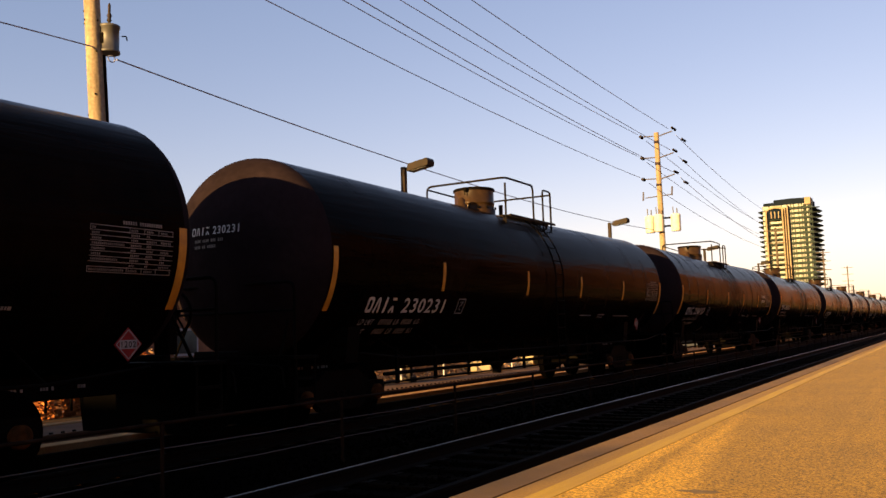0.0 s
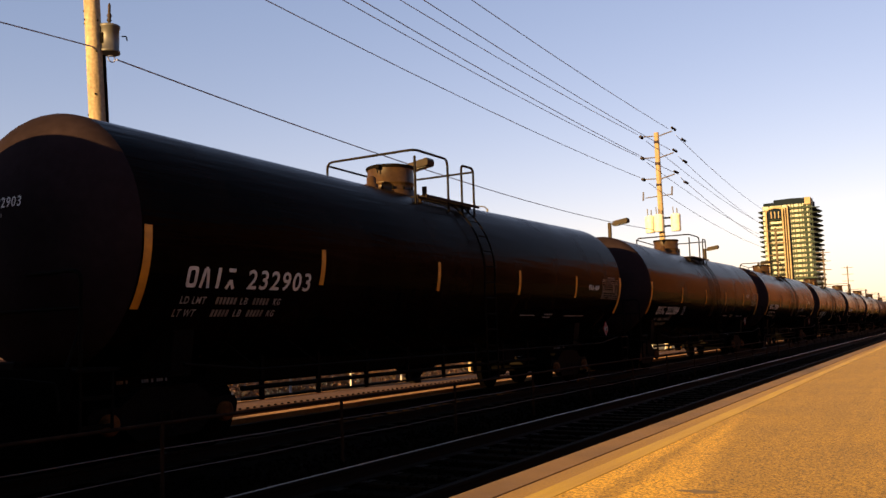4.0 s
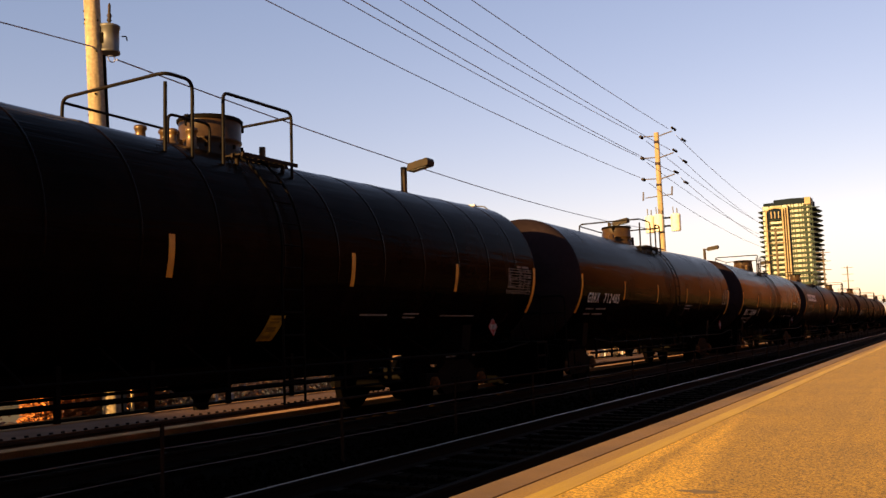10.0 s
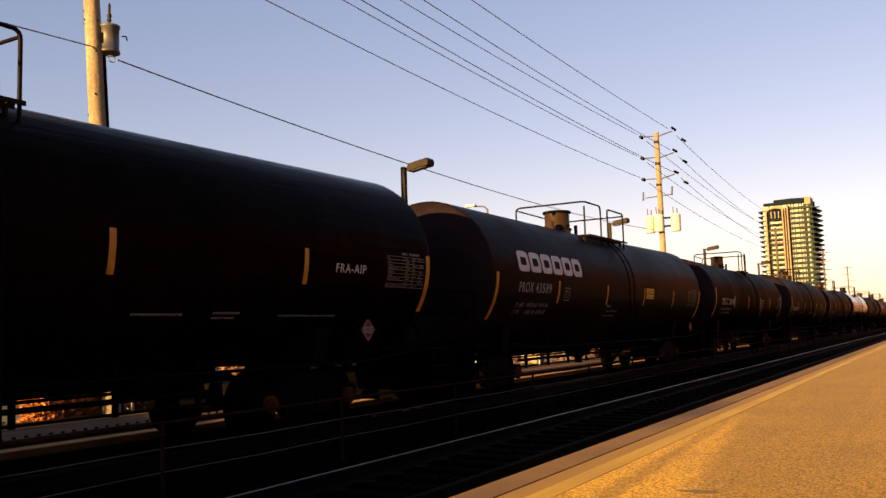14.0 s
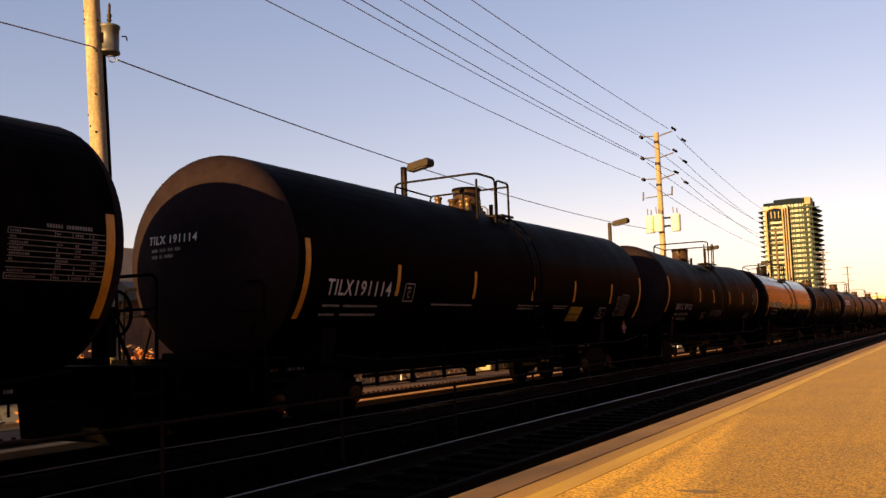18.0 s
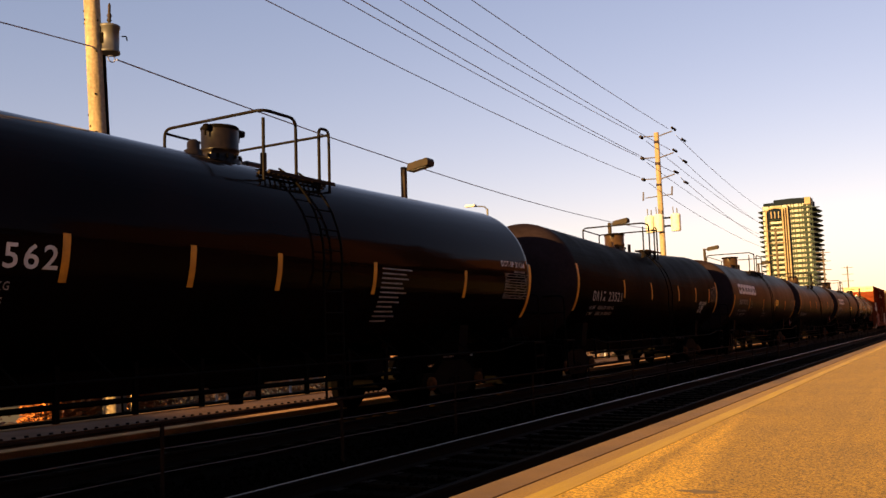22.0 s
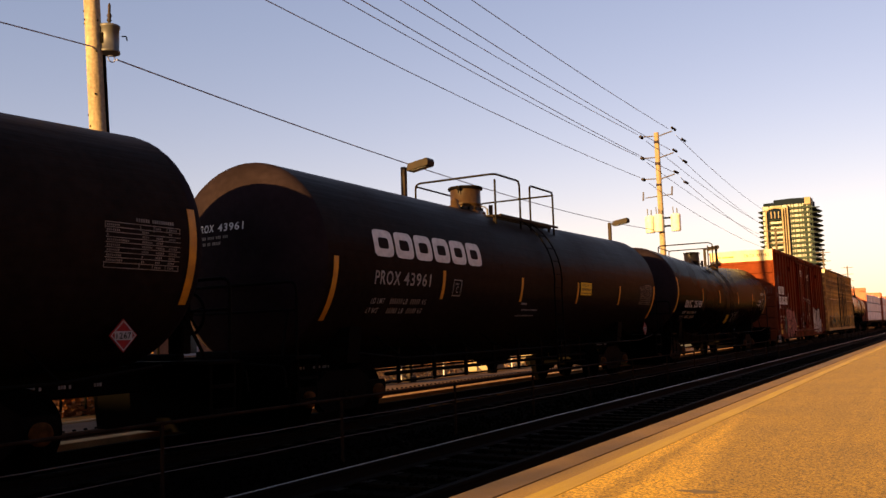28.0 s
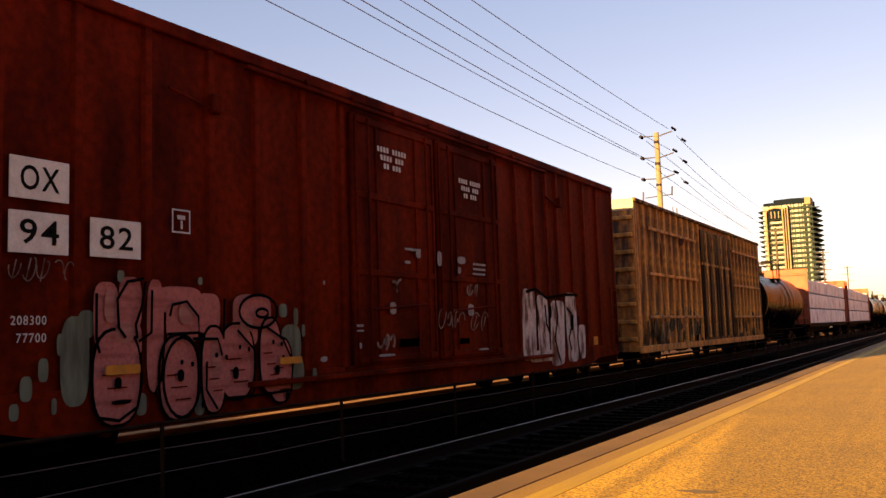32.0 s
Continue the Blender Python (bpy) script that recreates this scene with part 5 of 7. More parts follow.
def silver_graffiti():
    body = [blob(u, v, w, h, 6.0, lean=k) for u, v, w, h, k in ((13.51, 1.48, 0.68, 1.50, 0.03), (14.23, 1.41, 0.60, 1.40, -0.05), (15.01, 1.28, 0.80, 1.45, 0.06), (15.85, 1.4, 0.66, 1.6, -0.04), (16.45, 1.05, 0.45, 0.8, 0.05), (14.35, 0.8, 1.7, 0.24, 0))]
    dark = [stroke(a, 0.07) for a in ([(13.37, 2.16), (13.87, 2.23), (14.45, 2.05), (15.59, 2.15), (16.3, 2.15)], [(13.85, 2.07), (13.96, 1.65), (13.87, 1.35)], [(14.34, 1.9), (14.39, 1.47), (14.58, 1.28)],
                                      [(14.92, 2.03), (15.04, 1.65), (14.82, 1.15), (15.09, 0.64)], [(15.56, 1.85), (15.95, 1.65), (15.64, 1.13), (15.78, 0.87)], [(16.3, 1.65), (16.17, 1.12), (16.29, 0.65)])]
    dark += [blob(15.85, 1.5, 0.22, 0.35), blob(14.6, 1.75, 0.16, 0.3)]
    return [(M_SILVER, body), (M_OUTLINE, dark)]


def boxcar_tan(place):
    L, W, z0, z1 = 18.5, 1.57, 0.64, 5.06
    car = boxcar_frame("box_car", "faded yellow-brown box car with ribbed sides and dark sooty doors", place, L)
    part("body", Shape().box((0, L / 2, (z0 + z1) / 2), (2 * W - 0.16, L - 0.1, z1 - z0), 0.02), M_BOXTAN_BODY, car)
    y = 0.15
    while y < L:
        if not 7.4 < y < 12.2:
            part("side_post", shared(("tan_post",), lambda: Shape().box((0, 0, 2.85), (0.10, 0.14, 4.3), 0.015), M_BOXTAN), None, car, at=pose(W - 0.04, y, 0))
        y += 0.72
    for z, a, b in ((4.29, 1.1, 6.8), (2.92, 1.1, 6.8), (1.63, 0.85, 7.2), (4.33, 12.5, L - 0.4), (2.92, 12.5, L - 0.4), (1.63, 12.5, L - 0.3), (3.55, 7.4, 12.2)):
        part("side_rail", Shape().box((W + 0.03, (a + b) / 2, z), (0.06, b - a, 0.09), 0.01), M_BOXTAN, car)
    for a, b in ((7.5, 9.75), (9.85, 12.15)):
        door = part("door", Shape().box((W - 0.02, (a + b) / 2, 2.8), (0.10, b - a, 4.0), 0.02), M_BOXTAN_DARK, car, "dark sooty sliding door")
        for j in range(5):
            part("door_rib", shared(("door_rib", j % 2), lambda: Shape().box((0, 0, 2.8), (0.06, 0.10, 3.8), 0.01), M_BOXTAN if j % 2 else M_BOXTAN_DARK), None, door, at=pose(W + 0.05, a + 0.15 + (b - a - 0.3) * j / 4, 0))
    part("side_sill", Shape().box((W, L / 2, 0.70), (0.08, L, 0.2), 0.01), M_BOXTAN, car)
    part("roof_edge", Shape().box((W, L / 2, 5.02), (0.1, L, 0.10), 0.01), M_BOXTAN_DARK, car, "sooty roof edge")
    part("roof", Shape().prism([(-W, 5.04), (W, 5.04), (0, 5.14)], "y", 0, L), M_ROOF, car)
    for y, s in ((0, -1), (L, 1)):
        end = part("end_wall", Shape().box((0, y, (z0 + 4.75) / 2), (2 * W, 0.08, 4.75 - z0), 0.01), M_BOXTAN_BODY, car)
        part("end_band", Shape().box((0, y, 4.88), (2 * W, 0.09, 0.3)), M_BAND, end, "pale band along the top of the end")
        for j in range(8):
            part("end_rib", shared(("tan_rib",), lambda: Shape().box((0, 0, 0), (2 * W - 0.1, 0.08, 0.12), 0.02), M_BOXTAN), None, end, at=pose(0, y + s * 0.07, 1.0 + j * 0.5))
    rnd = random.Random(5)
    stains = joined(*[blob(rnd.uniform(0.6, 17.8), rnd.uniform(0.70, 1.6), rnd.uniform(0.12, 0.50), rnd.uniform(0.25, 1.0), 1.5, 9, rnd.uniform(-0.1, 0.1)) for _ in range(80)])
    laid(stains, lambda u, v: (W + 0.012, u, v), M_GRIME, "rust_mottling", car, "faded dark patches low on the side", 0)
    rust = joined(blob(2.45, 3.55, 0.26, 0.8, 1.6, 11), blob(5.0, 4.15, 0.45, 0.3, 1.6, 9, 0.4), blob(14.2, 4.0, 0.4, 0.35, 1.5, 9), blob(16.3, 1.7, 0.5, 0.35, 1.6, 9))
    laid(rust, lambda u, v: (W + 0.016, u, v), M_RUSTMARK, "rust_patch", car, "dark red rust patches on the side", 0)
    laid(scribble(31, 1.2, 0.9, 5.5, 1.0, 8, 0.05), lambda u, v: (W + 0.014, u, v), M_TEAL, "graffiti_tag", car, "faded pale graffiti", 0)
    for y, w_ in ((9.8, 0.13), (12.2, 0.10), (7.42, 0.08)):
        part("door_gap", Shape().box((W + 0.02, y, 2.8), (0.06, w_, 3.9)), M_BLACK, car, "black gap beside the sliding door")
    return car


def lumber_car(place, L):
    car = empty("lumber_car", "centre-beam flat car loaded with white wrapped lumber", "flat car", "cars of the freight train")
    car.matrix_basis = pose(TRAIN_X, place, 0)
    CARS.append((car, place))
    add_bogies(car, (2.2, L - 2.2))
    part("deck", Shape().box((0, L / 2, 1.05), (2.8, L, 0.22), 0.02).prism([(1.5, 1.0), (L - 1.5, 1.0), (L - 5, 0.6), (5, 0.6)], "x", -0.4, 0.4), M_STEEL, car)
    for y, s in ((0.12, -1), (L - 0.12, 1)):
        bulk = part("bulkhead", Shape().box((0, y, 2.9), (2.9, 0.14, 3.6), 0.02), M_ORANGE, car, "orange steel bulkhead")
        ribs = Shape()
        for k in range(4):
            ribs.box((0, y + s * 0.1, 1.5 + k * 0.95), (2.8, 0.08, 0.14), 0.02)
        for x in (-1.4, 1.4):
            ribs.box((x, y + s * 0.1, 2.9), (0.12, 0.1, 3.5), 0.02)
        part("bulkhead_ribs", ribs, M_ORANGE, bulk)
    part("centre_beam", Shape().box((0, L / 2, 4.25), (0.3, L - 0.3, 0.16), 0.02).box((0, L / 2, 2.6), (0.06, L - 0.4, 3.0)), M_ORANGE, car)
    rnd = random.Random(int(place))
    for side in (-1, 1):
        for row in range(3):
            y = 0.35
            while y < L - 1.2:
                ln = min(rnd.choice((2.6, 3.1, 3.7)), L - 0.35 - y)
                h = rnd.uniform(0.86, 1.0) if row == 2 else 0.98
                part("lumber_pack", Shape().box((side * (0.76 + rnd.uniform(-0.02, 0.03)), y + ln / 2, 1.17 + row * 1.0 + h / 2), (1.2, ln - 0.06, h - 0.05), 0.04), M_WRAP, car, "white wrapped lumber bundle")
                y += ln
    return car


def spec(kind, **more):
    base = dict(
        gatx=dict(belly=0.78, length=16.25, r=1.57, zc=2.585, over=(0.08, 0.72), over_far=(0.03, 0.52), slope=0.09, tape=2.36, stripes=(3.15, 6.4, 9.7, 12.85), ladder=8.15, deck=3.88, dome=7.3,
                  rail=(6.88, 8.35, 9.36), rail_top=4.72, dome_size=(0.45, 0.53), lip=0.03, paint=M_TANK, frames=[(3.82, 1.71, 0.27, 0.27)], tables=[(14.93, 2.12, 1.12)], placard=(14.82, 1.45, "1202")),
        procor=dict(belly=0.78, length=15.8, r=1.54, zc=2.54, over=(0.18, 0.50), over_far=(0.05, 0.50), slope=0.07, tape=2.22, stripes=(3.15, 6.4, 9.55, 12.6), ladder=8.1, deck=3.83, dome=6.85,
                    rail=(6.34, 7.58, 9.47), rail_top=4.73, dome_size=(0.34, 0.58), paint=M_TANK_GREY, frames=[(3.5, 2.02, 0.3, 0.3)], tables=[(14.4, 2.0, 1.1)], panels=[(9.72, 2.17, 0.72, 0.30)], placard=(15.6, 1.29, "1202")),
        cgtx=dict(belly=0.72, length=14.55, r=1.48, zc=2.49, over=(0.20, 0.80), over_far=(0.08, 0.50), tape_top=0.50, slope=0.07, tape=2.26, stripes=(3.31, 6.18, 8.87, 11.31), ladder=7.6, deck=3.72, dome=7.0,
                  rail=(6.84, 7.55, 8.35), rail_top=4.62, dome_size=(0.31, 0.55), lip=0.025, paint=M_TANK_WORN, tables=[(13.38, 2.02, 1.14)]),
        slope=dict(belly=0.70, length=14.6, r=1.49, zc=2.55, over=(0.02, 0.92), over_far=(0.0, 0.68), tape_top=0.52, slope=0.23, tape=2.42, stripes=(3.94, 6.0, 8.73, 11.26), ladder=7.6, deck=3.75, dome=7.1,
                   rail=(6.95, 7.6, 8.45), rail_top=4.62, dome_size=(0.31, 0.55), lip=0.025, paint=M_TANK_WORN, tables=[(13.35, 2.2, 1.0)]),
    )[kind]
    out = {**base, **more}
    return out


def weight_rows(u, v, width, load="", light="", h=0.085):
    """The two weight rows under a car's number: words that can be read, and plain bars for the figures that cannot."""
    digits = lambda a, b, n: [(a + 0.062 * k, b, 0.042, h) for k in range(n)]
    k = width / 1.75
    texts = [("LD LMT", u, v, 0.40 * k, h, M_GREYWHITE), ("LB", u + 1.0 * k, v, 0.13 * k, h, M_GREYWHITE), ("KG", u + 1.62 * k, v, 0.14 * k, h, M_GREYWHITE),
             ("LT WT", u - 0.04, v - 0.15, 0.34 * k, h, M_GREYWHITE), ("LB", u + 0.96 * k, v - 0.15, 0.13 * k, h, M_GREYWHITE), ("KG", u + 1.58 * k, v - 0.15, 0.14 * k, h, M_GREYWHITE)]
    if load:
        texts += [(load.split()[0], u + 0.56 * k, v, 0.38 * k, h, M_GREYWHITE), (load.split()[1], u + 1.23 * k, v, 0.32 * k, h, M_GREYWHITE),
                  (light.split()[0], u + 0.58 * k, v - 0.15, 0.33 * k, h, M_GREYWHITE), (light.split()[1], u + 1.2 * k, v - 0.15, 0.32 * k, h, M_GREYWHITE)]
        return texts, []
    return texts, digits(u + 0.57 * k, v, 6) + digits(u + 1.23 * k, v, 5) + digits(u + 0.57 * k, v - 0.15, 5) + digits(u + 1.2 * k, v - 0.15, 5)


def gatx_marks(u, num, w2=1.33, v=1.72, h=0.24, mat=None, load="", light=""):
    mat = mat or M_WHITE
    words, figures = weight_rows(u, v - 0.19, 1.75, load, light)
    return dict(marks=[(u, v, 0.86, h, 4, 0.045, mat)], texts=[(num, u + 1.03, v, w2, h, mat), *words], digits=[figures],
                bars=[[(10.1, 1.67, 0.75, 0.035), (11.36, 1.69, 0.5, 0.035), (11.36, 1.63, 0.4, 0.03), (12.6, 1.66, 1.3, 0.03)]],
                head_text=(None, num))


RINGS = tuple(0.9 + 1.2 * k for k in range(13))
BLACK_CAR = "black tank car with yellow reflective tape and white stencils"


def plus(a, **b):
    out = dict(a)
    for k, v in b.items():
        out[k] = list(out.get(k, ())) + list(v) if k in ("texts", "bars", "marks", "panels", "frames", "tables") else v
    return out


def build_train():
    for place in (-66.0, -47.2, -28.2):
        tank_car(spec("gatx", label=BLACK_CAR), place)
    tank_car(spec("gatx", length=16.2, label=BLACK_CAR, placard=(15.7, 1.35, "1202"), bars=[[(10.5, 1.72, 0.8, 0.05), (11.6, 1.72, 0.5, 0.05), (13.9, 1.72, 0.3, 0.05)]]), -9.0)
    g = lambda num, load="", light="", **m: spec("gatx", **{"label": BLACK_CAR, **plus(gatx_marks(1.0, num, load=load, light=light), **m)})
    tank_car(g("230231", length=16.27, stripes=(3.15, 6.68, 9.73, 12.85)), 10.13)
    tank_car(g("230107", length=16.35, stripes=(3.39, 6.83, 9.79, 13.0), rings=RINGS, texts=[("FRA-AIP", 13.85, 2.28, 0.75, 0.13, M_WHITE), ("SR 13450", 13.85, 2.48, 0.9, 0.15, M_WHITE)]), 29.06)
    high = lambda num, u=0.63, w2=1.25, **m: spec("gatx", **{"label": BLACK_CAR, **plus(gatx_marks(u, num, w2, 2.0, 0.25), **m), "frames": [], "rail": (6.6, 7.8, 8.85), "tables": [(14.62, 2.10, 1.25)], "placard": (15.65, 1.33, "1202")})
    short = dict(rail=(6.55, 7.0, 8.95), dome=8.3, valves=True)
    tank_car(high("232903", length=16.0, texts=[("FRA-AIP", 13.7, 2.3, 0.7, 0.13, M_WHITE)]), 48.24)
    tank_car(g("232384", length=16.3, stripes=(3.43, 6.65, 9.82, 13.2), texts=[("FRA-AIP", 13.78, 2.46, 0.57, 0.14, M_WHITE)]), 67.15)
    tank_car(high("232897", length=15.97, stripes=(3.33, 6.39, 9.64, 12.74), texts=[("SR 13450", 13.28, 2.42, 0.75, 0.15, M_WHITE)], bars=[[(14.66, 2.78, 0.36, 0.035), (14.66, 2.90, 0.4, 0.035), (9.75, 1.95, 0.9, 0.035), (10.9, 2.1, 0.9, 0.035), (10.9, 2.03, 0.7, 0.035), (10.9, 1.96, 0.6, 0.035)]]), 86.31)
    tank_car(g("232373", length=16.19, stripes=(3.2, 6.13, 9.66, 12.82), panels=[(8.05, 1.33, 0.32, 0.34)], sign=M_DIRTYSIGN, rings=RINGS, **short, label="black tank car with raised weld rings and white stencils"), 105.29)
    tank_car(spec("gatx", length=15.96, stripes=(3.19, 6.29, 9.65, 12.8), label=BLACK_CAR, placard=(15.65, 1.33, "1202"), head_text=("GBRX", "712485"), frames=[], rail=(6.6, 7.7, 8.75),
                  texts=[("GBRX", 0.5, 2.0, 0.80, 0.25, M_WHITE), ("712485", 1.64, 2.0, 1.19, 0.25, M_WHITE)], bars=[[(0.6, 1.83, 0.5, 0.05), (1.3, 1.83, 0.7, 0.05), (0.6, 1.7, 0.4, 0.05), (1.2, 1.7, 0.7, 0.05), (9.6, 2.0, 0.9, 0.04), (9.6, 1.9, 0.7, 0.04)]]), 124.31)
    tank_car(g("232406", load="194500 88200", light="91500 41500", head_at=(-0.42, 0.25), length=16.16, stripes=(3.3, 6.4, 9.67, 12.92), **short, texts=[("FRA-AIP", 13.6, 2.3, 0.75, 0.13, M_WHITE)], panels=[(8.05, 1.38, 0.32, 0.34)], sign=M_DIRTYSIGN), 143.17)

    def procor(num, place, length, load="", light="", **m):
        words, figures = weight_rows(1.05, 1.86, 1.62, load, light)
        s = spec("procor", length=length, label="charcoal tank car with large plain white mark shapes on its side", marks=[(1.0, 2.60, 3.66, 0.44, 6, 0.13, M_WHITE)],
                 texts=[("PROX", 1.02, 2.16, 0.72, 0.22, M_GREYWHITE), (num, 1.85, 2.16, 0.85, 0.22, M_GREYWHITE), *words], digits=[figures], head_at=(-0.62, 0.44),
                 bars=[[(6.5, 1.9, 0.3, 0.06), (6.6, 1.78, 0.8, 0.04), (6.4, 1.66, 0.9, 0.04)]], head_text=("PROX", num))
        s.update(m)
        tank_car(s, place)
    procor("43589", 162.05, 15.9)
    def cg(num, v=2.12, mat=M_WHITE, **m):
        words, figures = weight_rows(1.02, v - 0.21, 1.7)
        return dict(marks=[(1.05, v, 0.95, 0.25, 4, 0.045, mat)], texts=[(num, 2.18, v, 1.03, 0.25, mat), *words, *m.get("texts", ())],
                    digits=[figures], bars=list(m.get("bars", ())), head_text=(None, num), head_at=(-0.46, 0.32))
    lines = [(9.0, 2.4 - 0.075 * k, 0.9 - 0.05 * (k * 3 % 5) - 0.03 * k, 0.035) for k in range(12)]
    tank_car(spec("cgtx", length=14.57, dome_size=(0.28, 0.55), lip=0.012, label="dull black tank car with white numbers and rows of fine stencils", **cg("23498", bars=[lines])), 180.83)
    tank_car(spec("cgtx", length=14.97, r=1.55, zc=2.53, slope=0.05, stripes=(2.33, 4.96, 7.61, 9.99, 12.56), tape=2.25, tables=[(13.1, 1.68, 1.0)], label="brown-dusted black tank car with white numbers", head_text=("TILX", "191114"), head_at=(-0.56, 0.20), rail=(6.15, 6.99, 7.63), dome=7.55, deck=3.83, valves=True,
                  texts=[("TILX", 0.5, 1.97, 0.62, 0.23, M_WHITE), ("191114", 1.2, 1.97, 0.95, 0.23, M_WHITE)], frames=[(2.55, 1.9, 0.3, 0.3), (11.88, 1.6, 0.55, 0.28)], panels=[(9.92, 1.55, 0.78, 0.33)], sign=M_DIRTYSIGN,
                  placard=(14.3, 1.35, "1203"), bars=[[(0.5, 1.8, 0.4, 0.045), (1.0, 1.8, 0.9, 0.045), (0.5, 1.67, 0.35, 0.045), (1.0, 1.67, 0.9, 0.045), (7.0, 1.87, 1.05, 0.035), (7.0, 1.81, 0.75, 0.035), (8.85, 1.88, 0.9, 0.03), (8.85, 1.83, 0.75, 0.03), (3.5, 1.85, 1.5, 0.04)]]), 198.66)
    words, figures = weight_rows(1.15, 1.69, 1.62)
    tank_car(spec("slope", length=14.62, label="black sloped-bottom tank car with a scribbled grey tag", marks=[(1.08, 1.88, 0.85, 0.2, 4, 0.05, M_GREYWHITE)], texts=[("89122", 2.08, 1.88, 0.9, 0.2, M_GREYWHITE), *words], digits=[figures], head_text=(None, "89122"), tags=[(41, 5.75, 1.64, 1.75, 0.28, 6), (44, 12.2, 1.57, 1.0, 0.28, 5)],
                  bars=[[(4.55, 1.78 - 0.07 * k, 0.5 - 0.06 * (k % 2), 0.03) for k in range(4)]]), 216.88)
    tank_car(spec("cgtx", length=14.58, stripes=(3.29, 5.01, 6.56, 8.8, 11.74), paint=M_TANK_GLOSS, dome_paint=M_DOMEDARK, over_far=(-0.15, 0.92), dome_size=(0.275, 0.55), lip=0.012, r=1.52, zc=2.52, slope=0.06, label="glossy clean black tank car with white numbers", **cg("23562", bars=[lines], texts=[("DOT-SP 21134", 13.25, 2.66, 1.08, 0.12, M_WHITE)])), 234.33)
    tank_car(spec("slope", length=14.33, label="black sloped-bottom tank car with white numbers", stripes=(3.43, 5.96, 8.95, 11.17, 13.11), **cg("23521", v=2.05, mat=M_GREYWHITE, texts=[("DOT-SP 21134", 11.75, 2.06, 0.98, 0.12, M_WHITE), ("SR 13449", 11.79, 1.92, 0.62, 0.12, M_WHITE), ("SR 13450", 11.73, 1.79, 0.65, 0.12, M_WHITE)])), 251.81)
    procor("43578", 269.11, 15.76, "206600 93700", "79400 36000")
    tank_car(spec("slope", length=16.4, label="charcoal sloped-bottom tank car with a white-framed stencil", paint=M_TANK_GREY, stripes=(4.0, 6.8, 9.6, 12.9), ladder=8.3, dome=7.8, rail=(7.5, 8.6, 9.5), tables=[(15.15, 2.18, 1.05)], marks=[(0.9, 1.69, 0.85, 0.21, 4, 0.05, M_GREYWHITE)], bars=[[(2.0, 1.69, 0.14, 0.2), (2.2, 1.69, 0.14, 0.2), (2.4, 1.69, 0.14, 0.2), (2.6, 1.69, 0.14, 0.2), (2.8, 1.69, 0.14, 0.2)]], frames=[(13.4, 1.45, 0.55, 0.42)], placard=(15.6, 1.45, "1267")), 287.66)
    procor("43961", 306.8, 15.71)
    tank_car(spec("slope", length=15.53, label="half-gloss black sloped-bottom tank car with a pale panel", paint=M_TANK_SEMI, dome_paint=M_DOMEDARK, head_paint=M_HEAD, stripes=(3.31, 5.96, 9.33, 12.37), rail=(6.5, 7.3, 8.07), dome=7.85, tables=[(14.35, 1.95, 1.0)], panels=[(7.5, 1.4, 0.4, 0.32)],
                  **cg("25199", v=1.96, bars=[[(8.45, 1.80 - 0.07 * k, 1.1 - 0.12 * (k % 3), 0.03) for k in range(6)]], texts=[("DOT-SP 21134", 14.35, 2.62, 1.02, 0.13, M_WHITE), ("SR 13449", 13.6, 2.28, 0.68, 0.12, M_WHITE), ("SR 13450", 13.6, 2.12, 0.68, 0.12, M_WHITE)])), 325.41)
    boxcar_red(343.3)
    boxcar_tan(364.32)
    tank_car(spec("cgtx", length=11.6, stripes=(2.6, 5.2, 7.4, 9.2), ladder=5.9, dome=5.4, rail=(4.7, 5.9, 6.8), label="short black tank car", paint=M_TANK, head_paint=M_TANK_WORN), 385.2)
    lumber_car(399.6, 22.2)
    lumber_car(424.0, 22.2)
    for place in (449.5, 468.4, 487.3, 506.2):
        tank_car(spec("gatx", label=BLACK_CAR), place)


build_train()


# ---- poles, lamps, wires ----
M_TRANSFORMER = material("pale_transformer_paint", (0.50, 0.48, 0.44), 0.5, second=(0.42, 0.40, 0.36), scale=4)


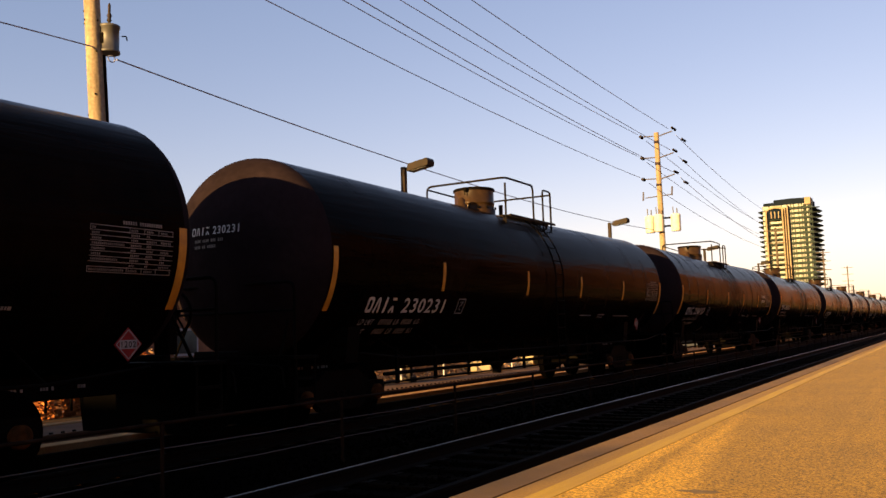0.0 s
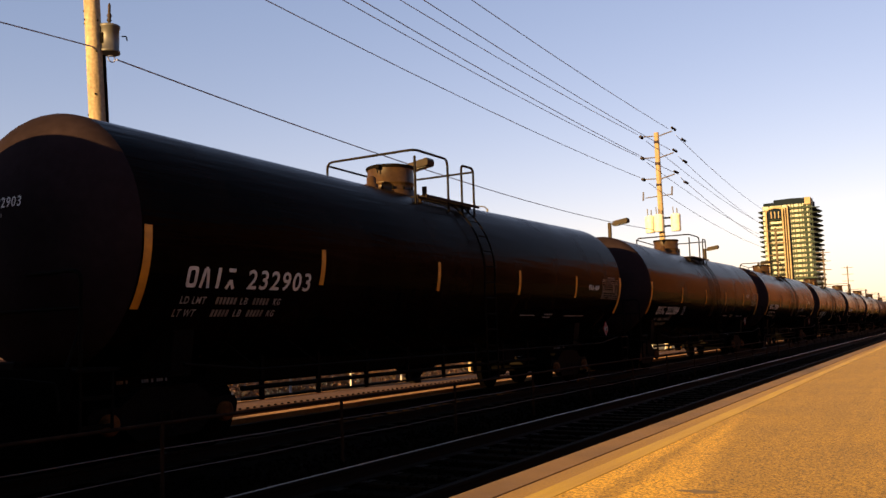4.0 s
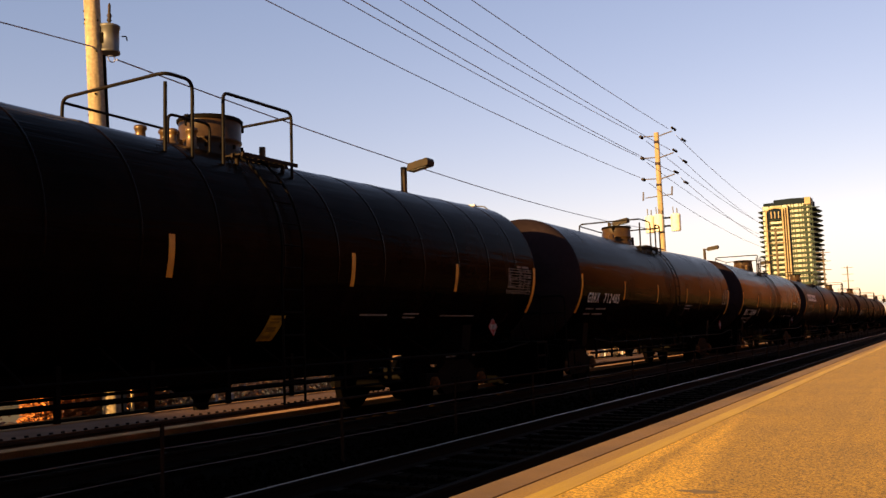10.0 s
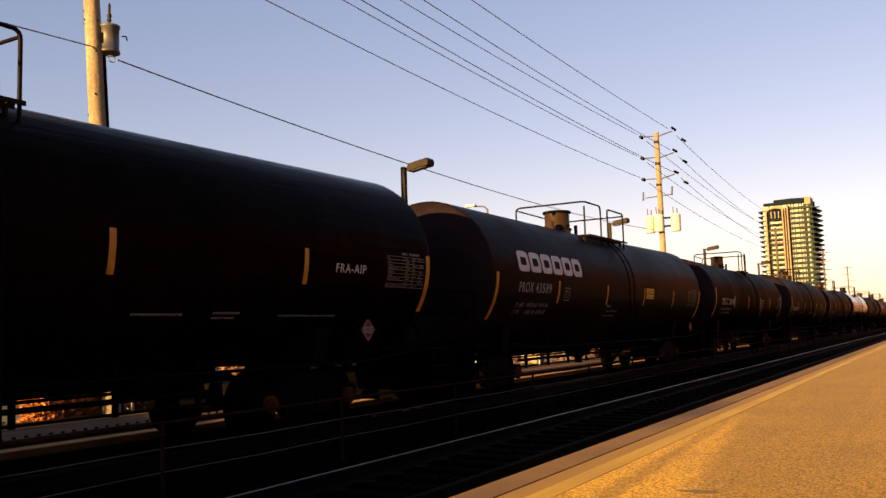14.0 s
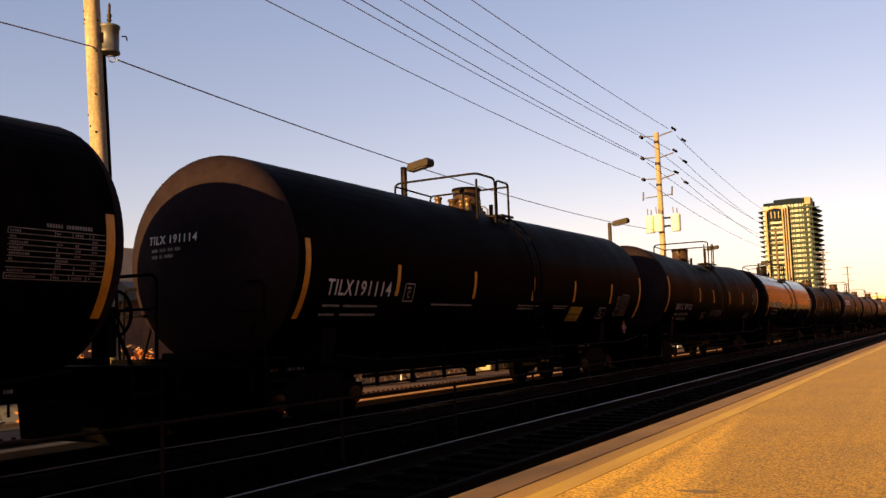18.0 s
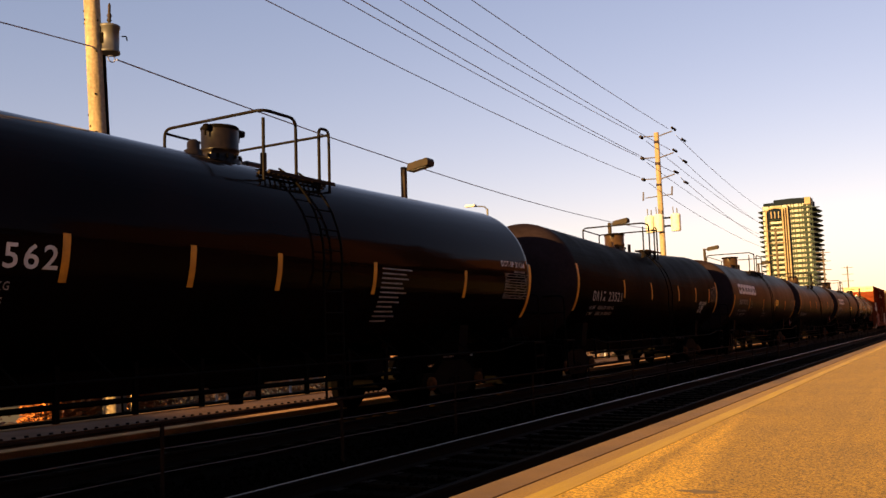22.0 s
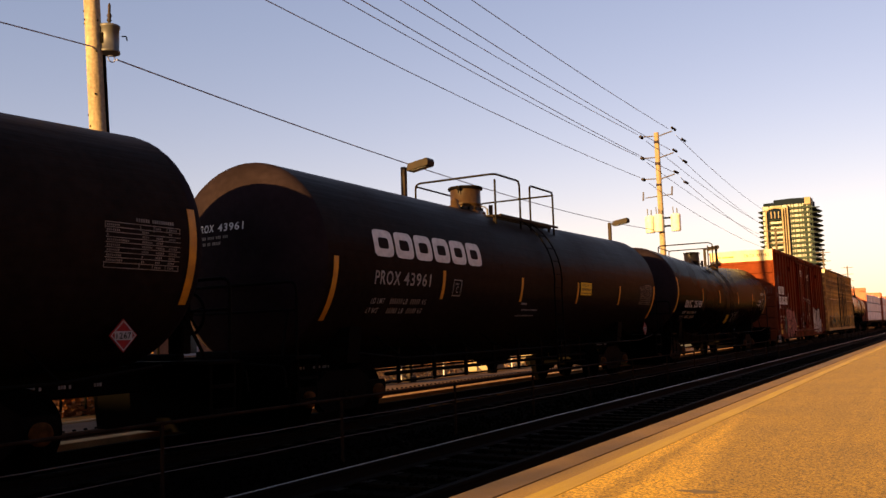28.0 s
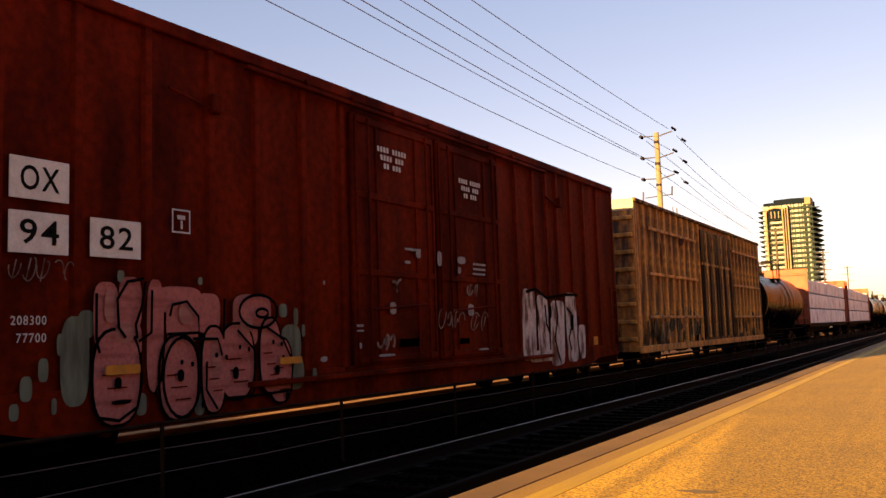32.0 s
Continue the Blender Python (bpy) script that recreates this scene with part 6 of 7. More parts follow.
def build_poles():
    near = empty("utility_pole", "pale wooden utility pole with a grey equipment box behind the train", "utility pole", "wooden poles along the railway")
    near.matrix_basis = pose(-15.0, 11.55, -0.3)
    part("shaft", Shape().rod((0.72, 0, 0), (-0.47, 0, 14.6), 0.185, 20, 0.145), M_WOOD, near)
    box = part("equipment_box", Shape().turn([(0, 0.19), (0.0, 0.215), (0.05, 0.215), (0.06, 0.195), (0.53, 0.195), (0.54, 0.215), (0.59, 0.212), (0.62, 0.1)], (0.25, 0.25, 7.67), "z", 20), M_GREYBOX, near, "grey round-edged transformer can")
    part("bushing", Shape().turn([(0, 0.035), (0.1, 0.03), (0.12, 0.055), (0.18, 0.03), (0.22, 0.055), (0.28, 0.03), (0.45, 0.03), (0.5, 0.012)], (0.24, 0.25, 8.26), "z", 10), M_INSUL, box, "dark ribbed bushing")
    part("tap_handle", Shape().pipe(bend([(0.42, 0.42, 8.05), (0.46, 0.50, 8.07), (0.47, 0.52, 7.98)], 0.03), 0.015, 6), M_STEEL, box)
    part("rating_plate", Shape().box((0.25, 0.045, 7.95), (0.10, 0.02, 0.22), 0.004), M_STEEL, box)
    rk = random.Random(3)
    for k in range(16):
        z_ = rk.uniform(4.5, 10.5)
        cx = 0.72 - 1.19 * z_ / 14.6
        a_ = rk.uniform(-2.2, 0.2)
        part("knot", shared(("knot",), lambda: Shape().turn([(-0.01, 0.012), (0.006, 0.024), (0.010, 0.008)], (0, 0, 0), "x", 8), M_STEEL), None, near,
             at=Matrix.Translation((cx + 0.17 * math.cos(a_), 0.17 * math.sin(a_), z_)) @ Matrix.Rotation(a_, 4, "Z"))
    part("bracket", Shape().box((0.10, 0.12, 7.9), (0.16, 0.2, 0.1)).box((0.10, 0.12, 8.1), (0.16, 0.2, 0.06)), M_STEEL, near)
    part("conduit", Shape().rod((0.82, 0.13, 0.2), (0.22, 0.13, 7.6), 0.045, 8), M_STEEL, near)
    far = empty("utility_pole", "wooden utility pole with crossarms, insulators and three transformers", "utility pole", "wooden poles along the railway")
    far.matrix_basis = pose(-15.0, 52.5, -0.3)
    part("shaft", Shape().rod((0.05, 0, 0), (0, 0, 13.55), 0.20, 16, 0.15), M_WOOD, far)
    for z in (13.4, 12.05, 10.72):
        arm = Shape().rod((0.05, 0, z - 0.1), (1.0, 0, z + 0.12), 0.04, 8).rod((-0.05, 0, z - 0.05), (-0.85, 0, z), 0.035, 8)
        part("crossarm", arm, M_ARM, far, "slender grey bracket arm")
        part("insulator", Shape().turn([(k * 0.06, 0.05 + 0.05 * (k % 2)) for k in range(9)], (-0.95, -0.25, z), "y", 10), M_INSUL, far, "dark ribbed insulator")
        part("insulator", Shape().turn([(k * 0.12, 0.04 + 0.04 * (k % 2)) for k in range(9)], (1.2, -0.9, z + 0.15), "y", 10), M_INSUL, far, "dark ribbed insulator")
        part("insulator", Shape().turn([(k * 0.12, 0.04 + 0.04 * (k % 2)) for k in range(9)], (1.3, 0.9, z - 0.25), "y", 10), M_INSUL, far, "dark ribbed insulator")
        part("insulator", Shape().turn([(-0.12, 0.05), (-0.06, 0.16), (0.06, 0.16), (0.12, 0.05)], (0, -0.05, z - 0.45), "y", 12), M_INSUL, far, "dark clamp insulator")
    for x, y in ((-0.66, -0.1), (-0.02, -0.42), (0.9, 0.0)):
        tr = part("transformer", Shape().turn([(0, 0.26), (0.04, 0.29), (0.95, 0.29), (0.99, 0.31), (1.03, 0.27), (1.08, 0.1)], (x, y, 7.35), "z", 18), M_TRANSFORMER, far, "pale cylindrical transformer")
        part("bushing", Shape().rod((x + 0.1, y, 8.4), (x + 0.1, y, 8.75), 0.035, 8).rod((x - 0.12, y, 8.4), (x - 0.14, y, 8.85), 0.03, 8), M_GREYBOX, tr)
    part("transformer_frame", Shape().box((0.1, 0, 7.7), (1.5, 0.1, 0.1)).box((0.1, 0, 8.2), (1.5, 0.1, 0.1)), M_STEEL, far)
    part("cutout", Shape().rod((-1.05, 0, 9.4), (-1.0, 0, 9.95), 0.05, 8).rod((0.75, 0, 9.55), (0.8, 0, 10.1), 0.05, 8).rod((-0.9, 0, 9.55), (0.7, 0, 9.62), 0.03, 6), M_ARM, far, "grey fuse cutouts")
    for y, h, x in ((96, 11.5, -15.4), (140, 12, -16), (185, 12, -17)):
        p = empty("utility_pole", "distant wooden utility pole with crossarms", "utility pole", "wooden poles along the railway")
        p.matrix_basis = pose(x, y, -0.3)
        part("shaft", Shape().rod((0, 0, 0), (0, 0, h), 0.14, 10, 0.10), M_POLESHADED, p)
        for z in (h - 0.3, h - 1.6, h - 2.9):
            part("crossarm", Shape().box((0, 0, z), (2.0, 0.09, 0.09)), M_POLESHADED, p)


def sag(a, b, drop, n=18):
    a, b = Vector(a), Vector(b)
    return [a.lerp(b, k / n) - Vector((0, 0, drop * 4 * (k / n) * (1 - k / n))) for k in range(n + 1)]


def build_wires():
    def wire(points, r, label="dark overhead wire between the poles"):
        tagged(part("overhead_wire", Shape().pipe(points, r, 6), M_WIRE), label, "wire", "overhead wires")
    for xn, zn, xf, zf, zb in WIRES:
        wire(sag((xn, 11.5, zn), (xf, 51.6, zf), 0.3), 0.016)
        wire(sag((xf, 53.3, zf - 0.1), (-17.1 if xf < -15 else -16.2, 96, zb), 0.35), 0.016)
    wire(sag((-14.65, 11.9, 7.25), (-15.3, 52.4, 7.2), 0.50), 0.017, "dark cable from the pole's box to the next pole")
    wire(sag((-14.80, 11.5, 7.43), (-15.3, -25, 8.3), 0.57), 0.014)
    wire([(-14.62, 11.75 + 0.18 * math.sin(k * 0.6) * 0.5, 7.22 + 0.07 * math.cos(k * 0.6)) for k in range(11)], 0.012, "small loop of cable under the box")


WIRES = ((-16.2, 13.62, -15.9, 13.1, 12.0), (-16.15, 12.49, -15.95, 11.75, 10.7), (-16.14, 11.18, -15.9, 10.42, 9.4),
         (-14.66, 14.19, -14.0, 13.2, 13.0), (-14.6, 13.0, -13.95, 11.88, 11.3), (-14.54, 11.7, -13.9, 10.55, 9.7))


def build_lamps():
    first = None
    for y in (20.3, 37.3, 54.6, 72.0):
        m = pose(-13.0, y, 0.0)
        if first is None:
            first = empty("platform_lamp", "bronze platform lamp with a box head on a square post", "street lamp", "lamps of the far platform", m)
            part("post", Shape().box((0, 0, 3.0), (0.14, 0.14, 6.05), 0.015).box((0, 0, 0.1), (0.3, 0.3, 0.2), 0.02), M_LAMP, first)
            part("arm", Shape().box((0.16, 0.05, 5.98), (0.3, 0.06, 0.06)), M_LAMP, first)
            head = part("head", Shape().prism([(-0.05, 5.90), (0.62, 6.00), (0.64, 6.12), (0.60, 6.20), (-0.02, 6.10)], "y", -0.16, 0.20), M_LAMP, first, "flat bronze lamp head", at=pose(0.22, 0.05, -0.02))
            part("lens", Shape().prism([(0.04, 5.895), (0.54, 5.97), (0.54, 5.985), (0.04, 5.91)], "y", -0.1, 0.14), M_GREYBOX, head, "frosted lens")
        else:
            copy_thing(first, m)
    for y, x in ((39.0, -20.0),):
        tall = empty("street_lamp", "pale thin street lamp with a short arm", "street lamp", "", pose(x, y, 0))
        part("post", Shape().rod((0, 0, -0.4), (0, 0, 7.55), 0.07, 10, 0.05), M_GREYBOX, tall)
        part("arm", Shape().pipe(bend([(0, 0, 7.5), (-0.1, -0.1, 7.66), (-0.9, -0.5, 7.72)], 0.1), 0.035), M_GREYBOX, tall)
        part("head", Shape().box((-0.75, -0.4, 7.72), (0.6, 0.25, 0.12), 0.04), M_TRANSFORMER, tall)


build_poles()
build_wires()
build_lamps()


# ---- far side of the railway ----
M_GLASS = material("green_tinted_glass", (0.066, 0.094, 0.084), 0.4, second=(0.010, 0.019, 0.019), scale=0.55, low=0.40, high=0.60, detail=3, specular=0.3)
M_CONCRETE = material("cream_concrete", (0.235, 0.18, 0.12), 0.8, second=(0.18, 0.135, 0.09), scale=0.3, specular=0.1)
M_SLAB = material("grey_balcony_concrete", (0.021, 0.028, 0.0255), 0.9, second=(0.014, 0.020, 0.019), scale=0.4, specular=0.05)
M_BALGLASS = material("dark_green_balcony_glass", (0.020, 0.034, 0.028), 0.7, second=(0.011, 0.019, 0.016), scale=0.5, specular=0.1)
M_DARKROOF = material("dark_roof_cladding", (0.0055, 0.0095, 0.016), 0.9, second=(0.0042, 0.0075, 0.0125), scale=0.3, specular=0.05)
M_BRICK = material("warm_brick", (0.24, 0.082, 0.032), 0.85, second=(0.16, 0.055, 0.022), scale=1.5, fleck=0.2, fleck_scale=9)
M_OFFSCREEN = material("dull_offscreen_brick", (0.175, 0.052, 0.020), 0.85, second=(0.09, 0.030, 0.014), scale=0.12, low=0.3, high=0.7, fleck=0.4, fleck_scale=0.5)
M_HOUSE = material("cream_house_siding", (0.20, 0.15, 0.092), 0.7, second=(0.17, 0.125, 0.075), scale=0.5)
M_SHINGLE = material("brown_shingles", (0.096, 0.06, 0.045), 0.85, second=(0.066, 0.045, 0.033), scale=2)
M_POSTWHITE = material("white_post_paint", (0.30, 0.285, 0.30), 0.5, second=(0.23, 0.22, 0.23), scale=5)
M_CABINET = material("grey_green_cabinet_paint", (0.16, 0.155, 0.12), 0.6, second=(0.12, 0.115, 0.09), scale=4)
M_CREAM = material("cream_post_paint", (0.42, 0.30, 0.15), 0.6, second=(0.32, 0.22, 0.11), scale=6)
M_BRUSH = material("dull_brown_brush", (0.30, 0.165, 0.10), 0.9, second=(0.18, 0.10, 0.062), scale=2.5, specular=0.03)
# sunlit copy of the dull leaf: the sun's orange is in its colour
M_SUNLITLEAF = material("sunlit_orange_leaf", (0.48, 0.17, 0.06), 0.8, second=(0.28, 0.095, 0.034), scale=3, specular=0.03)
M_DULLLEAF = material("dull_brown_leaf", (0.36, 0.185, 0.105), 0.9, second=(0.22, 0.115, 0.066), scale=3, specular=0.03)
M_BARK = material("bare_twig_bark", (0.06, 0.042, 0.03), 0.9, second=(0.042, 0.03, 0.024), scale=3)


def build_tower():
    tower = empty("apartment_tower", "tall glass apartment tower with cream columns and dark balconies", "tower")
    tower.matrix_basis = pose(-76.6, 525, -0.8) @ Matrix.Scale(1.18, 4)
    H, floors = 58.3, 24
    part("core", Shape().box((-1.3, 13, H / 2), (21.6, 24, H), 0.2), M_GLASS, tower, "green-tinted glass walls")
    fh = H / floors
    # slabs: a straight front, a bowed bay between the columns, pointed balconies at both sides
    bay = [(-9.4 + 7.0 * k / 8, -0.2 - 1.3 * math.sin(math.pi * k / 8)) for k in range(9)]
    edge = [(-14.6, 3.0), (-11.2, 0.2)] + bay + [(-0.6, 0.3), (10.6, 0.3), (13.9, 1.6), (11.3, 4.0), (12.9, 20), (11, 25.5), (-13, 25.5), (-14.2, 22)]
    for f in range(1, floors):
        z = f * fh
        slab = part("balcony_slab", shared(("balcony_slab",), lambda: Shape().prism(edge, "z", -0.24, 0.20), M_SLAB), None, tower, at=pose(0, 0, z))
        part("balustrade", shared(("balustrade",), lambda: Shape().box((5.4, 0.42, 0.55), (10.6, 0.08, 0.7)), M_BALGLASS), None, slab)
        if f < floors - 3:
            part("balustrade", shared(("balustrade_bay",), lambda: Shape().prism(bay + [(x, y + 0.12) for x, y in bay[::-1]], "z", 0.2, 0.6), M_BALGLASS), None, slab)
        part("balustrade", shared(("balustrade_side",), lambda: Shape().box((11.0, 10, 0.5), (0.08, 13, 0.6)), M_BALGLASS), None, slab)
    for x, w, z1 in ((-10.1, 0.75, H - 2.5), (-2.5, 0.7, H - 1.6), (-1.3, 0.45, H - 1.6), (-0.2, 0.6, H - 0.6)):
        part("column", Shape().box((x, -0.9, z1 / 2), (w, 2.4, z1), 0.1), M_CONCRETE, tower, "cream concrete column")
    arch = [(-10.5, H - 4.6), (-10.2, H - 2.4), (-8.6, H - 1.2), (-6.0, H - 0.7), (-3.4, H - 1.0), (-1.5, H - 1.6), (-1.5, H - 2.6), (-3.6, H - 2.1), (-6.0, H - 1.6), (-8.4, H - 2.1), (-9.6, H - 2.9), (-9.75, H - 4.6)]
    part("column", Shape().prism(arch, "y", -2.0, 0.3), M_CONCRETE, tower, "cream concrete arch between the columns")
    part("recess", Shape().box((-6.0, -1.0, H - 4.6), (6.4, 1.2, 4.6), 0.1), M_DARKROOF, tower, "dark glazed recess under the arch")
    for x in (-7.7, -6.0, -4.3):
        part("recess_post", shared(("recess_post",), lambda: Shape().box((0, -1.66, H - 4.9), (0.42, 0.2, 3.4)), M_CONCRETE), None, tower, at=pose(x, 0, 0))
    for x in (-8.9, -3.2, 1.2, 2.4, 4.6, 6.0, 9.0, 10.4):
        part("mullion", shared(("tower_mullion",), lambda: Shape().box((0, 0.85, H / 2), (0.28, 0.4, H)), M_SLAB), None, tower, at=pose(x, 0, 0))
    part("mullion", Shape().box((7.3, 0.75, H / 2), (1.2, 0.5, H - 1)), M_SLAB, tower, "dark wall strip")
    part("mechanical_storey", Shape().prism([(-11.6, H), (9.4, H), (9.4, H + 2.6), (1.2, H + 2.9), (-6.6, H + 2.7), (-6.8, H + 1.6), (-11.6, H + 1.4)], "y", 1.5, 22), M_DARKROOF, tower, "dark roof storey")
    part("roof_fin", Shape().box((8.9, 4, H + 0.9), (2.6, 9, 3.4), 0.1), M_CONCRETE, tower, "cream roof fin")
    part("roof_fin", Shape().box((12.2, 4, 6.0), (1.4, 8, 12.0), 0.1), M_CONCRETE, tower, "cream end wall of the lower storeys")


def build_far_side():
    # white posts with a pipe rail behind the far platform
    rail = empty("platform_railing", "white posts with a dark rail behind the far platform", "railing")
    post = right(Shape().box((0, 0, 0.55), (0.055, 0.055, 1.1), 0.01).mesh("post", M_POSTWHITE))
    for k in range(16):
        part("post", post, None, rail, at=pose(-14.0, 14.05 + 2.46 * k, 0.0))
    for z in (0.45, 1.0):
        part("rail", Shape().rod((-14.0, 13.9, z), (-14.0, 52, z), 0.025, 6), M_STEEL, rail)
    # dry brush on the bank, and a dull hedge behind it
    hedge = Shape()
    rn = random.Random(21)

    def leaf(sh, x, y, z, q):
        a_, t_ = rn.uniform(0, 6.3), rn.uniform(-0.9, 0.9)
        u = Vector((math.cos(a_), math.sin(a_), 0.4 * t_)) * q
        w_ = Vector((-math.sin(a_) * 0.4, math.cos(a_) * 0.4, t_)).normalized() * q * rn.uniform(0.5, 1.0)
        c = Vector((x, y, z))
        sh.add([c - u, c - w_ * 0.6, c + u, c + w_ * 0.6], [(0, 1, 2, 3)])
    for k in range(14000):
        y = rn.uniform(-6, 52)
        top = 1.15 + 0.5 * math.sin(y * 0.7) + 0.3 * math.sin(y * 2.3 + 1)
        leaf(hedge, -16.6 + rn.uniform(-0.7, 0.7), y, -0.35 + (top + 0.35) * rn.random() ** 1.2, rn.uniform(0.04, 0.10))
    tagged(part("hedge", hedge.mesh("hedge", M_BRUSH), M_BRUSH), "dull brown leafless hedge along the railway", "hedge", kind="stuff")
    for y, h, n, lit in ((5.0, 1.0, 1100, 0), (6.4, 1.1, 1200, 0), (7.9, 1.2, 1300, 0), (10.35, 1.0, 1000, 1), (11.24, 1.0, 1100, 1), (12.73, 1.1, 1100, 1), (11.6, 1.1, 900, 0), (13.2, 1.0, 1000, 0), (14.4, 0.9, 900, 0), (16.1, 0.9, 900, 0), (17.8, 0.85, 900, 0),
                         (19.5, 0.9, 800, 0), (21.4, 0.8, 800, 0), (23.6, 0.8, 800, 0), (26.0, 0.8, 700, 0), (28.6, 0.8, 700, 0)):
        bush = empty("dry_shrub", "dry shrub with the evening sun put into its leaf colour" if lit else "dull brown dry shrub behind the white posts", "shrub", "shrubs behind the far platform", pose((-14.85 if lit else -17.6 if y < 9 else -15.5) + rn.uniform(-0.05, 0.05), y, -0.35 if lit else -0.4))
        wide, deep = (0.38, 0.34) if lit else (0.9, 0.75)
        stems, crown = Shape(), Shape()
        for k in range(14):
            a_ = rn.uniform(0, 6.3)
            stems.rod((0, 0, 0), (deep * 0.9 * math.cos(a_), wide * 0.9 * math.sin(a_), h * rn.uniform(0.6, 1.1)), 0.014, 4, 0.006)
        for k in range(n * 5 // 2):
            a_, q = rn.uniform(0, 6.3), rn.random() ** 0.5
            leaf(crown, deep * q * math.cos(a_), wide * q * math.sin(a_), 0.03 + (h + 0.3) * rn.random() * (1.1 - 0.35 * q * q), rn.uniform(0.035, 0.07))
        part("stem", stems.mesh("stem", M_BARK), M_BARK, bush)
        part("crown", crown.mesh("crown", M_SUNLITLEAF if lit else M_DULLLEAF), None, bush, "dry leaves coloured orange as if sunlit" if lit else "dull brown dry leaves")
    cabinet = empty("utility_cabinet", "pale grey-green metal utility cabinet among the dry shrubs", "cabinet", "", pose(-14.85, 11.98, -0.38))
    part("body", Shape().box((0, 0, 0.75), (0.34, 0.50, 1.36), 0.02), M_CABINET, cabinet)
    part("plinth", Shape().box((0, 0, 0.03), (0.38, 0.54, 0.08), 0.01), M_FARSLAB, cabinet)
    part("door", Shape().box((0.177, 0, 0.75), (0.014, 0.44, 1.24), 0.004), M_CABINET, cabinet)
    stake = empty("marker_post", "short cream marker post beside the utility cabinet", "post", "", pose(-14.1, 11.86, 0.0))
    part("shaft", Shape().box((0, 0, 0.5), (0.06, 0.075, 1.0), 0.008), M_CREAM, stake)
    part("cap", Shape().box((0, 0, 1.02), (0.075, 0.09, 0.05), 0.01), M_CREAM, stake)
    case = empty("junction_box", "small white junction box on the ground behind the platform", "box", "", pose(-14.1, 14.55, 0.0))
    part("body", Shape().box((0, 0, 0.07), (0.12, 0.13, 0.13), 0.01), M_POSTWHITE, case)
    part("lid", Shape().box((0, 0, 0.145), (0.14, 0.15, 0.02), 0.006), M_POSTWHITE, case)
    for x, y, w, h in ((-13.6, 26.0, 0.9, 0.35), (-14.4, 31.5, 0.7, 0.5)):
        block = empty("planter", "low pale concrete planter on the far platform", "planter", "planters of the far platform", pose(x, y, 0.04))
        part("box", Shape().box((0, 0, h / 2), (w, w, h), 0.03), M_HOUSE, block)
        part("soil", Shape().box((0, 0, h), (w - 0.14, w - 0.14, 0.04), 0.01), M_BARK, block)
    rnd = random.Random(9)
    for x, y, w, d, h in ((-30, 16, 9, 8, 3.4), (-34, 30, 10, 9, 3.6), (-32, 46, 9, 9, 3.4), (-40, 5, 10, 9, 3.5), (-36, 64, 11, 10, 4.0), (-30, 88, 12, 14, 4.5)):
        house = empty("house", "small brick house with a brown gabled roof beyond the railway", "house", "houses beyond the railway", pose(x, y, -0.4, 0, 0, rnd.uniform(-8, 8)))
        part("wall", Shape().box((0, 0, h / 2), (w, d, h), 0.03), rnd.choice((M_BRICK, M_BRICK, M_HOUSE)), house)
        part("roof", Shape().prism([(-w / 2 - 0.4, h - 0.1), (w / 2 + 0.4, h - 0.1), (w / 2 + 0.4, h + 0.05), (0, h + w * 0.27), (-w / 2 - 0.4, h + 0.05)], "y", -d / 2 - 0.4, d / 2 + 0.4), M_SHINGLE, house)
        for side in (-1, 1):
            win = part("window", Shape().box((w / 2 + 0.01, side * d * 0.25, 1.7), (0.06, 1.3, 1.2)), M_POSTWHITE, house)
            part("pane", Shape().box((w / 2 + 0.03, side * d * 0.25, 1.7), (0.05, 1.1, 1.0)), M_GLASS, win)
        win = part("window", Shape().box((0, -d / 2 - 0.01, 1.7), (1.5, 0.06, 1.2)), M_POSTWHITE, house)
        part("pane", Shape().box((0, -d / 2 - 0.03, 1.7), (1.3, 0.05, 1.0)), M_GLASS, win)


def bare_tree(x, y, h, seed):
    rnd = random.Random(seed)
    tree = empty("bare_tree", "bare leafless tree beyond the railway", "tree", "trees beyond the railway", pose(x, y, -0.4))
    trunk, crown = Shape(), Shape()

    def grow(p, d, ln, r, depth):
        q = p + d * ln
        (trunk if depth < 2 else crown).rod(p, q, r, 6 if depth < 2 else 4, r * 0.7, caps=False)
        if depth > 5:
            return
        for _ in range(3 if depth else 4):
            e = (d + Vector((rnd.uniform(-1, 1), rnd.uniform(-1, 1), rnd.uniform(-0.2, 0.7))) * 0.75).normalized()
            grow(p + d * ln * rnd.uniform(0.55, 1.0), e, ln * rnd.uniform(0.55, 0.8), r * 0.6, depth + 1)
    grow(Vector((0, 0, 0)), Vector((0, 0, 1)), h * 0.3, h * 0.02, 0)
    part("trunk", trunk.mesh("trunk", M_BARK), M_BARK, tree)
    part("crown", crown.mesh("crown", M_BARK), M_BARK, tree, "fine bare twigs")


build_tower()
build_far_side()
for x, y, h, s in ((-26, 6.5, 7.0, 1), (-40, 24, 9, 2), (-33, 38, 8, 3), (-38, 55, 9, 4), (-42, 14, 8, 5)):
    bare_tree(x, y, h, s)


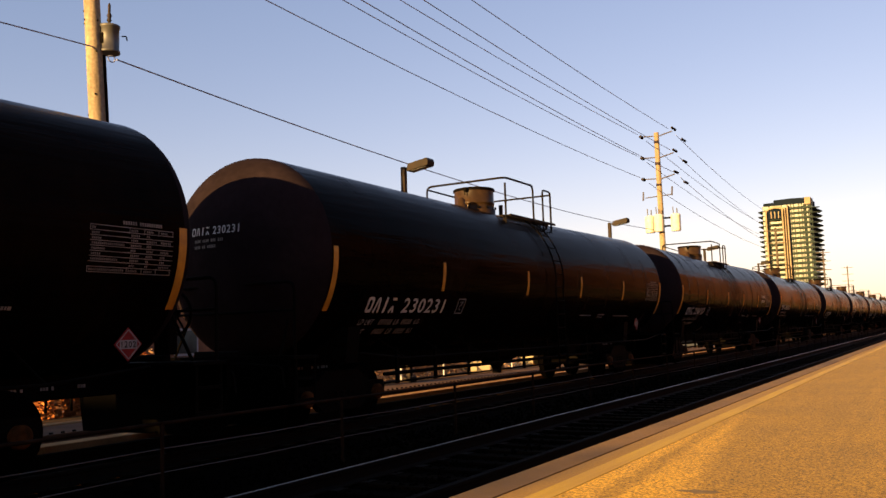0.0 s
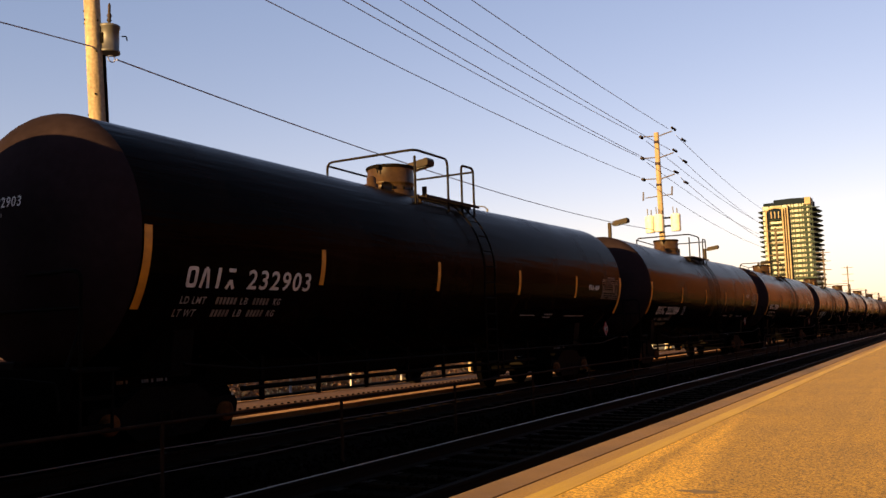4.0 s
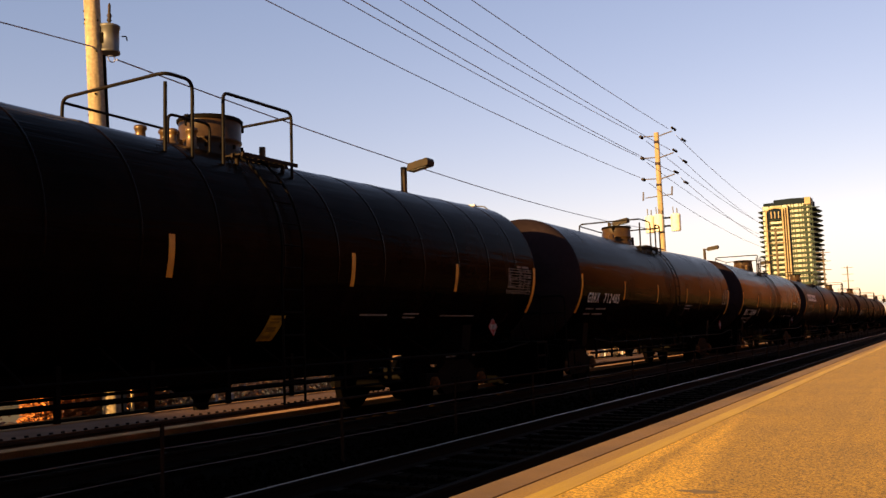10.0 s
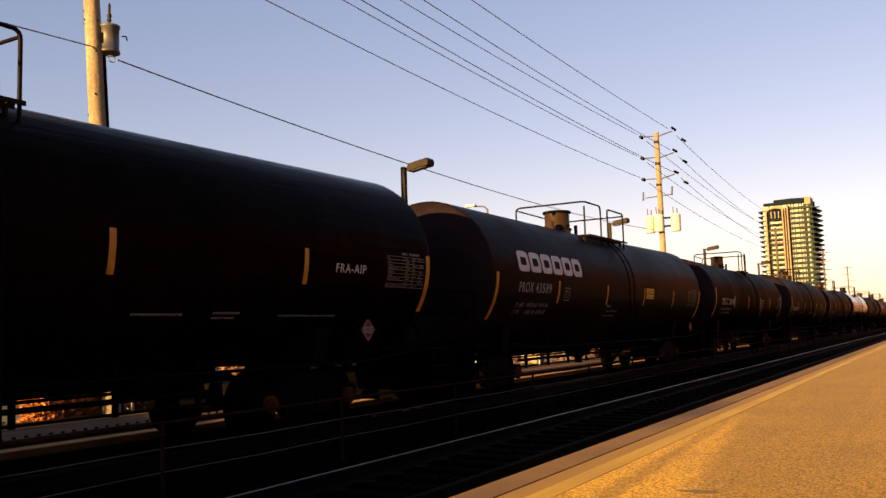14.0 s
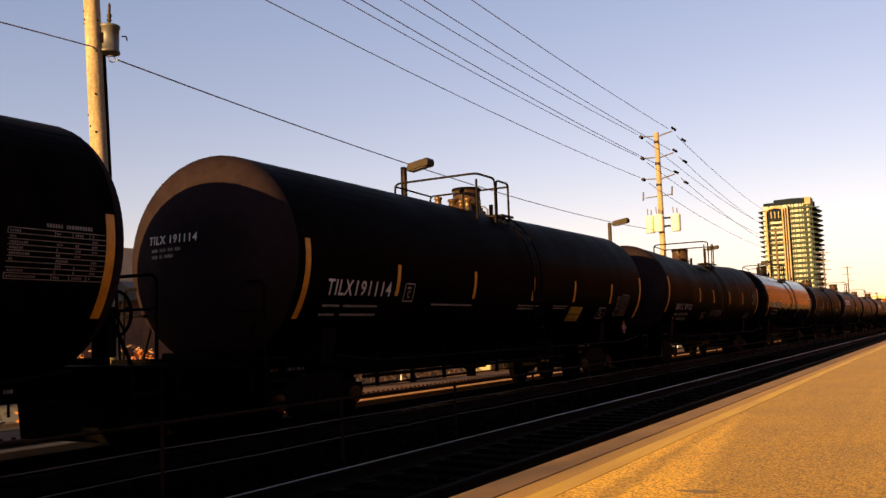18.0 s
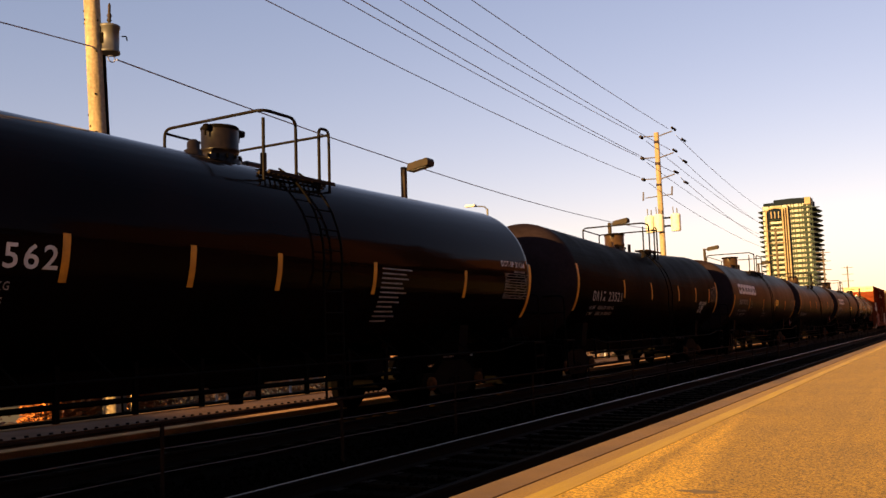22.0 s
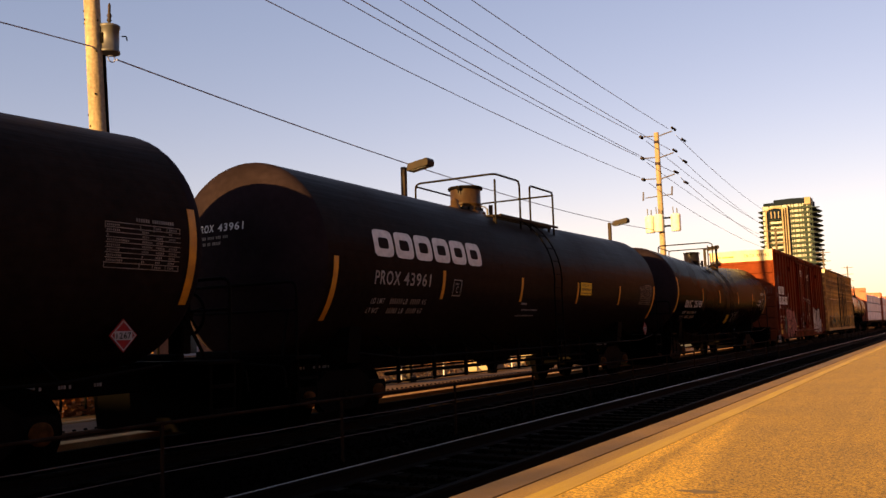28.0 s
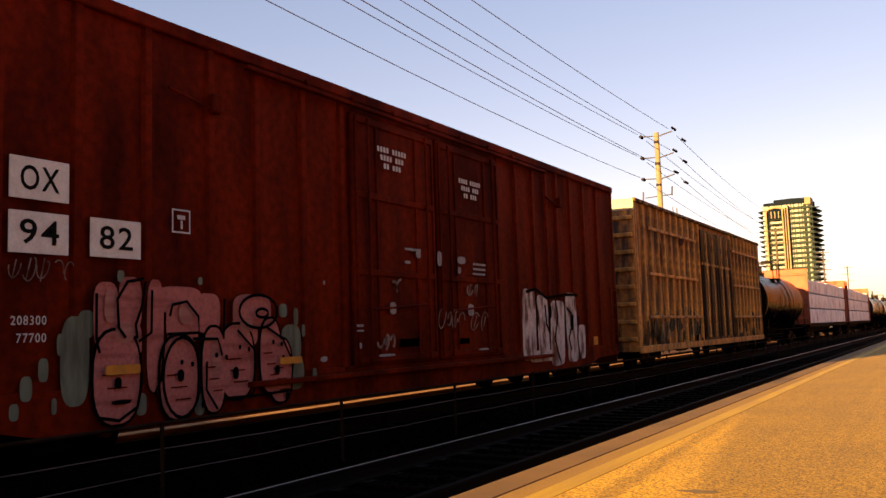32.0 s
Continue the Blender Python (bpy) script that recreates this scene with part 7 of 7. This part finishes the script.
# ---- unseen blocks behind the camera and right of the view ----
def build_reflected_blocks():
    # added out of view, a low brown wall for the tanks to mirror
    st = empty("station_building", "unseen low brick building added for the tanks to reflect", "building", "", pose(16.0, 10, 0.2))
    part("wall", Shape().box((0, 0, 2.3), (8, 90, 4.6), 0.03), M_BRICK, st)
    part("roof", Shape().box((-0.4, 0, 4.75), (10, 92, 0.3), 0.03), M_DARKROOF, st)
    # more added blocks out of view, whose warm brick tints the tanks' reflections
    for x, y, w, d, h in ((52, 75, 50, 14, 30), (46, 150, 56, 16, 34), (40, 230, 60, 18, 42), (48, 330, 80, 18, 52)):
        block = empty("town_block", "plain unseen brick block added for the tanks to reflect", "building", "town blocks beyond the platform", pose(x, y, -0.4))
        part("wall", Shape().box((0, 0, h / 2), (w, d, h), 0.1), M_OFFSCREEN, block)
        part("roof", Shape().box((0, 0, h + 0.2), (w + 1, d + 1, 0.4), 0.1), M_DARKROOF, block)


build_reflected_blocks()


def build_back_blocks():
    """Plain unseen blocks, added behind the platform and beyond the far track."""
    # added to keep the sky's glow off the train's near side
    a = empty("town_block", "plain unseen block added to hold off the sky's glow", "building", "", pose(50, -58, -0.4))
    part("wall", Shape().box((0, 0, 12), (88, 24, 24), 0.1), M_OFFSCREEN, a)
    part("roof", Shape().box((0, 0, 24.2), (89, 25, 0.4), 0.1), M_DARKROOF, a)
    # added to cast the shade that lies on the far platform
    b = empty("station_shed", "plain unseen block added to shade the far platform", "building", "", pose(-17.7, -31, -0.4))
    part("wall", Shape().box((0, 0, 2.9), (4.2, 18, 5.8), 0.05), M_BRICK, b)
    part("roof", Shape().box((0, 0, 5.88), (4.4, 18.2, 0.16), 0.05), M_DARKROOF, b)


build_back_blocks()


def motions():
    walk(cam, [(0.0, STAND), (32.0, STAND)], exposures=[(0.0, EXPOSURE, 7500, 23), (9.0, EXPOSURE, 7750, 24.5), (17.0, EXPOSURE, 8000, 26), (25.0, EXPOSURE, 8250, 27), (31.0, EXPOSURE, 8250, 26.5), (32.0, EXPOSURE + 0.27, 8250, 26)])
    for car, place in CARS:
        walk(car, [(t, pose(TRAIN_X, place - travelled(t), 0)) for t in range(33)])
    # the wheels roll at the train's pace; all of them turn alike
    first = WHEELS[0]
    for wheel, y in zip(first, (-0.89, 0.89)):
        rows = [(k / 15, Matrix.Translation((0, y, 0.457)) @ Matrix.Rotation(travelled(k / 15) / 0.457, 4, "X")) for k in range(481)]
        walk(wheel, rows)
    for pair in WHEELS[1:]:
        for wheel, lead in zip(pair, first):
            wheel.rotation_mode = "QUATERNION"
            keys = wheel.animation_data_create()
            keys.action = lead.animation_data.action
            keys.action_slot = lead.animation_data.action_slot


motions()
